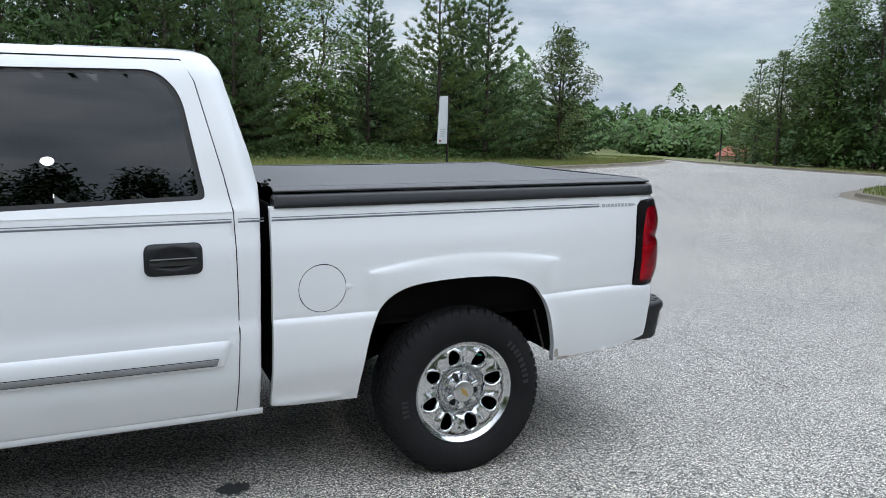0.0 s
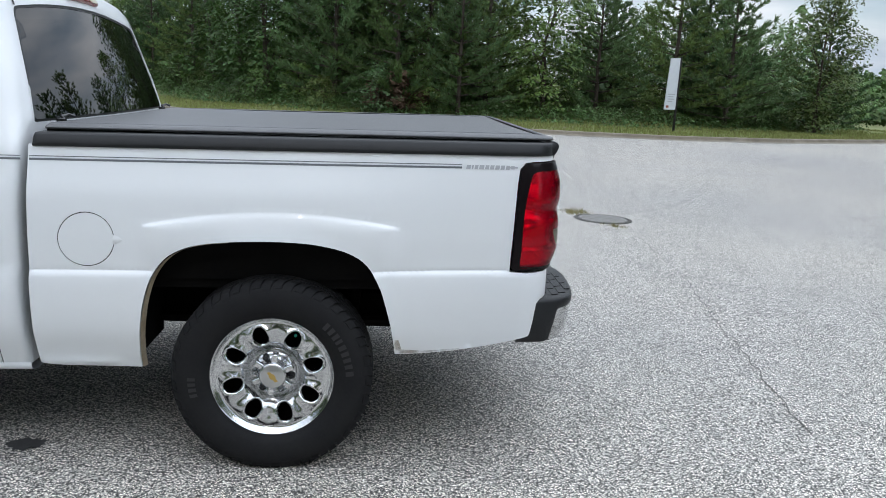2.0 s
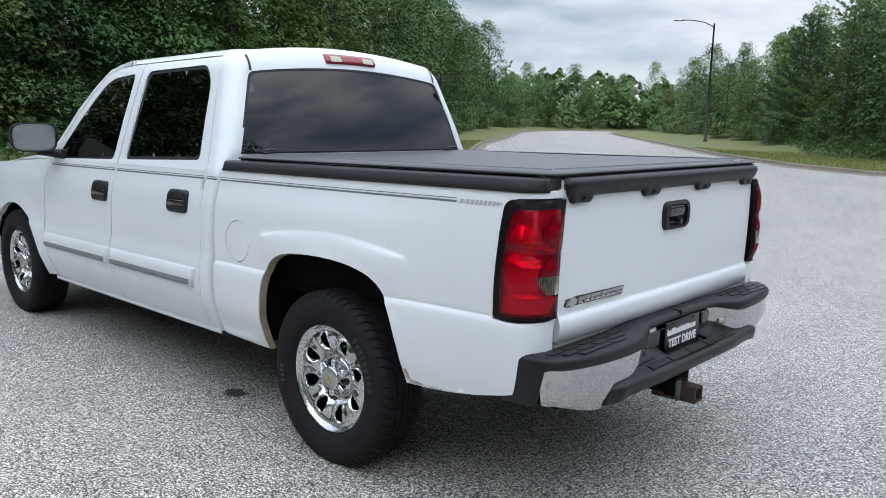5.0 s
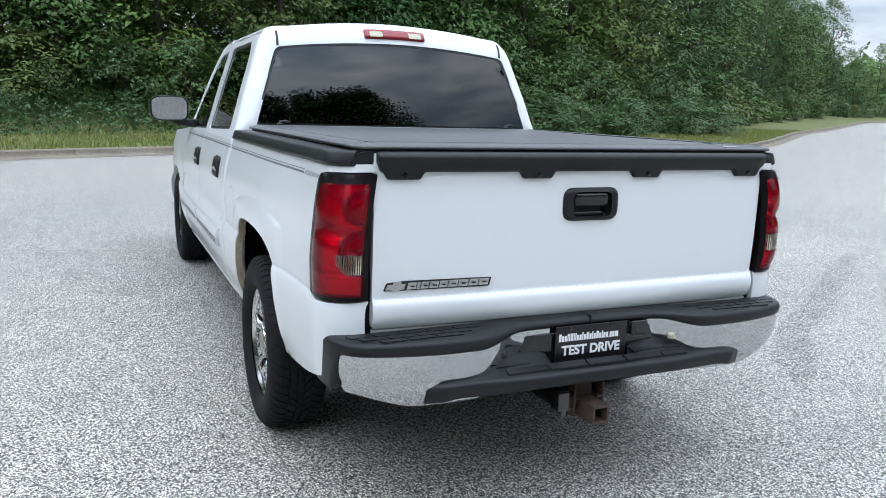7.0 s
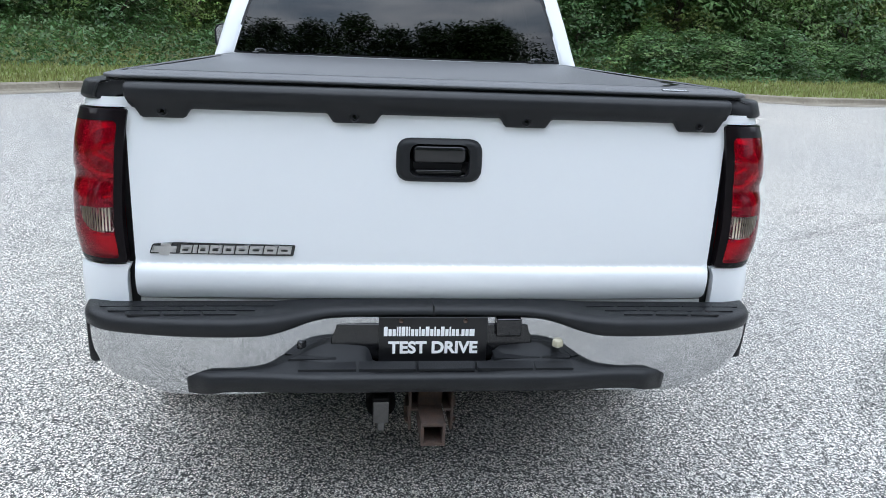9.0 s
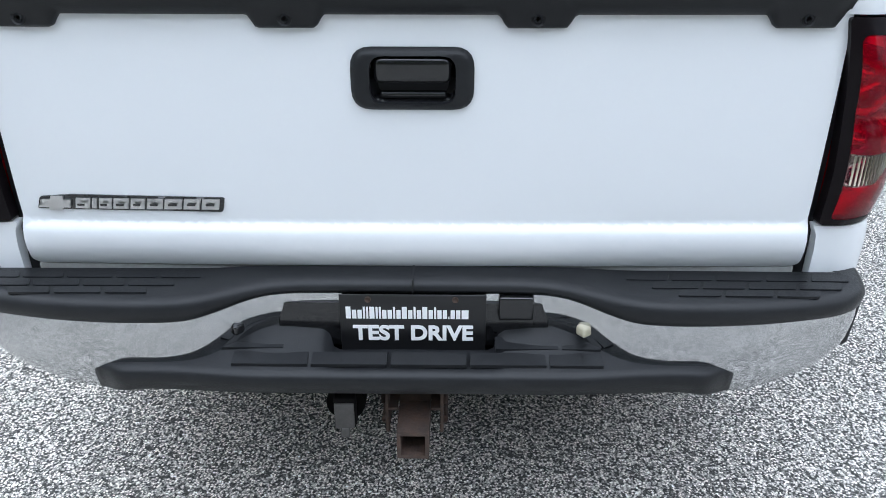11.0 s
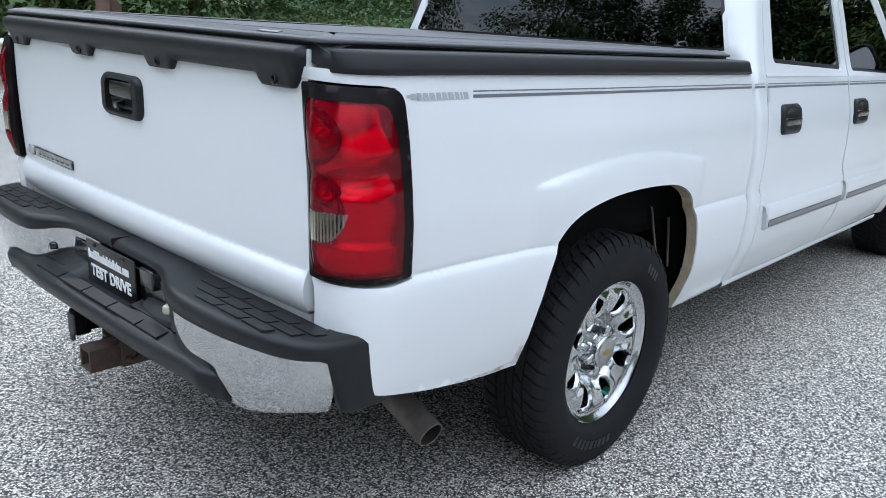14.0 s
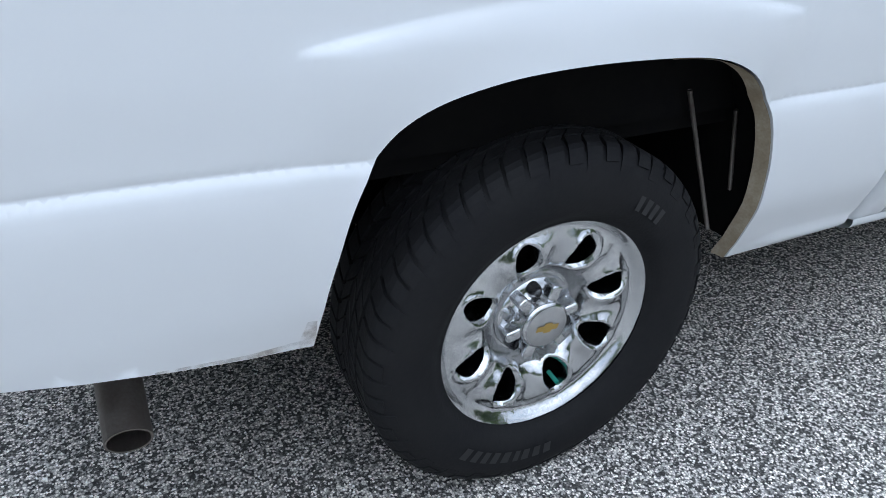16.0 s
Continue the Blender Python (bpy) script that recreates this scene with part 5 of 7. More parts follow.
WIN_REAR = rounded([(-0.838, 1.318), (0.838, 1.318), (0.696, 1.745), (-0.696, 1.745)], [0.03, 0.03, 0.04, 0.04])
SIDE_REAR_WIN = rounded([(-1.125, 1.285), (-1.955, 1.262), (-1.945, 1.775), (-1.285, 1.783), (-1.200, 1.69)], [0.03, 0.03, 0.05, 0.10, 0.10])
SIDE_FRONT_WIN = rounded([(-2.105, 1.258), (-2.98, 1.24), (-2.74, 1.51), (-2.45, 1.745), (-2.095, 1.770)], [0.03, 0.05, 0.2, 0.12, 0.05])
REAR_DOOR_UP = dense(rounded([(-1.0285, 1.235), (-2.026, 1.235), (-2.026, 1.28), (-2.016, 1.822), (-1.191, 1.822), (-1.1495, 1.74), (-1.1045, 1.56), (-1.0565, 1.37)], [0, 0, 0, 0.02, 0.012, 0, 0, 0]))
FRONT_DOOR_UP = dense(rounded([(-2.035, 1.235), (-3.05, 1.235), (-3.04, 1.27), (-2.76, 1.565), (-2.46, 1.800), (-2.38, 1.822), (-2.025, 1.822), (-2.035, 1.28)], [0, 0, 0.02, 0.2, 0.1, 0.05, 0.02, 0]))
cab_back = lambda sign: (lambda u, z: tuple(Vector((-0.3 if u < 0.8 else 0.0, -sign if u > 0.75 else 0.0, -0.1)).normalized()) if u > 0.75 else (-1.0, 0.0, 0.0))
ROOF_Z = 1.828

for sign in (-1, 1):
    fix = lambda g: g
    flip = (lambda g: (g[0], [tuple(reversed(f)) for f in g[1]])) if sign < 0 else (lambda g: g)
    surf = lambda u, z: cab_point(u, z, sign)
    back = cab_back(sign)
    # corner pillar from sill to roof with the quarter beside the doors
    pil = [(0.690, ROOF_Z), (0.690, 1.748), (0.702, 1.745), (0.812, 1.42), (0.842, 1.322), (0.832, 1.30), (0.80, 1.295), (0.80, 0.43)]
    front_line = [(-1.022, 0.405), (-1.014, 0.757), (-1.020, 1.10), (-1.024, 1.235), (-1.052, 1.37), (-1.10, 1.56), (-1.145, 1.74), (-1.195, ROOF_Z)]
    fine_line = []
    for (xa, za), (xb, zb) in zip(front_line, front_line[1:]):
        fine_line += [(xa + (xb - xa) * q / 12, za + (zb - za) * q / 12) for q in range(12)]
    out = pil + uz(fine_line + front_line[-1:])
    g = panel(out, surf, (), 0.025, back, 0.02)
    part("cab_corner", flip(body(g)), PAINT, truck, "white rear cab pillar and corner panel")
    # doors: lower skins and upper window surrounds
    low_z = 0.425
    for nm, poly_low, up, win, hx in (
            ("rear_door", [(-1.0265, low_z), (-1.0185, 0.757), (-1.0245, 1.10), (-1.0285, 1.235), (-2.026, 1.235), (-2.030, 0.9), (-2.050, 0.74), (-2.040, 0.60), (-1.995, 0.47), (-1.985, low_z)], REAR_DOOR_UP, SIDE_REAR_WIN, -1.255),
            ("front_door", [(-1.996, low_z), (-2.005, 0.47), (-2.050, 0.60), (-2.060, 0.74), (-2.040, 0.9), (-2.035, 1.235), (-3.05, 1.235), (-3.07, 0.9), (-3.06, 0.6), (-3.02, low_z)], FRONT_DOOR_UP, SIDE_FRONT_WIN, -2.195)):
        skin = panel(poly_low, lambda x, z: (x, sign * side_half(x, z), z), (), 0.03, lambda u, v: (0, -sign, 0), 0.03)
        door = part(nm, fix(body(skin)) if sign < 0 else body(skin), PAINT, truck, "white %s with pinstripe and side moulding" % nm.replace("_", " "))
        frame_g = panel(uz(up), surf, [uz(dense(win))], 0.028, back, 0.025)
        part("window_frame", flip(body(frame_g)), PAINT, door, "white upper door frame")
        def inset(d):
            def f(u, z):
                p = Vector(surf(u, z))
                return (p.x, p.y - sign * d, p.z)
            return f
        grown = [(u, z) for u, z in uz(dense(win))]
        cu = sum(p[0] for p in grown) / len(grown)
        cz = sum(p[1] for p in grown) / len(grown)
        shrink = [(cu + (u - cu) * 0.945, cz + (z - cz) * 0.93) for u, z in grown]
        big = [(cu + (u - cu) * 1.012, cz + (z - cz) * 1.015) for u, z in grown]
        part("window_seal", flip(body(panel(big, inset(0.009), [shrink], 0.03))), SEAL, door, "black rubber window seal")
        pane = lambda u, z: (surf(u, z)[0], sign * (0.917 - 0.3156 * (z - 1.30) + 0.003 * (1 - ((z - 1.5) / 0.25) ** 2)), z)
        part("window_glass", flip(body(panel(shrink, pane, (), 0.04))), TINT, door, "dark tinted side window")
        # handle
        hz = 1.068
        ho = rounded([(hx - 0.106, hz - 0.060), (hx + 0.106, hz - 0.060), (hx + 0.106, hz + 0.060), (hx - 0.106, hz + 0.060)], 0.032)
        def hsurf(x, z):
            d = far_from(ho, np.array([x]), np.array([z]))[0]
            r = math.hypot((x - hx) / 0.082, (z - hz - 0.003) / 0.042)
            dish = 0.012 * smooth_step(1.0, 0.75, r)
            return (x, sign * (side_half(x, z) + 0.003 + 0.011 * min(1, d / 0.012) ** 0.6 - dish), z)
        hand = part("door_pull", fix(body(panel(ho, hsurf, (), 0.009, lambda u, v: (0, -sign, 0), 0.01))) if sign < 0 else body(panel(ho, hsurf, (), 0.009, lambda u, v: (0, -sign, 0), 0.01)), BLACK_PLASTIC, door, "black plastic door handle")
        yh = side_half(hx, hz)
        bar = box(hx - 0.09, hx + 0.088, yh - 0.01, yh + 0.018, hz - 0.026, hz + 0.008, 0.009, 3)
        if sign < 0:
            bar = mirrored(bar)
        part("pull_bar", body(bar), GLOSS_BLACK, hand)
        # side moulding with a grey insert
        ma, mb = (-2.025, -1.068) if nm == "rear_door" else (-3.04, -2.075)
        def mould(zs, out_, xa, xb, slope):
            rows = 40
            g = grid(rows, len(zs), lambda i, j: (xa + (xb - xa) * i / (rows - 1) + (slope * (zs[j] - 0.685) if i == rows - 1 else 0), sign * (side_half(-1.5, zs[j]) + out_[j]), zs[j]), flip=sign < 0)
            g[1].extend((tuple(range(len(zs))), tuple(range((rows - 1) * len(zs), rows * len(zs)))))
            return g
        part("side_moulding", body(mould([0.630, 0.634, 0.645, 0.70, 0.728, 0.738], [0.0, 0.011, 0.016, 0.016, 0.010, 0.0], ma, mb, 0.28)), PAINT, door, "white side moulding")
        part("moulding_insert", body(mould([0.646, 0.65, 0.664, 0.668], [0.0165, 0.0185, 0.0185, 0.0165], ma, mb - 0.028, 0.28)), MOULD_GREY, door, "grey moulding insert")
        for zl in (0.6435, 0.6695):
            part("moulding_line", body(mould([zl, zl + 0.001, zl + 0.002, zl + 0.003], [0.0165, 0.0172, 0.0172, 0.0165], ma, mb - 0.028, 0.28)), SEAL, door)
    # black strips just under the skin put the door gaps' shade into colour
    for line in ([(-1.0243, 0.42), (-1.0162, 0.757), (-1.0222, 1.10), (-1.0262, 1.235), (-1.0542, 1.37), (-1.1022, 1.56), (-1.1472, 1.74), (-1.193, 1.822)],
                 [(-1.9905, 0.425), (-2.0, 0.47), (-2.045, 0.60), (-2.055, 0.74), (-2.035, 0.9), (-2.0305, 1.235), (-2.0305, 1.28), (-2.0205, 1.815)],
                 [(-3.025, 0.425), (-3.064, 0.6), (-3.074, 0.9), (-3.054, 1.232)]):
        fine_seam = []
        for (xa, za), (xb, zb) in zip(line, line[1:]):
            fine_seam += [(xa + (xb - xa) * q / 8, za + (zb - za) * q / 8) for q in range(8)]
        fine_seam.append(line[-1])
        def seam(i, j):
            x, z = fine_seam[i]
            if z <= 1.235:
                return (x + 0.009 * (j - 0.5), sign * (side_half(x, z) - 0.0045), z)
            p = cab_point(u_at(x + 0.009 * (j - 0.5), z), z, sign)
            return (p[0], p[1] - sign * 0.0045, p[2])
        part("door_seam", body(grid(len(fine_seam), 2, seam)), SEAL, truck, "black strip for the shade in the door gap")
    # rocker
    rk = grid(60, 6, lambda i, j: (-3.05 + 2.13 * i / 59, sign * (0.95, 0.952, 0.945, 0.925, 0.90, 0.82)[j], (0.424, 0.412, 0.398, 0.388, 0.384, 0.384)[j]), flip=sign > 0)
    part("rocker_panel", body(rk), PAINT, truck, "white rocker sill")
    # added black sheet inside the doors darkens the gaps between panels
    part("cab_inner_side", body(box(-3.0, -0.93, sign * 0.90 - 0.012, sign * 0.90 + 0.012, 0.42, 1.24)), SEAL, truck, smooth=False)
    # front fender with arch
    farch = [(-3.645 + 0.475 * math.cos(a), 0.44 + 0.46 * math.sin(a)) for a in np.linspace(0, math.pi, 24)]
    fo = [(-3.08, 0.42)] + [(-3.17, 0.42)] + farch[1:-1] + [(-4.12, 0.45), (-4.40, 0.50), (-4.46, 0.75), (-4.44, 1.10), (-4.2, 1.17), (-3.2, 1.225), (-3.058, 1.235), (-3.078, 0.9), (-3.068, 0.6), (-3.03, 0.43)]
    fo = fo[1:]
    fs_ = lambda x, z: (x, sign * (side_half(x, z) - 0.06 * smooth_step(-4.0, -4.5, x) + 0.012 * smooth_step(0.62, 0.48, math.hypot(x + 3.645, z - 0.44))), z)
    g = panel(fo, fs_, (), 0.035, lambda u, v: (0, -sign, 0), 0.04)
    part("front_fender", fix(body(g)) if sign < 0 else body(g), PAINT, truck, "white front fender")
    lin = grid(24, 2, lambda i, j: (farch[i][0] * 1.0 + (farch[i][0] + 3.645) * 0.05, sign * (0.94 if j == 0 else 0.5), farch[i][1] + 0.02))
    part("arch_liner", body(lin), UNDER, truck, "wheel-arch liner, blackened for the shade in the arch")
    # windscreen pillar
    bar = [cab_point(u_at(x, z), z, sign) for x, z in ((-2.20, 1.825), (-2.36, 1.815), (-2.48, 1.785), (-2.62, 1.695), (-2.80, 1.555), (-2.95, 1.400), (-3.07, 1.275))]
    part("windscreen_pillar", body(tube([(x, y - sign * 0.020, z) for x, y, z in bar], 0.026, 12)), PAINT, truck, "white windscreen pillar")
    # door mirror
    mir = empty("door_mirror", "black door mirror with dark dimming glass")
    mir.parent = truck
    mx, my, mz = -2.90, 1.105, 1.378
    turn = pose(mx, sign * my, mz, 0, 0, 3 if sign > 0 else -8)
    def oval(wide, tall, n=44, sign=sign):
        """The mirror's rounded outline, flatter along the top."""
        out = []
        for q in range(n):
            a = 2 * math.pi * q / n
            c, s = math.cos(a), math.sin(a)
            e = 0.52 if c * sign > 0 else 0.40
            out.append((wide * math.copysign(abs(c) ** e, c), tall * math.copysign(abs(s) ** 0.5, s)))
        return out
    rings = [(-0.085, 0.45), (-0.075, 0.68), (-0.05, 0.88), (-0.015, 0.985), (0.03, 1.0), (0.047, 0.985), (0.05, 0.95), (0.044, 0.92), (0.036, 0.90)]
    shell = grid(44, len(rings), lambda i, j: (rings[j][0], oval(0.137, 0.093)[i][0] * rings[j][1], oval(0.137, 0.093)[i][1] * rings[j][1]), closed_u=True)
    shell[1].append(tuple(i * len(rings) for i in range(44)))
    shell = moved(shell, turn)
    part("mirror_shell", body(shell), BLACK_PLASTIC, mir, "black textured mirror shell")
    part("mirror_arm", body(merge(tube([(mx + 0.01, sign * 0.90, 1.265), (mx, sign * 0.98, 1.272), (mx, sign * 1.08, 1.285)], [0.035, 0.026, 0.022], 10), box(mx - 0.12, mx + 0.07, sign * 0.925 - 0.015, sign * 0.925 + 0.015, 1.235, 1.30, 0.01))), BLACK_PLASTIC, mir)
    go = oval(0.137 * 0.91, 0.093 * 0.91)
    lean = 0.20 if sign > 0 else -0.10
    glass = moved(([(0.038 - lean * z, y, z) for y, z in go] + [(0.030 - lean * z, y, z) for y, z in go], [tuple(range(44)), tuple(reversed(range(44, 88)))] + [(k, k + 44, (k + 1) % 44 + 44, (k + 1) % 44) for k in range(44)]), turn)
    part("mirror_glass", body(glass), MIRROR, mir, "dark mirror glass", smooth=False)

# rear wall, rear window and roof
both = lambda u, z: cab_point(abs(u), z, 1 if u >= 0 else -1)
wall_out = [(-0.80, 1.24), (0.80, 1.24), (0.80, 1.285), (0.839, 1.292), (0.842, 1.322), (0.814, 1.42), (0.700, 1.747), (0.686, 1.752), (0.686, ROOF_Z), (-0.686, ROOF_Z), (-0.686, 1.752), (-0.700, 1.747), (-0.814, 1.42), (-0.842, 1.322), (-0.839, 1.292), (-0.80, 1.285)]
part("cab_rear_wall", body(panel(wall_out, both, [WIN_REAR], 0.03, lambda u, z: (-1, 0, 0), 0.02)), PAINT, truck, "white cab rear wall")
g_in = [(u * 0.978, 1.53 + (z - 1.53) * 0.955) for u, z in WIN_REAR]
def in_rear(d):
    def f(u, z):
        p = both(u, z)
        return (p[0] - d, p[1], p[2])
    return f
wbig = [(u * 1.006, 1.53 + (z - 1.53) * 1.01) for u, z in WIN_REAR]
part("rear_window_seal", body(panel(wbig, in_rear(0.004), [g_in], 0.04)), SEAL, truck, "black rubber rear window seal")
def rear_pane(u, z):
    """One even bend from sill to roof, so that it mirrors cleanly."""
    z += 0.044 * max(0.0, 1 - (u / 0.66) ** 2) * smooth_step(1.62, 1.75, z)
    s = z - 1.31
    return (-0.8778 - 0.25 * s - 0.12 * s * s - 0.03 * (u / 0.8) ** 2, u, z)
part("rear_window", body(panel(g_in, rear_pane, (), 0.05)), TINT, truck, "dark tinted rear window")
for s in (-1, 1):
    st = grid(8, 2, lambda i, j: tuple(Vector(both(s * (0.678 + 0.013 * j), 1.745 + (ROOF_Z - 1.745) * i / 7)) + Vector((0.002, 0, 0.001))), flip=s < 0)
    part("roof_seam", body(st), SEAL, truck)
# roof: rings drawn in from the cab's top edge
ring_u = [u for u in np.linspace(0, u_at(-1.195, ROOF_Z), 16)] + [u_at(x, ROOF_Z) for x in np.linspace(-1.25, -2.36, 20)]
top = [cab_point(u, ROOF_Z, 1) for u in ring_u]
top += [(-2.46, 0.685, ROOF_Z - 0.006), (-2.53, 0.62, ROOF_Z - 0.01), (-2.58, 0.50, ROOF_Z - 0.008), (-2.61, 0.30, ROOF_Z), (-2.62, 0.0, ROOF_Z + 0.002)]
loop = top + [(x, -y, z) for x, y, z in reversed(top[1:-1])]
ks = [1.0, 0.985, 0.965, 0.93, 0.88, 0.8, 0.65, 0.45, 0.2]
hs = [0.0, 0.015, 0.025, 0.034, 0.040, 0.045, 0.049, 0.052, 0.054]
cx = -1.83
def roof(i, j):
    x, y, z = loop[i]
    k = ks[j]
    return (cx + (x - cx) * (1 - (1 - k) * 1.0), y * k, z + hs[j])
g = grid(len(loop), len(ks), roof, closed_u=True)
g[1].append(tuple(i * len(ks) + len(ks) - 1 for i in range(len(loop))))
part("roof", body(g), PAINT, truck, "white cab roof")
# high stop lamp
chm = rounded([(-0.187, 1.772), (0.187, 1.772), (0.187, 1.827), (-0.187, 1.827)], 0.014)
def chs(u, z):
    p = both(u, z)
    d = far_from(chm, np.array([u]), np.array([z]))[0]
    return (p[0] + 0.003 + 0.014 * min(1, d / 0.012) ** 0.6, p[1], p[2])
third = part("high_stop_lamp", body(panel(chm, chs, (), 0.008, lambda u, z: (-1, 0, 0), 0.015)), RED_SOLID, truck, "red high stop lamp with two clear cargo lenses")
for s in (-1, 1):
    l2 = rounded([(s * 0.080, 1.784), (s * 0.158, 1.784), (s * 0.158, 1.815), (s * 0.080, 1.815)], 0.006)
    part("cargo_lens", body(panel(l2, lambda u, z: (chs(u, z)[0] + 0.003, u, chs(u, z)[2]), (), 0.008, lambda u, z: (-1, 0, 0), 0.006)), AMBER_WHITE, third, "clear cargo lens")
# windscreen, pillars and bonnet
def screen(i, j):
    s, t = i / 12, j / 24 * 2 - 1
    return (-2.60 - 0.62 * s + 0.10 * t * t * (0.5 + 0.5 * s), t * (0.60 + 0.20 * s), 1.812 - 0.566 * s - 0.02 * t * t)
part("windscreen", body(grid(13, 25, screen)), TINT, truck, "windscreen glass")
for sign in (-1, 1):
    pa = [(-2.36, 0.712, 1.800), (-2.50, 0.705, 1.750), (-2.70, 0.735, 1.60), (-2.90, 0.79, 1.43), (-3.08, 0.85, 1.27)]
    part("front_pillar", body(tube([(x, sign * y, z) for x, y, z in pa], [0.03, 0.036, 0.038, 0.04, 0.05], 10)), PAINT, truck, "white windscreen pillar")
def hood(i, j):
    s, t = i / 16, j / 24 * 2 - 1
    return (-3.08 - 1.34 * s + 0.04 * t * t - 0.03 * s * t * t, t * (0.92 - 0.03 * s), 1.235 + 0.06 * (1 - t * t) ** 0.6 - 0.10 * s ** 2.2 - 0.01 * s)
part("bonnet", body(grid(17, 25, hood, flip=True)), PAINT, truck, "white bonnet")
part("front_bumper", body(merge(box(-4.62, -4.38, -0.93, 0.93, 0.48, 0.72, 0.05, 3))), CHROME, truck, "chrome front bumper")
part("grille", body(merge(box(-4.50, -4.36, -0.86, 0.86, 0.72, 1.12, 0.04, 3))), GLOSS_BLACK, truck, "dark grille and headlights")
part("cab_floor", body(merge(box(-3.0, -0.95, -0.88, 0.88, 0.50, 0.54), box(-3.15, -3.05, -0.88, 0.88, 0.5, 1.2))), INTERIOR, truck, smooth=False)
for y in (-0.42, 0.42):
    part("front_seat", body(merge(box(-2.15, -1.98, y - 0.25, y + 0.25, 0.8, 1.36, 0.06, 3), box(-2.6, -2.05, y - 0.26, y + 0.26, 0.72, 0.88, 0.06, 3), box(-2.10, -1.98, y - 0.13, y + 0.13, 1.37, 1.54, 0.05, 3))), INTERIOR, truck, "grey cloth front seat")
part("rear_seat", body(merge(box(-1.20, -1.02, -0.70, 0.70, 0.8, 1.32, 0.06, 3), box(-1.6, -1.1, -0.70, 0.70, 0.72, 0.88, 0.06, 3))), INTERIOR, truck, "grey cloth rear bench")

# ---- trees and plants ----
def rnd(a, b):
    return random.uniform(a, b)


def leaf(vs, fs, c, n, size, wide, coarse=False):
    """One pointed leaf about c, facing n; a plain wedge where it stays far off."""
    a = n.cross(Vector((rnd(-1, 1), rnd(-1, 1), rnd(-1, 1))))
    if a.length < 1e-3:
        return
    a.normalize()
    b = n.cross(a).normalized() * wide
    k = len(vs)
    if coarse:
        vs += [tuple(c - b * 0.9 - a * size * 0.45), tuple(c + b * 0.9 - a * size * 0.35), tuple(c + a * size * 0.58)]
        fs.append((k, k + 1, k + 2))
        return
    vs += [tuple(c - a * size * 0.52), tuple(c + b * 0.9 - a * size * 0.08), tuple(c + a * size * 0.60), tuple(c - b * 0.9 - a * size * 0.02)]
    fs.append((k, k + 1, k + 2, k + 3))


def limb(path, r0, r1, sides=5):
    n = len(path)
    return tube(path, [r0 + (r1 - r0) * k / (n - 1) for k in range(n)], sides)


def broad_crown(height, width, low, clumps, leaves, size, spread, seed, coarse=False):
    """Crown and wood of a broad-leaved tree: leaf clumps on the ends of forked limbs, with gaps."""
    random.seed(seed)
    vs, fs, wood = [], [], []
    lean = Vector((rnd(-0.05, 0.05), rnd(-0.05, 0.05), 0))
    trunk = [tuple(Vector((rnd(-0.06, 0.06), rnd(-0.06, 0.06), 0)) * k + lean * k * height / 6 + Vector((0, 0, height * 0.82 * k / 6))) for k in range(7)]
    trunk[0] = (0, 0, -0.3)
    wood.append(limb(trunk, 0.012 * height + 0.03, 0.02, 7))
    for c in range(clumps):
        t = (c + rnd(0, 1)) / clumps
        z = low + (height - low) * t
        body_w = width * 0.5 * (math.sin(math.pi * min(1.0, 0.16 + 0.86 * t)) ** 0.6) * (0.75 + 0.35 * noise.noise((t * 3 + seed, seed * 1.7, 0)))
        a = c * 2.399 + rnd(-0.5, 0.5)
        r = body_w * (rnd(0.55, 1.08) if rnd(0, 1) < 0.8 else rnd(0.1, 0.5))
        at = Vector((r * math.cos(a), r * math.sin(a), z)) + lean * 4 * t
        if c % 5 == 0:
            base = Vector(trunk[min(6, int(t * 5.5))])
            mid = (base + at) / 2 + Vector((0, 0, 0.12 * r))
            wood.append(limb([tuple(base), tuple(mid), tuple(at)], 0.02 + 0.0018 * height, 0.006, 3))
        rad = spread * rnd(0.6, 1.3)
        out = Vector((math.cos(a), math.sin(a), 0))
        flat = rnd(0.35, 0.75)
        for _ in range(int(leaves * (rad / spread) ** 2 * rnd(0.8, 1.2))):
            d = Vector((rnd(-1, 1), rnd(-1, 1), rnd(-0.8, 1)))
            if d.length < 0.05:
                continue
            d = d.normalized() * rad * rnd(0.12, 1.0) ** 0.5
            d = Vector((d.x, d.y, d.z * flat - 0.22 * (d.x * out.x + d.y * out.y)))
            nrm = (out * 0.35 + d * (0.35 / rad) + Vector((rnd(-0.5, 0.5), rnd(-0.5, 0.5), rnd(0.35, 1.0)))).normalized()
            s = size * rnd(0.65, 1.4)
            leaf(vs, fs, at + d, nrm, s, s * 0.30, coarse)
    return (vs, fs), merge(*wood)


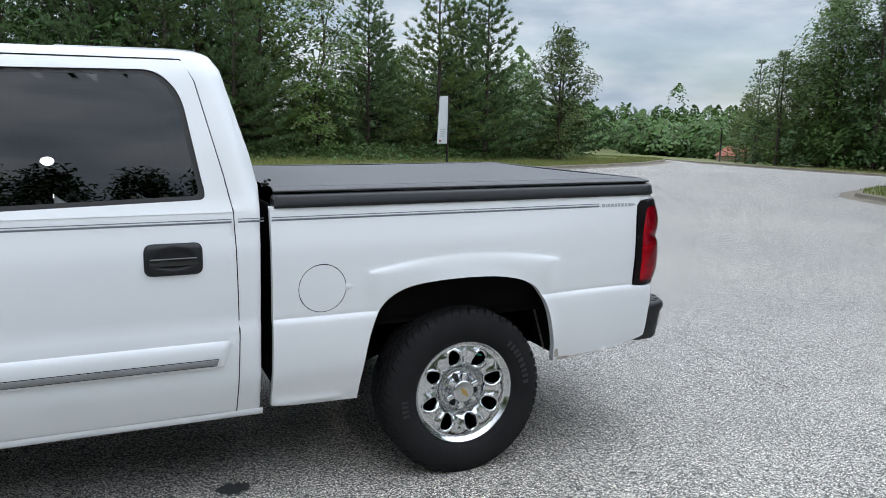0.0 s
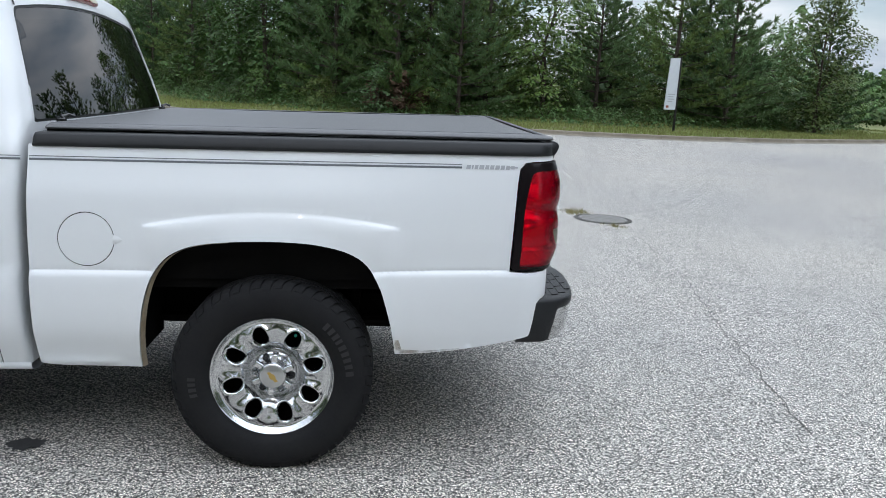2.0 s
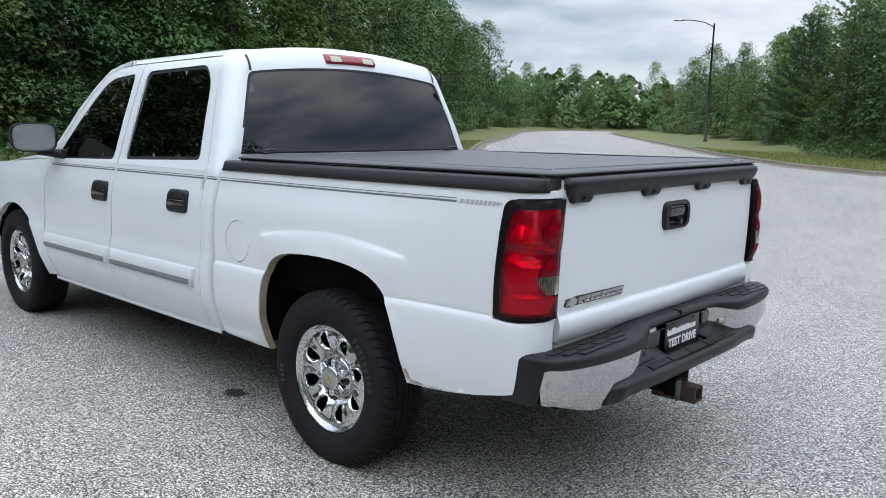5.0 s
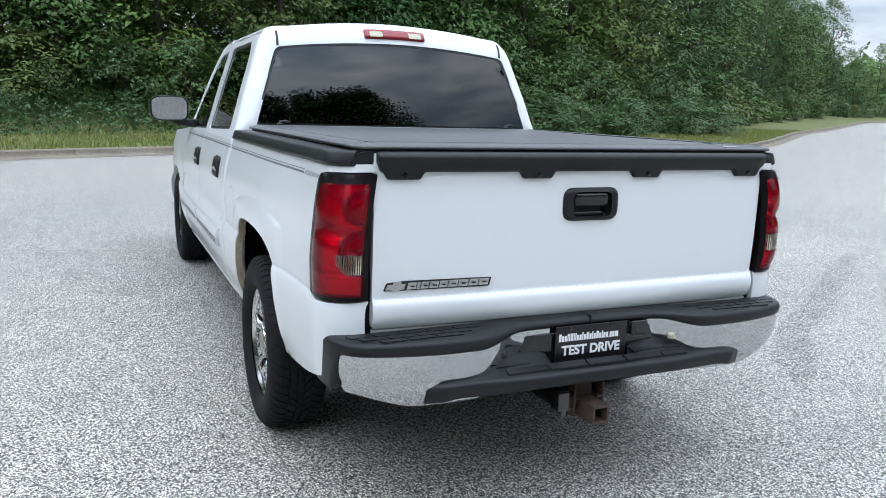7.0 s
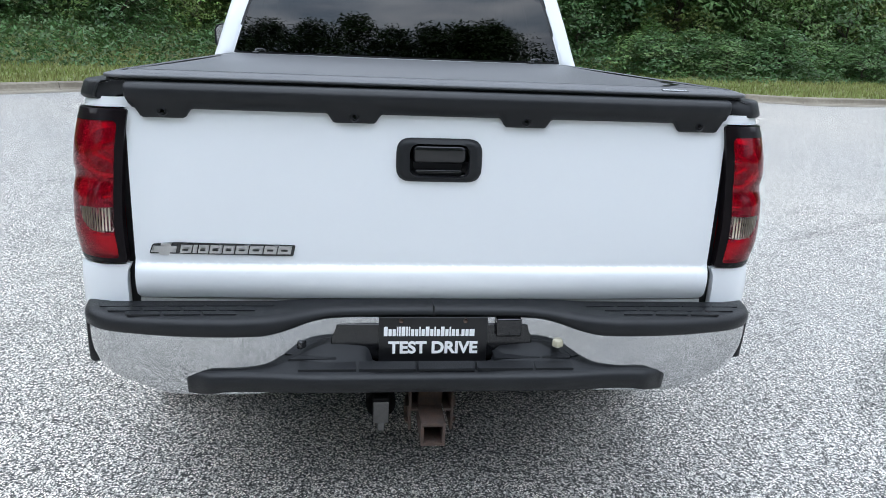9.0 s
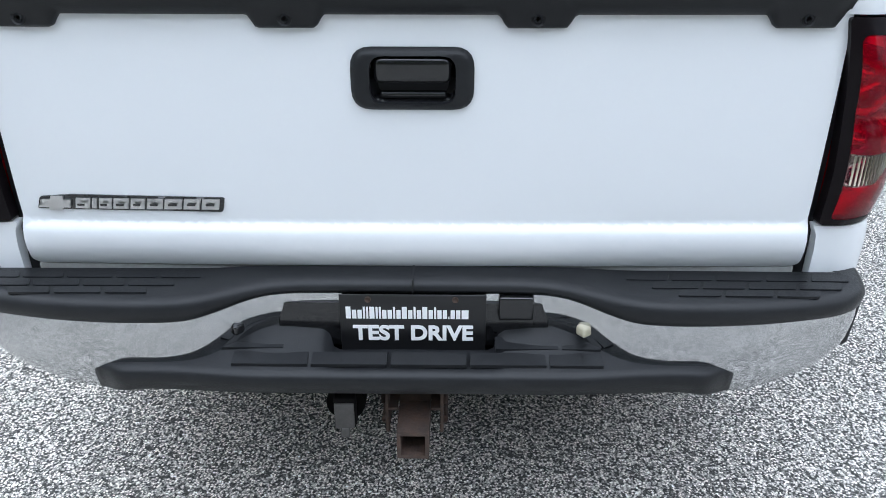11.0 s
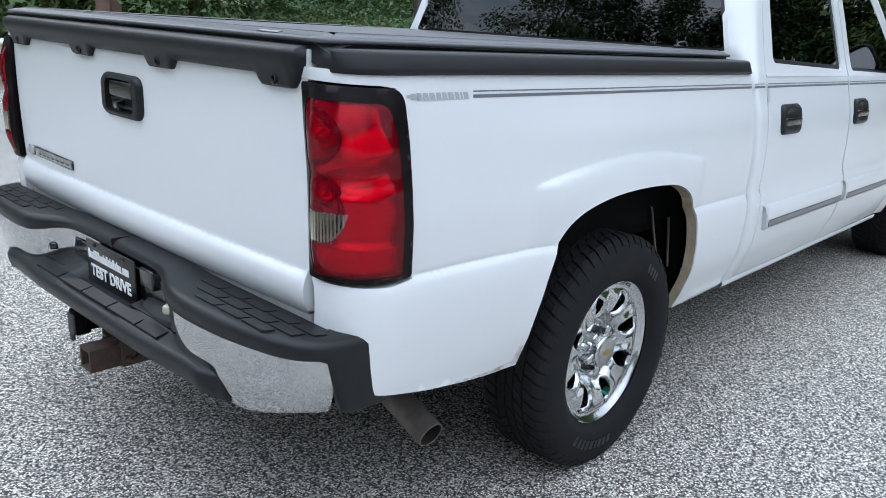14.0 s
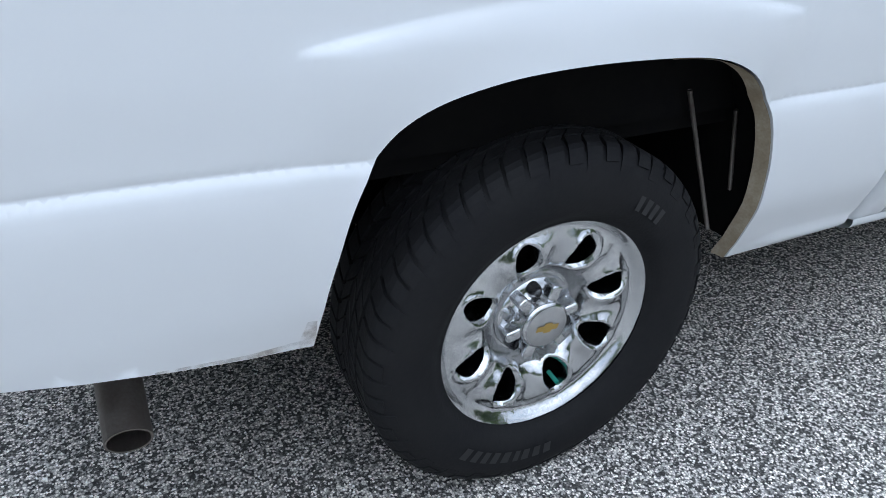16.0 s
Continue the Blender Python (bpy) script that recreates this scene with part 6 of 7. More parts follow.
def pine_crown(height, width, low, seed, whorls=18, gap=0.17, count=15):
    """A young pine: whorls of rising boughs with tufts of long needles."""
    random.seed(seed)
    vs, fs, wood = [], [], []
    trunk = [(rnd(-0.04, 0.04), rnd(-0.04, 0.04), height * k / 6) for k in range(7)]
    trunk[0] = (0, 0, -0.3)
    wood.append(limb(trunk, 0.013 * height + 0.02, 0.012, 7))
    def tuft(c, d, size, count):
        for _ in range(count):
            v = (d + Vector((rnd(-0.8, 0.8), rnd(-0.8, 0.8), rnd(-0.5, 0.8)))).normalized() * size * rnd(0.7, 1.2)
            w = v.cross(Vector((rnd(-1, 1), rnd(-1, 1), rnd(-1, 1))))
            if w.length < 1e-3:
                continue
            w = w.normalized() * size * 0.115
            k = len(vs)
            vs.extend([tuple(c - w), tuple(c + w), tuple(c + v)])
            fs.append((k, k + 1, k + 2))
    for h in range(whorls):
        t = (h + rnd(0.1, 0.7)) / whorls
        z = low + (height - low) * t
        reach = width * 0.5 * (1 - t) ** 0.62 * (0.75 + 0.4 * math.sin(math.pi * min(1, t * 1.6 + 0.25))) + 0.22
        for b in range(6):
            a = b * math.pi / 3 + h * 1.1 + rnd(-0.4, 0.4)
            ln = reach * rnd(0.65, 1.15)
            out = Vector((math.cos(a), math.sin(a), 0))
            rise = 0.15 + 0.55 * t
            path = [Vector((0, 0, z)) + out * ln * s + Vector((0, 0, ln * rise * s * s + 0.05 * s)) for s in (0, 0.35, 0.7, 1.0)]
            wood.append(limb([tuple(path[0]), tuple(path[2]), tuple(path[3])], 0.022 * (1 - t) + 0.012, 0.006, 3))
            n = max(3, int(ln / gap))
            for k in range(n):
                s = 0.25 + 0.75 * (k + 1) / n
                j = min(2, int(s * 3))
                c = path[0].lerp(path[3], s) + Vector((0, 0, -ln * rise * s * (1 - s))) + Vector((rnd(-0.13, 0.13), rnd(-0.13, 0.13), rnd(-0.05, 0.1)))
                tuft(c, out * 0.7 + Vector((0, 0, 0.5)), 0.28, count)
        tuft(Vector((0, 0, z)), Vector((0, 0, 1)), 0.22, 8)
    for k in range(6):
        tuft(Vector((0, 0, height - 0.12 * k)), Vector((0, 0, 1.4)), 0.26, 10)
    return (vs, fs), merge(*wood)


def shared(name, geo, mat, smooth=False):
    me = bpy.data.meshes.new(name)
    me.from_pydata([tuple(v) for v in geo[0]], [], geo[1])
    me.materials.append(mat)
    me.update()
    return me


SPECIES = {}
def species(key, name, crown_wood, leaf_mat, label, category, crown_name="crown"):
    SPECIES[key] = (name, shared(crown_name, crown_wood[0], leaf_mat), shared("stem" if name == "shrub" else "trunk", crown_wood[1], BARK), label, category)


for k in range(5):
    species("broad%d" % k, "broadleaf_tree", broad_crown((10.5, 12.0, 9.0, 13.0, 8.0)[k], (7.4, 7.0, 6.2, 8.0, 5.0)[k], (0.5, 0.9, 0.3, 1.2, 0.3)[k], (118, 120, 104, 128, 90)[k], (120, 116, 88, 120, 80)[k], (0.195, 0.18, 0.175, 0.21, 0.16)[k], (1.0, 0.9, 0.8, 1.1, 0.62)[k], 11 + k, k in (0, 1, 3)), LEAF[k % 3], "dense green broad-leaved tree at the forest edge", "broadleaf tree")
for k in range(3):
    species("pine%d" % k, "pine_tree", pine_crown((8.6, 9.6, 7.6)[k], (5.8, 6.0, 5.4)[k], (0.3, 0.5, 0.2)[k], 31 + k), NEEDLE[k % 2], "young pine tree with long green needles", "pine tree")
    species("shrub%d" % k, "shrub", broad_crown((2.7, 3.6, 2.1)[k], (3.6, 4.2, 3.4)[k], (0.1, 0.15, 0.05)[k], (46, 56, 40)[k], (48, 48, 46)[k], (0.15, 0.17, 0.13)[k], (0.52, 0.6, 0.45)[k], 51 + k, True), (LEAF[1], KUDZU, LEAF[2])[k], "leafy green shrub in the undergrowth", "shrub", "foliage")
    species("bush%d" % k, "shrub", broad_crown((2.7, 3.6, 2.4)[k], (3.6, 4.2, 3.4)[k], (0.1, 0.15, 0.05)[k], 40, 26, 0.27, 0.62, 61 + k), (LEAF[1], KUDZU, LEAF[2])[k], "leafy green shrub in the undergrowth", "shrub", "foliage")
    species("far_pine%d" % k, "pine_tree", pine_crown((8.6, 9.6, 7.6)[k], (5.0, 5.2, 4.6)[k], (0.3, 0.5, 0.2)[k], 41 + k, 13, 0.3, 11), NEEDLE[k % 2], "young pine tree with long green needles", "pine tree")
    species("far_broad%d" % k, "broadleaf_tree", broad_crown((10.5, 12.0, 9.5)[k], (7.4, 7.0, 6.4)[k], 0.4, 104, 58, 0.245, 0.95, 71 + k, True), LEAF[k % 3], "dense green broad-leaved tree at the forest edge", "broadleaf tree")
for k in range(2):
    species("deep%d" % k, "forest_tree", broad_crown((12.5, 14.0)[k], (8.5, 9.0)[k], 0.2, 104, 40, 0.33, 1.3, 81 + k, True), LEAF[k], "tall green tree deeper in the forest", "forest tree")
BROAD, PINES, SHRUBS, BUSHES = ["broad%d" % k for k in range(5)], ["pine%d" % k for k in range(3)], ["shrub%d" % k for k in range(3)], ["bush%d" % k for k in range(3)]
FAR_PINES, FAR_BROAD, DEEP = ["far_pine%d" % k for k in range(3)], ["far_broad%d" % k for k in range(3)], ["deep0", "deep1"]


def plant(kind, x, y, scale=1.0, turn=0.0, stretch=1.0, sink=0.0):
    nm, crown, wood, label, cat = SPECIES[kind]
    e = empty(nm, label, cat, group=nm.replace("_", " ") + "s at the forest edge", at=pose(x, y, ground_z(x, y) - sink, 0, 0, turn))
    e.scale = (scale, scale, scale * stretch)
    for pn, me in ((crown.name.split(".")[0], crown), (wood.name.split(".")[0], wood)):
        ob = new(pn, me)
        ob.parent = e
    return e


def along(points, spacing):
    """Places along a line, evenly spaced."""
    out, carry = [], 0.0
    for a, b in zip(points, points[1:]):
        L = math.hypot(b[0] - a[0], b[1] - a[1])
        s = carry
        while s < L:
            t = s / L
            out.append((a[0] + (b[0] - a[0]) * t, a[1] + (b[1] - a[1]) * t, (b[1] - a[1]) / L, -(b[0] - a[0]) / L))
            s += spacing
        carry = s - L
    return out


random.seed(77)
# forest edges; the wood lies on the side that the last two numbers of each place point to
NORTH_FAR = [(-44, 100), (-44, 88), (-33, 73), (-23, 59)]
NORTH_C = [(-21.5, 57), (-10.5, 42.5), (-5.5, 35.5)]
NORTH_A = [(-5, 34), (-1, 31.2), (3.5, 30.4)]
NORTH_B = [(4, 31.5), (10, 30.6), (15, 31.5), (21, 33.5), (25, 38)]
NORTH_VINES = [(25, 38), (29, 46), (38, 60), (46, 72)]
WEST = [(-15, -21), (-18.5, -17), (-22.5, -9), (-24.0, 0), (-24.5, 8), (-26, 17), (-31, 26)]
WEST_FAR = [(-33, 29), (-40, 39), (-60, 66), (-70, 84), (-73, 98), (-68, 118), (-58, 128), (-44, 124)]
EAST = [(66, 25), (56, 25), (49, 26), (43, 29.5), (41, 35), (44, 41)]
SOUTH_EAST = [(32, 11), (25, 6), (22, -3), (17, -14)]
SOUTH = [(11, -20), (4, -23), (-4, -25), (-13, -27)]
def forest(line, rows, spacing, mix, scale, left=True, setback=0.0):
    for r in range(rows):
        for k, (x, y, nx, ny) in enumerate(along(line, spacing * (1 + 0.12 * r))):
            s = -1 if left else 1
            d = setback + r * 3.6 + rnd(-0.7, 0.9)
            px, py = x + s * nx * d + rnd(-0.7, 0.7), y + s * ny * d + rnd(-0.7, 0.7)
            if off_road(px, py) < 3.0:
                continue
            kind = random.choice(mix[min(r, len(mix) - 1)])
            f = scale * rnd(0.85, 1.18) * (1 + 0.10 * r)
            plant(kind, px, py, f, rnd(0, 360), rnd(0.92, 1.12))
def underbrush(line, spacing, off, left=True, kinds=("shrub0", "shrub1", "shrub2"), scale=1.0):
    for x, y, nx, ny in along(line, spacing):
        s = -1 if left else 1
        d = off + rnd(-0.8, 0.8)
        px, py = x + s * nx * d, y + s * ny * d
        if off_road(px, py) < 2.6:
            continue
        plant(random.choice(kinds), px, py, scale * rnd(0.7, 1.2), rnd(0, 360), rnd(0.8, 1.1), 0.1)
forest(NORTH_FAR, 1, 3.8, [FAR_PINES + FAR_BROAD[:1]], 0.62)
forest(NORTH_FAR, 1, 5.0, [DEEP], 0.5, setback=4.0)
forest(NORTH_C, 1, 3.0, [PINES + ["pine0", "broad4"]], 0.84)
forest(NORTH_C, 2, 4.2, [FAR_PINES + FAR_BROAD, DEEP], 0.76, setback=3.5)
underbrush(NORTH_C, 1.9, -1.3, scale=0.7)
underbrush(NORTH_C, 2.2, 2.2, kinds=BUSHES, scale=1.3)
underbrush(NORTH_A, 2.2, 2.6, kinds=FAR_BROAD, scale=0.42)
underbrush(WEST, 2.4, 2.6, kinds=["broad2", "broad4"], scale=0.55)
underbrush(WEST, 2.6, 7.5, kinds=FAR_BROAD, scale=0.62)
underbrush(WEST, 3.0, 11.0, kinds=FAR_BROAD, scale=0.72)
underbrush(SOUTH, 1.8, 0.0, left=False, kinds=FAR_BROAD, scale=0.62)
underbrush(SOUTH_EAST, 1.9, 0.5, left=False, kinds=FAR_BROAD, scale=0.60)
forest(NORTH_A, 1, 3.0, [PINES + ["pine0", "broad2", "broad4"]], 0.95)
forest(NORTH_A, 2, 4.2, [FAR_PINES + FAR_BROAD, DEEP], 0.95, setback=3.5)
underbrush(NORTH_FAR, 3.2, -1.6, kinds=BUSHES, scale=0.8)
underbrush(NORTH_A, 2.0, -1.5, scale=0.72)
forest(NORTH_B, 1, 5.0, [DEEP], 0.45, setback=6.0)
underbrush(NORTH_B, 2.0, 0.6, scale=0.8)
underbrush(NORTH_B, 2.6, 3.4, kinds=BUSHES, scale=1.2)
for x, y, kind, s in ((-0.4, 33.6, "pine1", 0.92), (2.0, 32.2, "pine0", 1.0), (4.6, 31.6, "pine1", 0.92), (6.9, 30.4, "broad4", 0.98), (9.6, 31.6, "pine2", 0.92), (10.9, 34.0, "pine0", 0.72), (13.0, 31.2, "pine1", 0.92), (15.4, 30.9, "pine0", 0.98), (15.2, 33.5, "pine2", 1.0), (18.0, 34.6, "pine2", 0.55), (19.9, 31.4, "broad2", 0.74), (21.2, 33.4, "pine0", 0.74), (24.2, 37.5, "shrub0", 1.15)):
    plant(kind, x, y, s, 61 * len(kind) + 13 * x)
underbrush(NORTH_VINES, 2.6, 0.5, kinds=["shrub2", "shrub0"], scale=1.0)
underbrush(NORTH_VINES, 3.6, 3.6, kinds=["shrub0", "shrub1", "shrub2"], scale=1.35)
forest(NORTH_VINES, 2, 4.5, [FAR_BROAD, DEEP], 0.42, setback=7.5)
for x, y, kind, s in ((46.0, 44.5, "far_pine1", 0.85), (48.0, 47.5, "far_broad2", 0.62), (49.8, 50.5, "far_pine0", 0.5)):
    plant(kind, x, y, s, 31 * x)
forest(WEST[:3], 1, 3.4, [BROAD + ["broad4"]], 0.66)
forest(WEST[:3], 2, 4.2, [DEEP, DEEP], 0.60, setback=3.6)
forest(WEST[2:4], 1, 3.4, [BROAD + ["broad4"]], 0.78)
forest(WEST[2:4], 2, 4.2, [DEEP, DEEP], 0.74, setback=3.6)
forest(WEST[3:], 1, 3.6, [BROAD + ["broad4"]], 1.0)
forest(WEST[3:], 2, 4.4, [DEEP, DEEP], 1.05, setback=3.6)
underbrush(WEST, 2.0, -2.0, kinds=SHRUBS + ["shrub1"], scale=0.7)
underbrush(WEST, 2.2, -0.4, scale=1.15)
forest(WEST_FAR[:4], 1, 4.0, [FAR_BROAD + ["far_pine0"]], 0.9)
forest(WEST_FAR[:4], 1, 5.0, [DEEP], 0.95, setback=3.8)
forest(WEST_FAR[3:], 1, 4.2, [FAR_BROAD + ["far_pine0"]], 0.62)
forest(WEST_FAR[3:], 1, 5.0, [DEEP], 0.62, setback=3.8)
underbrush(WEST_FAR, 3.6, -1.4, kinds=BUSHES, scale=0.9)
forest(EAST, 1, 3.2, [FAR_PINES + FAR_BROAD[:2]], 0.86, left=False)
forest(EAST, 1, 3.0, [FAR_BROAD], 0.84, left=False, setback=2.2)
forest(EAST, 1, 4.8, [DEEP], 0.75, left=False, setback=3.8)
underbrush(EAST, 3.0, -1.0, left=False, kinds=BUSHES, scale=0.85)
for k, (x, y, nx, ny) in enumerate(along(SOUTH_EAST, 2.7)):
    plant("broad1", x + 0.5 * math.sin(5 * k), y, (0.59 * math.hypot(x + 1, y) + 1.6) / 12.0 + 0.05 * math.sin(2.3 * k), 47 * k)
forest([(-2, -23), (-8, -24), (-14, -21.5)], 1, 3.2, [FAR_BROAD], 0.95, left=False)
underbrush([(-10.5, -16.5), (-8, -17.2), (-4, -18.5)], 1.6, 0.0, left=False, kinds=SHRUBS, scale=1.15)
underbrush([(-2, -21.5), (-8, -22.5), (-14, -20)], 2.0, 0.0, left=False, scale=1.1)
for k, s in enumerate((1.12, 1.24, 1.22, 1.20, 1.17, 1.19, 1.32, 1.30, 1.22)):
    plant("broad1", 11 - 2.9 * k, -20.5 - 0.75 * k + 0.4 * math.sin(3 * k), s, 70 * k)
# vine mounds on the bank beside the road
for k in range(20):
    t = k / 19
    plant("shrub1", -19.5 - 5 * t + rnd(-1.2, 1.2), 8 + 15 * t + rnd(-0.8, 0.8), rnd(0.55, 0.8), rnd(0, 360), 0.55, 0.15)


def far_woods():
    """Woods on the hills where the roads leave, and thinly all round, as loose leaf clumps."""
    random.seed(5)
    vs, fs = [], []
    def tree(x, y, h, w, count, size):
        z0 = ground_z(x, y)
        lumps = [(rnd(0, 6.283), rnd(0.15, 1.0)) for _ in range(14)]
        for _ in range(count):
            b0, t0 = random.choice(lumps)
            t = min(1.0, max(0.0, t0 + rnd(-0.14, 0.14)))
            b = b0 + rnd(-0.6, 0.6)
            ww = w * math.sin(math.pi * min(1, 0.2 + 0.8 * t)) ** 0.6 * rnd(0.6, 1.05)
            c = Vector((x + ww * math.cos(b), y + ww * math.sin(b), z0 + h * t))
            leaf(vs, fs, c, Vector((math.cos(b) * 0.7, math.sin(b) * 0.7, rnd(0.2, 1.0))).normalized(), size * rnd(0.7, 1.3), size * 0.42, True)
    for a0, a1, r0, r1, count, h0, h1 in ((36, 68, 112, 138, 110, 4, 6.5), (36, 68, 150, 230, 110, 6, 10), (112, 134, 132, 155, 60, 6, 9), (0, 360, 100, 240, 130, 9, 15)):
        for _ in range(count):
            a, r = radians(rnd(a0, a1)), rnd(r0, r1)
            x, y = r * math.cos(a), r * math.sin(a)
            if off_road(x, y) > 4:
                tree(x, y, rnd(h0, h1), rnd(3, 5), 360, 0.74)
    tagged(mesh_object("distant_woods", vs, fs, LEAF[0], smooth=False), "distant green woods on the hills", "woods", kind="stuff")


far_woods()


# ---- grass, weeds ----
def blades(name, label, count, near, far, low, high, mat, seed, region):
    """Loose grass tufts on the verges, near to far metres outside the kerb."""
    rng = np.random.default_rng(seed)
    x0, x1, y0, y1 = region
    p = np.column_stack([rng.uniform(x0, x1, count * 4), rng.uniform(y0, y1, count * 4)])
    d = far_from(EDGE_ARRAY, p[:, 0], p[:, 1])
    ok = (d > near) & (d < far) & ~inside(EDGE_ARRAY, p[:, 0], p[:, 1])
    p, d = p[ok][:count], d[ok][:count]
    vs, fs = [], []
    for (x, y), o in zip(p.tolist(), d.tolist()):
        z = land(x, y, o)
        for _ in range(3):
            a, h = rng.uniform(0, 6.283), rng.uniform(low, high)
            dx, dy, w = math.cos(a), math.sin(a), 0.10 * h + 0.006
            lean = rng.uniform(0.1, 0.5) * h
            k = len(vs)
            ox, oy = rng.uniform(-0.05, 0.05), rng.uniform(-0.05, 0.05)
            vs += [(x + ox - dy * w, y + oy + dx * w, z - 0.01), (x + ox + dy * w, y + oy - dx * w, z - 0.01), (x + ox + dx * lean, y + oy + dy * lean, z + h)]
            fs.append((k, k + 1, k + 2))
    tagged(mesh_object(name, vs, fs, mat, smooth=False), label, "grass", kind="stuff")


blades("grass", "short mown green grass on the verge", 26000, 0.12, 7.5, 0.05, 0.13, GRASS_BLADE, 3, (-30, 32, 20, 40))
blades("grass", "short mown green grass on the verge", 24000, 0.12, 8.0, 0.05, 0.13, GRASS_BLADE, 4, (-30, -9, -22, 24))
blades("grass", "short mown green grass on the verge", 8000, 0.12, 6.0, 0.05, 0.13, GRASS_BLADE, 5, (-14, 4, -20, -9))
blades("grass", "short mown green grass on the verge", 9000, 0.12, 8.0, 0.05, 0.13, GRASS_BLADE, 6, (15, 45, 8, 32))
def low_growth(label, count, near, far, high, size, seed, region):
    """Leafy weeds and young vines at the forest edge."""
    random.seed(seed)
    rng = np.random.default_rng(seed)
    x0, x1, y0, y1 = region
    p = np.column_stack([rng.uniform(x0, x1, count * 5), rng.uniform(y0, y1, count * 5)])
    d = far_from(EDGE_ARRAY, p[:, 0], p[:, 1])
    ok = (d > near) & (d < far) & ~inside(EDGE_ARRAY, p[:, 0], p[:, 1])
    p, d = p[ok][:count], d[ok][:count]
    vs, fs = [], []
    for (x, y), o in zip(p.tolist(), d.tolist()):
        z = land(x, y, o)
        top = high * smooth_step(near - 0.2, near + 1.6, o) * (0.45 + 0.75 * (0.5 + 0.5 * noise.noise((x * 0.9, y * 0.9, 2.0))) + 0.3 * noise.noise((x * 3, y * 3, 5.0)))
        for _ in range(5):
            h = top * rnd(0.2, 1.0)
            s = size * rnd(0.6, 1.4)
            leaf(vs, fs, Vector((x + rnd(-0.12, 0.12), y + rnd(-0.12, 0.12), z + h)), Vector((rnd(-0.7, 0.7), rnd(-0.7, 0.7), rnd(0.3, 1.0))).normalized(), s, s * rnd(0.16, 0.34), True)
    tagged(mesh_object("weeds", vs, fs, KUDZU, smooth=False), label, "weeds", kind="stuff")


low_growth("leafy green weeds and vines along the forest edge", 11000, 4.6, 10.5, 0.75, 0.13, 8, (-30, 32, 24, 46))
low_growth("leafy green weeds and vines along the forest edge", 15000, 4.2, 11.5, 0.85, 0.13, 9, (-30, -12, -24, 26))


# ---- marks on the asphalt ----
def ribbon(points, width, z=0.004, wander=0.02, seed=1, steps=14):
    """A thin wandering crack."""
    random.seed(seed)
    pts = []
    for a, b in zip(points, points[1:]):
        for k in range(steps):
            t = k / steps
            pts.append(Vector((a[0] + (b[0] - a[0]) * t + rnd(-wander, wander), a[1] + (b[1] - a[1]) * t + rnd(-wander, wander), z)))
    vs = []
    for k, p in enumerate(pts):
        d = (pts[min(k + 1, len(pts) - 1)] - pts[max(k - 1, 0)]).normalized()
        w = width * rnd(0.25, 1.0)
        vs += [tuple(p + Vector((-d.y, d.x, 0)) * w), tuple(p - Vector((-d.y, d.x, 0)) * w)]
    return vs, [(2 * k, 2 * k + 1, 2 * k + 3, 2 * k + 2) for k in range(len(pts) - 1)]


CRACKS = [
    ([(2.4, -0.6), (2.69, 1.06), (2.93, 2.38), (3.06, 3.52), (3.2, 4.9), (3.47, 6.03), (5.3, 8.0), (7.5, 9.2)], 0.007),
    ([(-3.2, 6.4), (-3.14, 5.0), (-3.2, 3.2), (-3.35, 2.35), (-3.45, 1.5), (-3.6, 0.4)], 0.007),
    ([(-4.3, -2.5), (-4.05, -1.3), (-4.3, -4.5), (-3.9, -7.0)], 0.006),
    ([(-9.4, -2.9), (-7.7, -1.5), (-7.2, 1.0), (-7.9, 4.0), (-7.4, 8.0)], 0.007),
    ([(-1.6, 4.6), (-0.6, 4.05), (1.0, 4.4), (4.0, 4.3), (8.0, 5.2)], 0.006),
    ([(3.2, 11.0), (8.0, 11.6), (13.0, 14.0), (20.0, 17.0)], 0.01),
    ([(-6.0, 14.5), (-2.0, 13.5), (3.0, 14.5), (9.0, 17.5)], 0.01),
    ([(-9.5, 6.0), (-8.6, 9.0), (-9.4, 13.0)], 0.008)]
for k, (pts, w) in enumerate(CRACKS):
    tagged(mesh_object("crack", *ribbon(pts, w * 0.75, seed=20 + k), CRACK, smooth=False), "dark wandering crack in the asphalt", "crack", group="asphalt cracks", kind="structure")


def blot(x, y, r, seed, mat, name, label, squash=0.7):
    random.seed(seed)
    n = 40
    ring = [(x + r * math.cos(2 * math.pi * k / n) * (0.75 + 0.35 * noise.noise((math.cos(2 * math.pi * k / n) * 2 + seed, math.sin(2 * math.pi * k / n) * 2, seed))),
             y + squash * r * math.sin(2 * math.pi * k / n) * (0.75 + 0.5 * noise.noise((math.cos(2 * math.pi * k / n) * 3 + seed, math.sin(2 * math.pi * k / n) * 3, 4.0))), 0.004) for k in range(n)]
    tagged(mesh_object(name, ring + [(x, y, 0.004)], [(k, (k + 1) % n, n) for k in range(n)], mat, smooth=False), label, "stain", kind="structure")


blot(-1.02, -0.83, 0.10, 3, STAIN, "oil_stain", "small black oil stain on the asphalt")


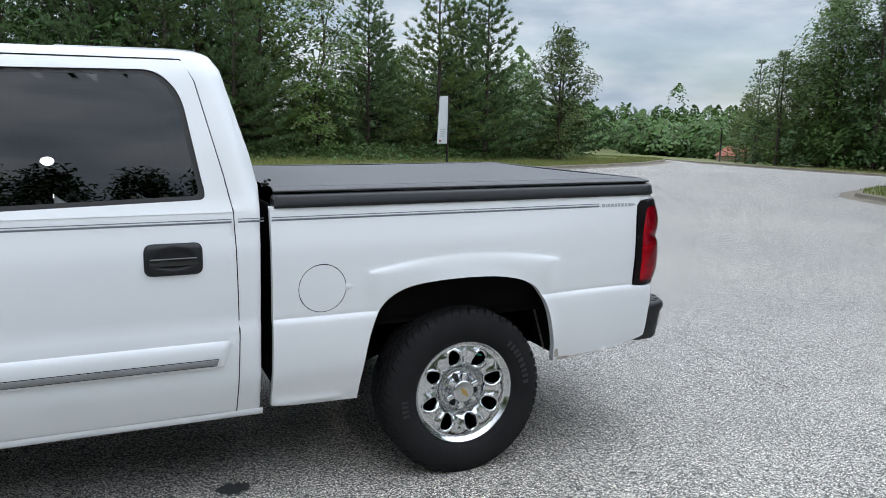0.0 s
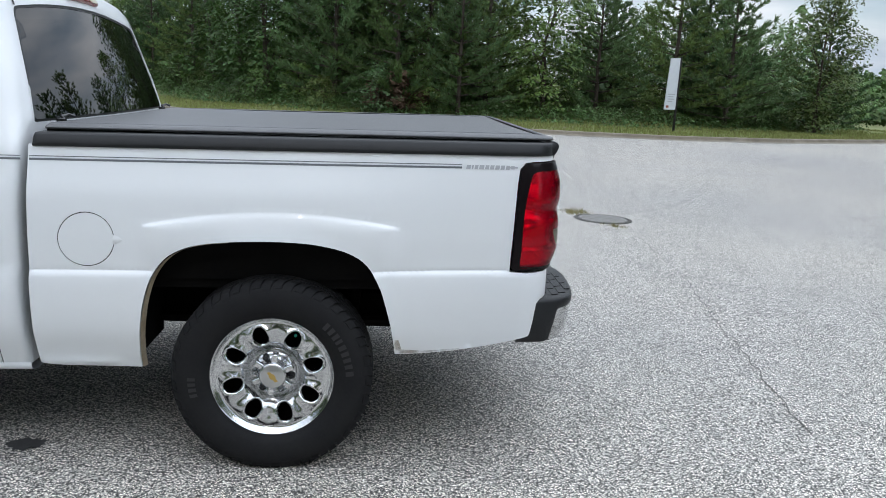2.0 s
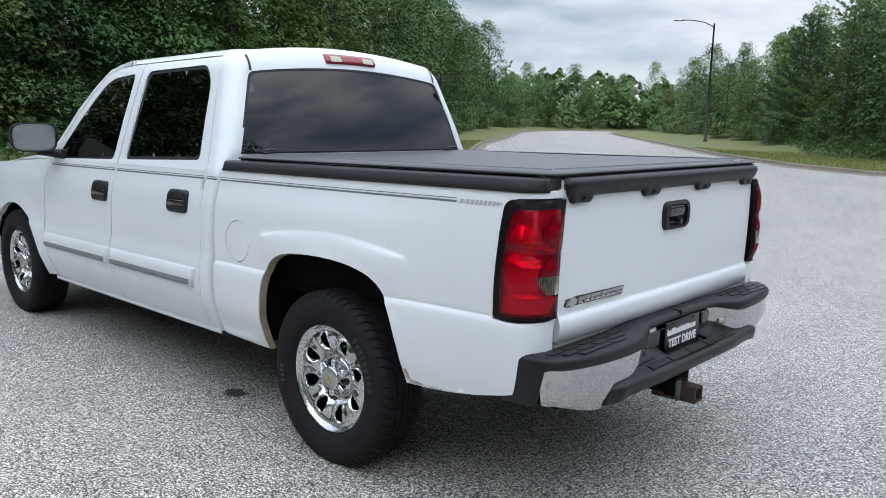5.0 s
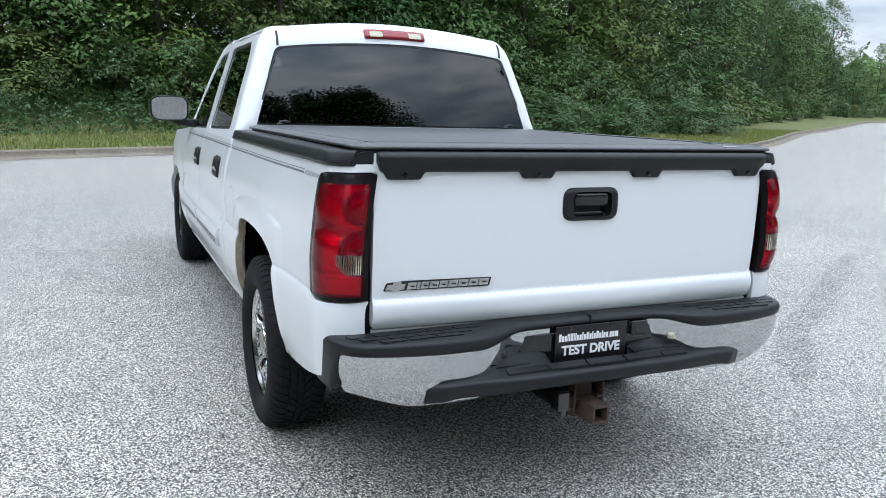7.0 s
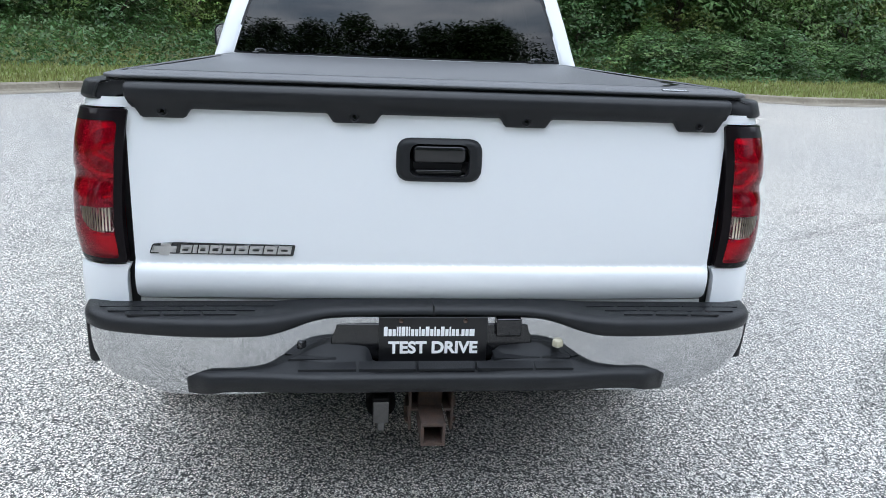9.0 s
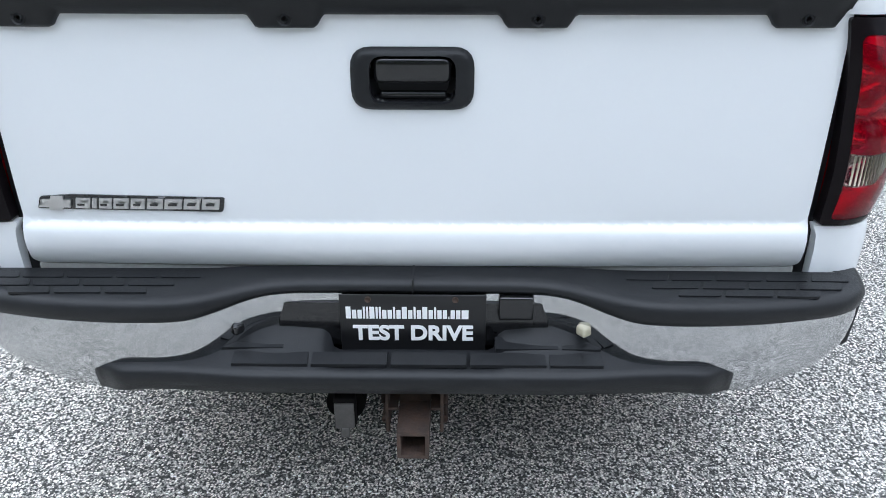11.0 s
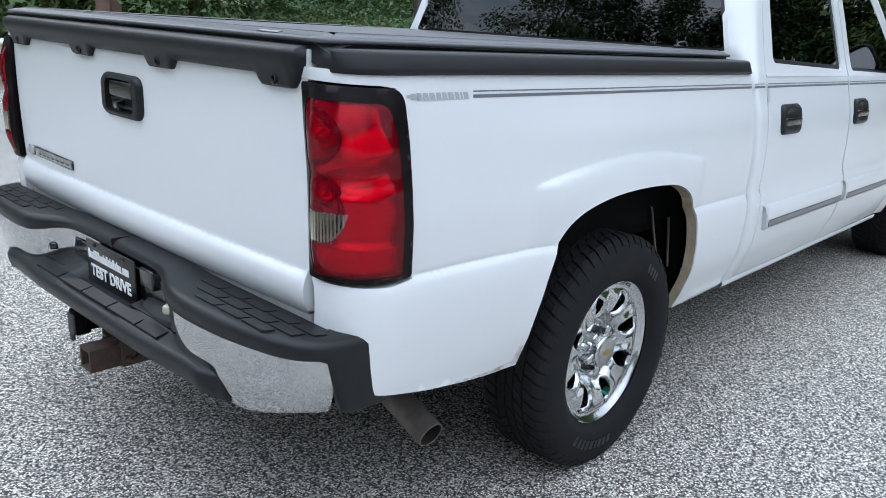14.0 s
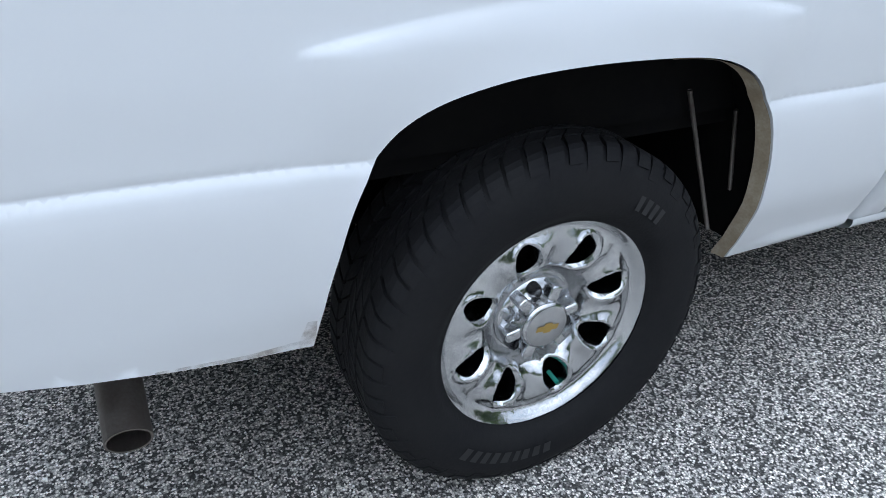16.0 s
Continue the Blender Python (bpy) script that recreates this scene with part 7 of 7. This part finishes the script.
# ---- street furniture and far things ----
def sign_panel(x, y, turn):
    """A tall tapered panel on a dark edge post."""
    e = empty("roadside_sign", "white tapered sign panel on a dark post in the grass", "sign", at=pose(x, y, ground_z(x, y), 0, 0, turn))
    post = part("post", box(0.235, 0.30, -0.04, 0.04, -0.3, 2.84, 0.008), POLE, e, "dark sign post")
    vs = [(-0.26, -0.025, 0.86), (0.235, -0.025, 0.86), (0.235, -0.025, 2.80), (-0.17, -0.025, 2.76)]
    geo = (vs + [(a, 0.025, c) for a, b, c in vs], [(0, 1, 2, 3), (7, 6, 5, 4), (0, 4, 5, 1), (1, 5, 6, 2), (2, 6, 7, 3), (3, 7, 4, 0)])
    face = part("panel", geo, SIGN_WHITE, e, "pale grey-white panel", smooth=False)
    for k, (w, z) in enumerate(((0.30, 1.42), (0.24, 1.33), (0.28, 1.24), (0.20, 1.15))):
        part("text_bar", box(-0.15, -0.15 + w, -0.031, -0.026, z, z + 0.035), LIGHT_TRIM, face, smooth=False)
    part("mark", box(-0.19, -0.08, -0.031, -0.026, 0.93, 1.02), BRICK_RED, face, "small reddish mark", smooth=False)


sign_panel(11.0, 25.8, 15)


def street_lamp(x, y, height, reach, turn):
    e = empty("street_lamp", "dark bronze street lamp on a tall pole", "street lamp", at=pose(x, y, ground_z(x, y), 0, 0, turn))
    part("pole", tube([(0, 0, -0.3), (0, 0, height * 0.5), (0, 0, height)], [0.10, 0.085, 0.06], 12), POLE, e)
    part("base", tube([(0, 0, -0.1), (0, 0, 0.18), (0, 0, 0.24)], [0.17, 0.17, 0.11], 12), POLE, e)
    part("arm", tube([(0, 0, height - 0.25), (reach * 0.3, 0, height + 0.12), (reach * 0.7, 0, height + 0.32), (reach, 0, height + 0.36)], 0.035, 8), POLE, e)
    head = part("lamp_head", moved(box(-0.1, 0.62, -0.16, 0.16, -0.05, 0.06, 0.04, 3), pose(reach, 0, height + 0.36)), BRUSHED, e, "flat grey lamp head")
    part("lens", moved(box(0.08, 0.52, -0.11, 0.11, -0.062, -0.045, 0.008), pose(reach, 0, height + 0.36)), CLEAR_LENS, head)


street_lamp(-24.0, 54.0, 8.75, 2.4, 190)


def dark_pole(x, y):
    e = empty("light_pole", "dark brown round light pole in the grass", "pole", at=pose(x, y, ground_z(x, y), 0, 0, 200))
    shaft = part("shaft", tube([(0, 0, -0.3), (0, 0, 3.0), (0, 0, 6.5), (0, 0, 9.0)], [0.20, 0.185, 0.15, 0.12], 20), POLE, e)
    part("tag", box(0.184, 0.192, -0.03, 0.03, 2.55, 2.72), LIGHT_TRIM, shaft, "small pale metal tag", smooth=False)


dark_pole(-13.0, -13.0)


def far_house(x, y, turn):
    e = empty("house", "far brick house with a red hipped roof", "house", at=pose(x, y, fall(x, y) - 0.2, 0, 0, turn))
    wall = part("wall", box(-4, 4, -2.5, 2.5, 0, 1.9), material("far_brick_wall", (0.42, 0.30, 0.23), 0.9, var=0.4, scale=2), e, smooth=False)
    rv = [(-4.5, -3, 1.9), (4.5, -3, 1.9), (4.5, 3, 1.9), (-4.5, 3, 1.9), (-2.0, 0, 3.6), (2.0, 0, 3.6)]
    part("roof", (rv, [(0, 1, 5, 4), (1, 2, 5), (2, 3, 4, 5), (3, 0, 4), (3, 2, 1, 0)]), BRICK_RED, e, "red hipped roof", smooth=False)
    for k in (-2.6, 0.0, 2.6):
        win = part("window", box(k - 0.5, k + 0.5, -2.53, -2.46, 0.7, 1.6), GLOSS_BLACK, wall, smooth=False)
        part("frame", box(k - 0.58, k + 0.58, -2.52, -2.47, 0.62, 1.68), WHITE_LETTER, win, smooth=False)
    return e


far_house(70.7, 72.6, 135).scale = (0.6, 0.6, 0.7)
for px, py, h in ((60.0, 63.8, 3.6), (60.5, 61.5, 3.2)):
    e = empty("utility_post", "thin dark post beside the far road", "post", group="posts beside the far road", at=pose(px, py, ground_z(px, py)))
    part("shaft", tube([(0, 0, -0.3), (0, 0, h)], [0.11, 0.09], 8), POLE, e)
    part("cap", box(-0.16, 0.16, -0.16, 0.16, h, h + 0.12, 0.02), POLE, e)


def grass_tub(x, y, turn):
    """An old moulded tub that lies in the grass behind the kerb: rim above, tapered body below."""
    e = empty("plastic_tub", "old white moulded plastic tub lying in the grass", "tub", at=pose(x, y, ground_z(x, y) + 0.02, 0, 0, turn))
    levels = [(0.0, 0.66, 0.22), (0.03, 0.70, 0.25), (0.26, 0.76, 0.29), (0.30, 0.78, 0.30), (0.31, 0.80, 0.315), (0.37, 0.80, 0.315), (0.40, 0.77, 0.29), (0.415, 0.70, 0.24)]
    n = 48
    def ring(i, j):
        z, a, b = levels[j]
        t = 2 * math.pi * i / n
        c, s_ = math.cos(t), math.sin(t)
        return (a * math.copysign(abs(c) ** 0.45, c), b * math.copysign(abs(s_) ** 0.45, s_), z)
    g = grid(n, len(levels), ring, closed_u=True)
    g[1].append(tuple(i * len(levels) + len(levels) - 1 for i in range(n)))
    g[1].append(tuple(reversed([i * len(levels) for i in range(n)])))
    shell = part("shell", g, material("weathered_white_plastic", (0.72, 0.71, 0.66), 0.55, var=0.4, scale=5, dark=(0.50, 0.48, 0.42)), e, "weathered white shell")
    part("label", box(-0.16, -0.02, 0.288, 0.298, 0.12, 0.24, 0.002), LIGHT_TRIM, shell, "faded grey label", smooth=False)


grass_tub(-3.1, -13.6, 172)


def tall_pine(x, y, h, r, turn):
    """An older pine with a bare scaly trunk and a crown high up."""
    e = empty("pine_tree", "old pine with a bare reddish trunk", "pine tree", group="pine trees at the forest edge", at=pose(x, y, ground_z(x, y), 0, 0, turn))
    part("trunk", tube([(0, 0, -0.3), (0.03, 0, h * 0.3), (-0.04, 0.03, h * 0.65), (0, 0, h)], [r * 1.25, r, r * 0.8, r * 0.4], 12), PINE_BARK, e, "reddish scaly trunk")
    crown = new("crown", SPECIES["far_pine1"][1])
    crown.parent = e
    crown.matrix_basis = Matrix.Translation((0, 0, h * 0.55)) @ Matrix.Diagonal((0.6, 0.6, 0.62, 1))


PINE_BARK = material("scaly_pine_bark", (0.17, 0.10, 0.075), 0.95, var=0.7, scale=5, dark=(0.07, 0.05, 0.042), bump=0.8, bump_scale=22)
tall_pine(-5.9, -15.9, 9.5, 0.13, 20)
tall_pine(-6.35, -16.3, 10.5, 0.12, 140)


# dry brush among the pines
random.seed(91)
for bx, by, bs in ((0.55, 29.6, 0.75), (-0.4, 29.9, 0.55), (1.5, 30.0, 0.45)):
    crown, wood = broad_crown(2.4 * bs, 1.7 * bs, 0.3, 26, 60, 0.16, 0.34, 93)
    e = empty("dead_shrub", "dead brown shrub among the green pines", "dead shrub", group="dead shrubs at the forest edge", at=pose(bx, by, ground_z(bx, by), 0, 0, 80 * bs))
    part("foliage", crown, DRY, e, smooth=False)
    part("stem", wood, BARK, e)


# ---- marks, tufts and wet streak ----
def veil(name, color, strength, scale, stretch=1.0):
    """A patchy film that lets the ground show through."""
    m = bpy.data.materials.new(name)
    m.use_nodes = True
    n, l = m.node_tree.nodes, m.node_tree.links
    b = n["Principled BSDF"]
    b.inputs["Base Color"].default_value, b.inputs["Roughness"].default_value = (*color, 1), 0.8
    tc, t, r = n.new("ShaderNodeTexCoord"), n.new("ShaderNodeTexNoise"), n.new("ShaderNodeMapRange")
    t.inputs["Scale"].default_value, t.inputs["Detail"].default_value = scale, 6.0
    r.inputs["From Min"].default_value, r.inputs["From Max"].default_value = 0.38, 0.62
    r.inputs["To Max"].default_value = strength
    l.new(tc.outputs["Object"], t.inputs["Vector"])
    l.new(t.outputs["Fac"], r.inputs["Value"])
    l.new(r.outputs["Result"], b.inputs["Alpha"])
    return m


SKID = veil("tyre_mark_film", (0.03, 0.03, 0.032), 0.24, 30.0)
for k, pts in enumerate(([(-2.3, 5.6), (-1.76, 4.82), (-0.8, 3.41), (-0.37, 2.7), (0.15, 2.15), (0.6, 1.75)],
                         [(-2.2, 2.9), (-2.52, 3.46), (-3.2, 4.7), (-3.82, 6.09), (-4.4, 7.2)],
                         [(0.6, 4.9), (1.58, 5.31), (2.66, 5.42)], [(3.35, 5.75), (4.2, 6.5), (5.26, 7.92)])):
    line = []
    for a, b in zip(pts, pts[1:]):
        line += [(a[0] + (b[0] - a[0]) * q / 6, a[1] + (b[1] - a[1]) * q / 6) for q in range(6)]
    vs = []
    for i, p in enumerate(line):
        d = (Vector(line[min(i + 1, len(line) - 1)]) - Vector(line[max(i - 1, 0)])).normalized()
        w = (0.10, 0.06, 0.04, 0.05)[k] * min(1.0, 0.25 + i / 5, 0.25 + (len(line) - 1 - i) / 5)
        vs += [(p[0] - d.y * w, p[1] + d.x * w, 0.0045), (p[0] + d.y * w, p[1] - d.x * w, 0.0045)]
    tagged(mesh_object("tyre_mark", vs, [(2 * i + 1, 2 * i + 3, 2 * i + 2, 2 * i) for i in range(len(line) - 1)], SKID, smooth=False), "faint dark curved tyre mark on the asphalt", "tyre mark", group="tyre marks", kind="structure")

RUST_FILM = veil("rust_film", (0.30, 0.19, 0.09), 0.5, 26.0)
for sign in (-1, 1):
    foot = [(0.447, 0.485), (0.451, 0.4685), (0.56, 0.4725), (0.70, 0.4875), (0.70, 0.492), (0.56, 0.482), (0.475, 0.487), (0.462, 0.53), (0.447, 0.53)]
    film = panel(foot, lambda u, v: (u, sign * (side_half(u, v) + 0.0015), v), (), 0.012)
    part("rust_stain", body(film), RUST_FILM, truck, "brown rust stain along the arch corner")


def manhole(x, y, r):
    e = empty("manhole_cover", "worn ribbed iron manhole cover set in the asphalt", "manhole cover", at=pose(x, y, 0, 0, 0, 25))
    part("ring", ([(q * math.cos(2 * math.pi * k / 48), q * math.sin(2 * math.pi * k / 48), z) for k in range(48) for q, z in ((r * 1.14, 0.0015), (r * 1.12, 0.007), (r * 1.01, 0.007), (r, 0.002))],
                  [(4 * k + j, 4 * ((k + 1) % 48) + j, 4 * ((k + 1) % 48) + j + 1, 4 * k + j + 1) for k in range(48) for j in range(3)]), IRON, e, "dark iron frame")
    lid = part("lid", ([(r * math.cos(2 * math.pi * k / 48), r * math.sin(2 * math.pi * k / 48), 0.004) for k in range(48)], [tuple(range(48))]), IRON, e, "dark iron lid", smooth=False)
    for k in range(-6, 7):
        y0 = k * r * 0.145
        half = math.sqrt(max(0.0, (0.93 * r) ** 2 - y0 ** 2))
        part("rib", box(-half, half, y0 - 0.011, y0 + 0.011, 0.004, 0.011), WORN_IRON, lid, smooth=False)


manhole(3.02, 5.36, 0.31)

# dry tufts growing in the crack
random.seed(17)
for tx, ty, n in ((2.72, 5.75, 90), (2.86, 5.8, 60), (3.02, 4.86, 40), (-4.0, 1.3, 70), (-3.84, 2.0, 60), (-3.24, 1.44, 50), (-3.5, 1.2, 30)):
    vs, fs = [], []
    for _ in range(n):
        a, r, h = rnd(0, 6.283), 0.15 * rnd(0, 1), rnd(0.03, 0.07)
        x, y = tx + r * math.cos(a), ty + 1.6 * r * math.sin(a)
        k = len(vs)
        vs += [(x - 0.004, y, 0), (x + 0.004, y, 0), (x + rnd(-0.03, 0.03), y + rnd(-0.03, 0.03), h)]
        fs.append((k, k + 1, k + 2))
    tagged(mesh_object("dry_grass_tuft", vs, fs, DRY_GRASS, smooth=False), "small dry grass tuft in the asphalt crack", "grass tuft", group="tufts in the crack", kind="stuff")

# wet streak on the cover
WET = material("wet_vinyl", (0.006, 0.006, 0.007), 0.12)
line = [(0.92, 0.66), (0.84, 0.72), (0.76, 0.757), (0.67, 0.772), (0.57, 0.79), (0.48, 0.81)]
random.seed(4)
fine = []
for a, b in zip(line, line[1:]):
    fine += [(a[0] + (b[0] - a[0]) * q / 5, a[1] + (b[1] - a[1]) * q / 5) for q in range(5)]
def cover_z(x, y):
    i, j = (x + 0.855) / 1.885, (y / 0.872 + 1) / 2
    return 1.3195 - 0.005 * math.sin(math.pi * i) - 0.004 * math.sin(math.pi * j) + 0.0012 * math.sin(3.1 * math.pi * i + 1.3) * math.sin(math.pi * j) + RAKE * x
vs = []
for i, p in enumerate(fine):
    w = 0.012 * rnd(0.2, 1.0) * (1.6 if i % 7 < 3 else 0.7)
    for s in (-1, 1):
        x, y = p[0] + s * w * 0.6, p[1] + s * w
        vs.append((x, y, cover_z(x, y) + 0.0025))
streak = mesh_object("wet_streak", vs, [(2 * i, 2 * i + 1, 2 * i + 3, 2 * i + 2) for i in range(len(fine) - 1)], WET, smooth=False)
streak.parent = cover
tagged(streak, "dark wet streak on the cover")
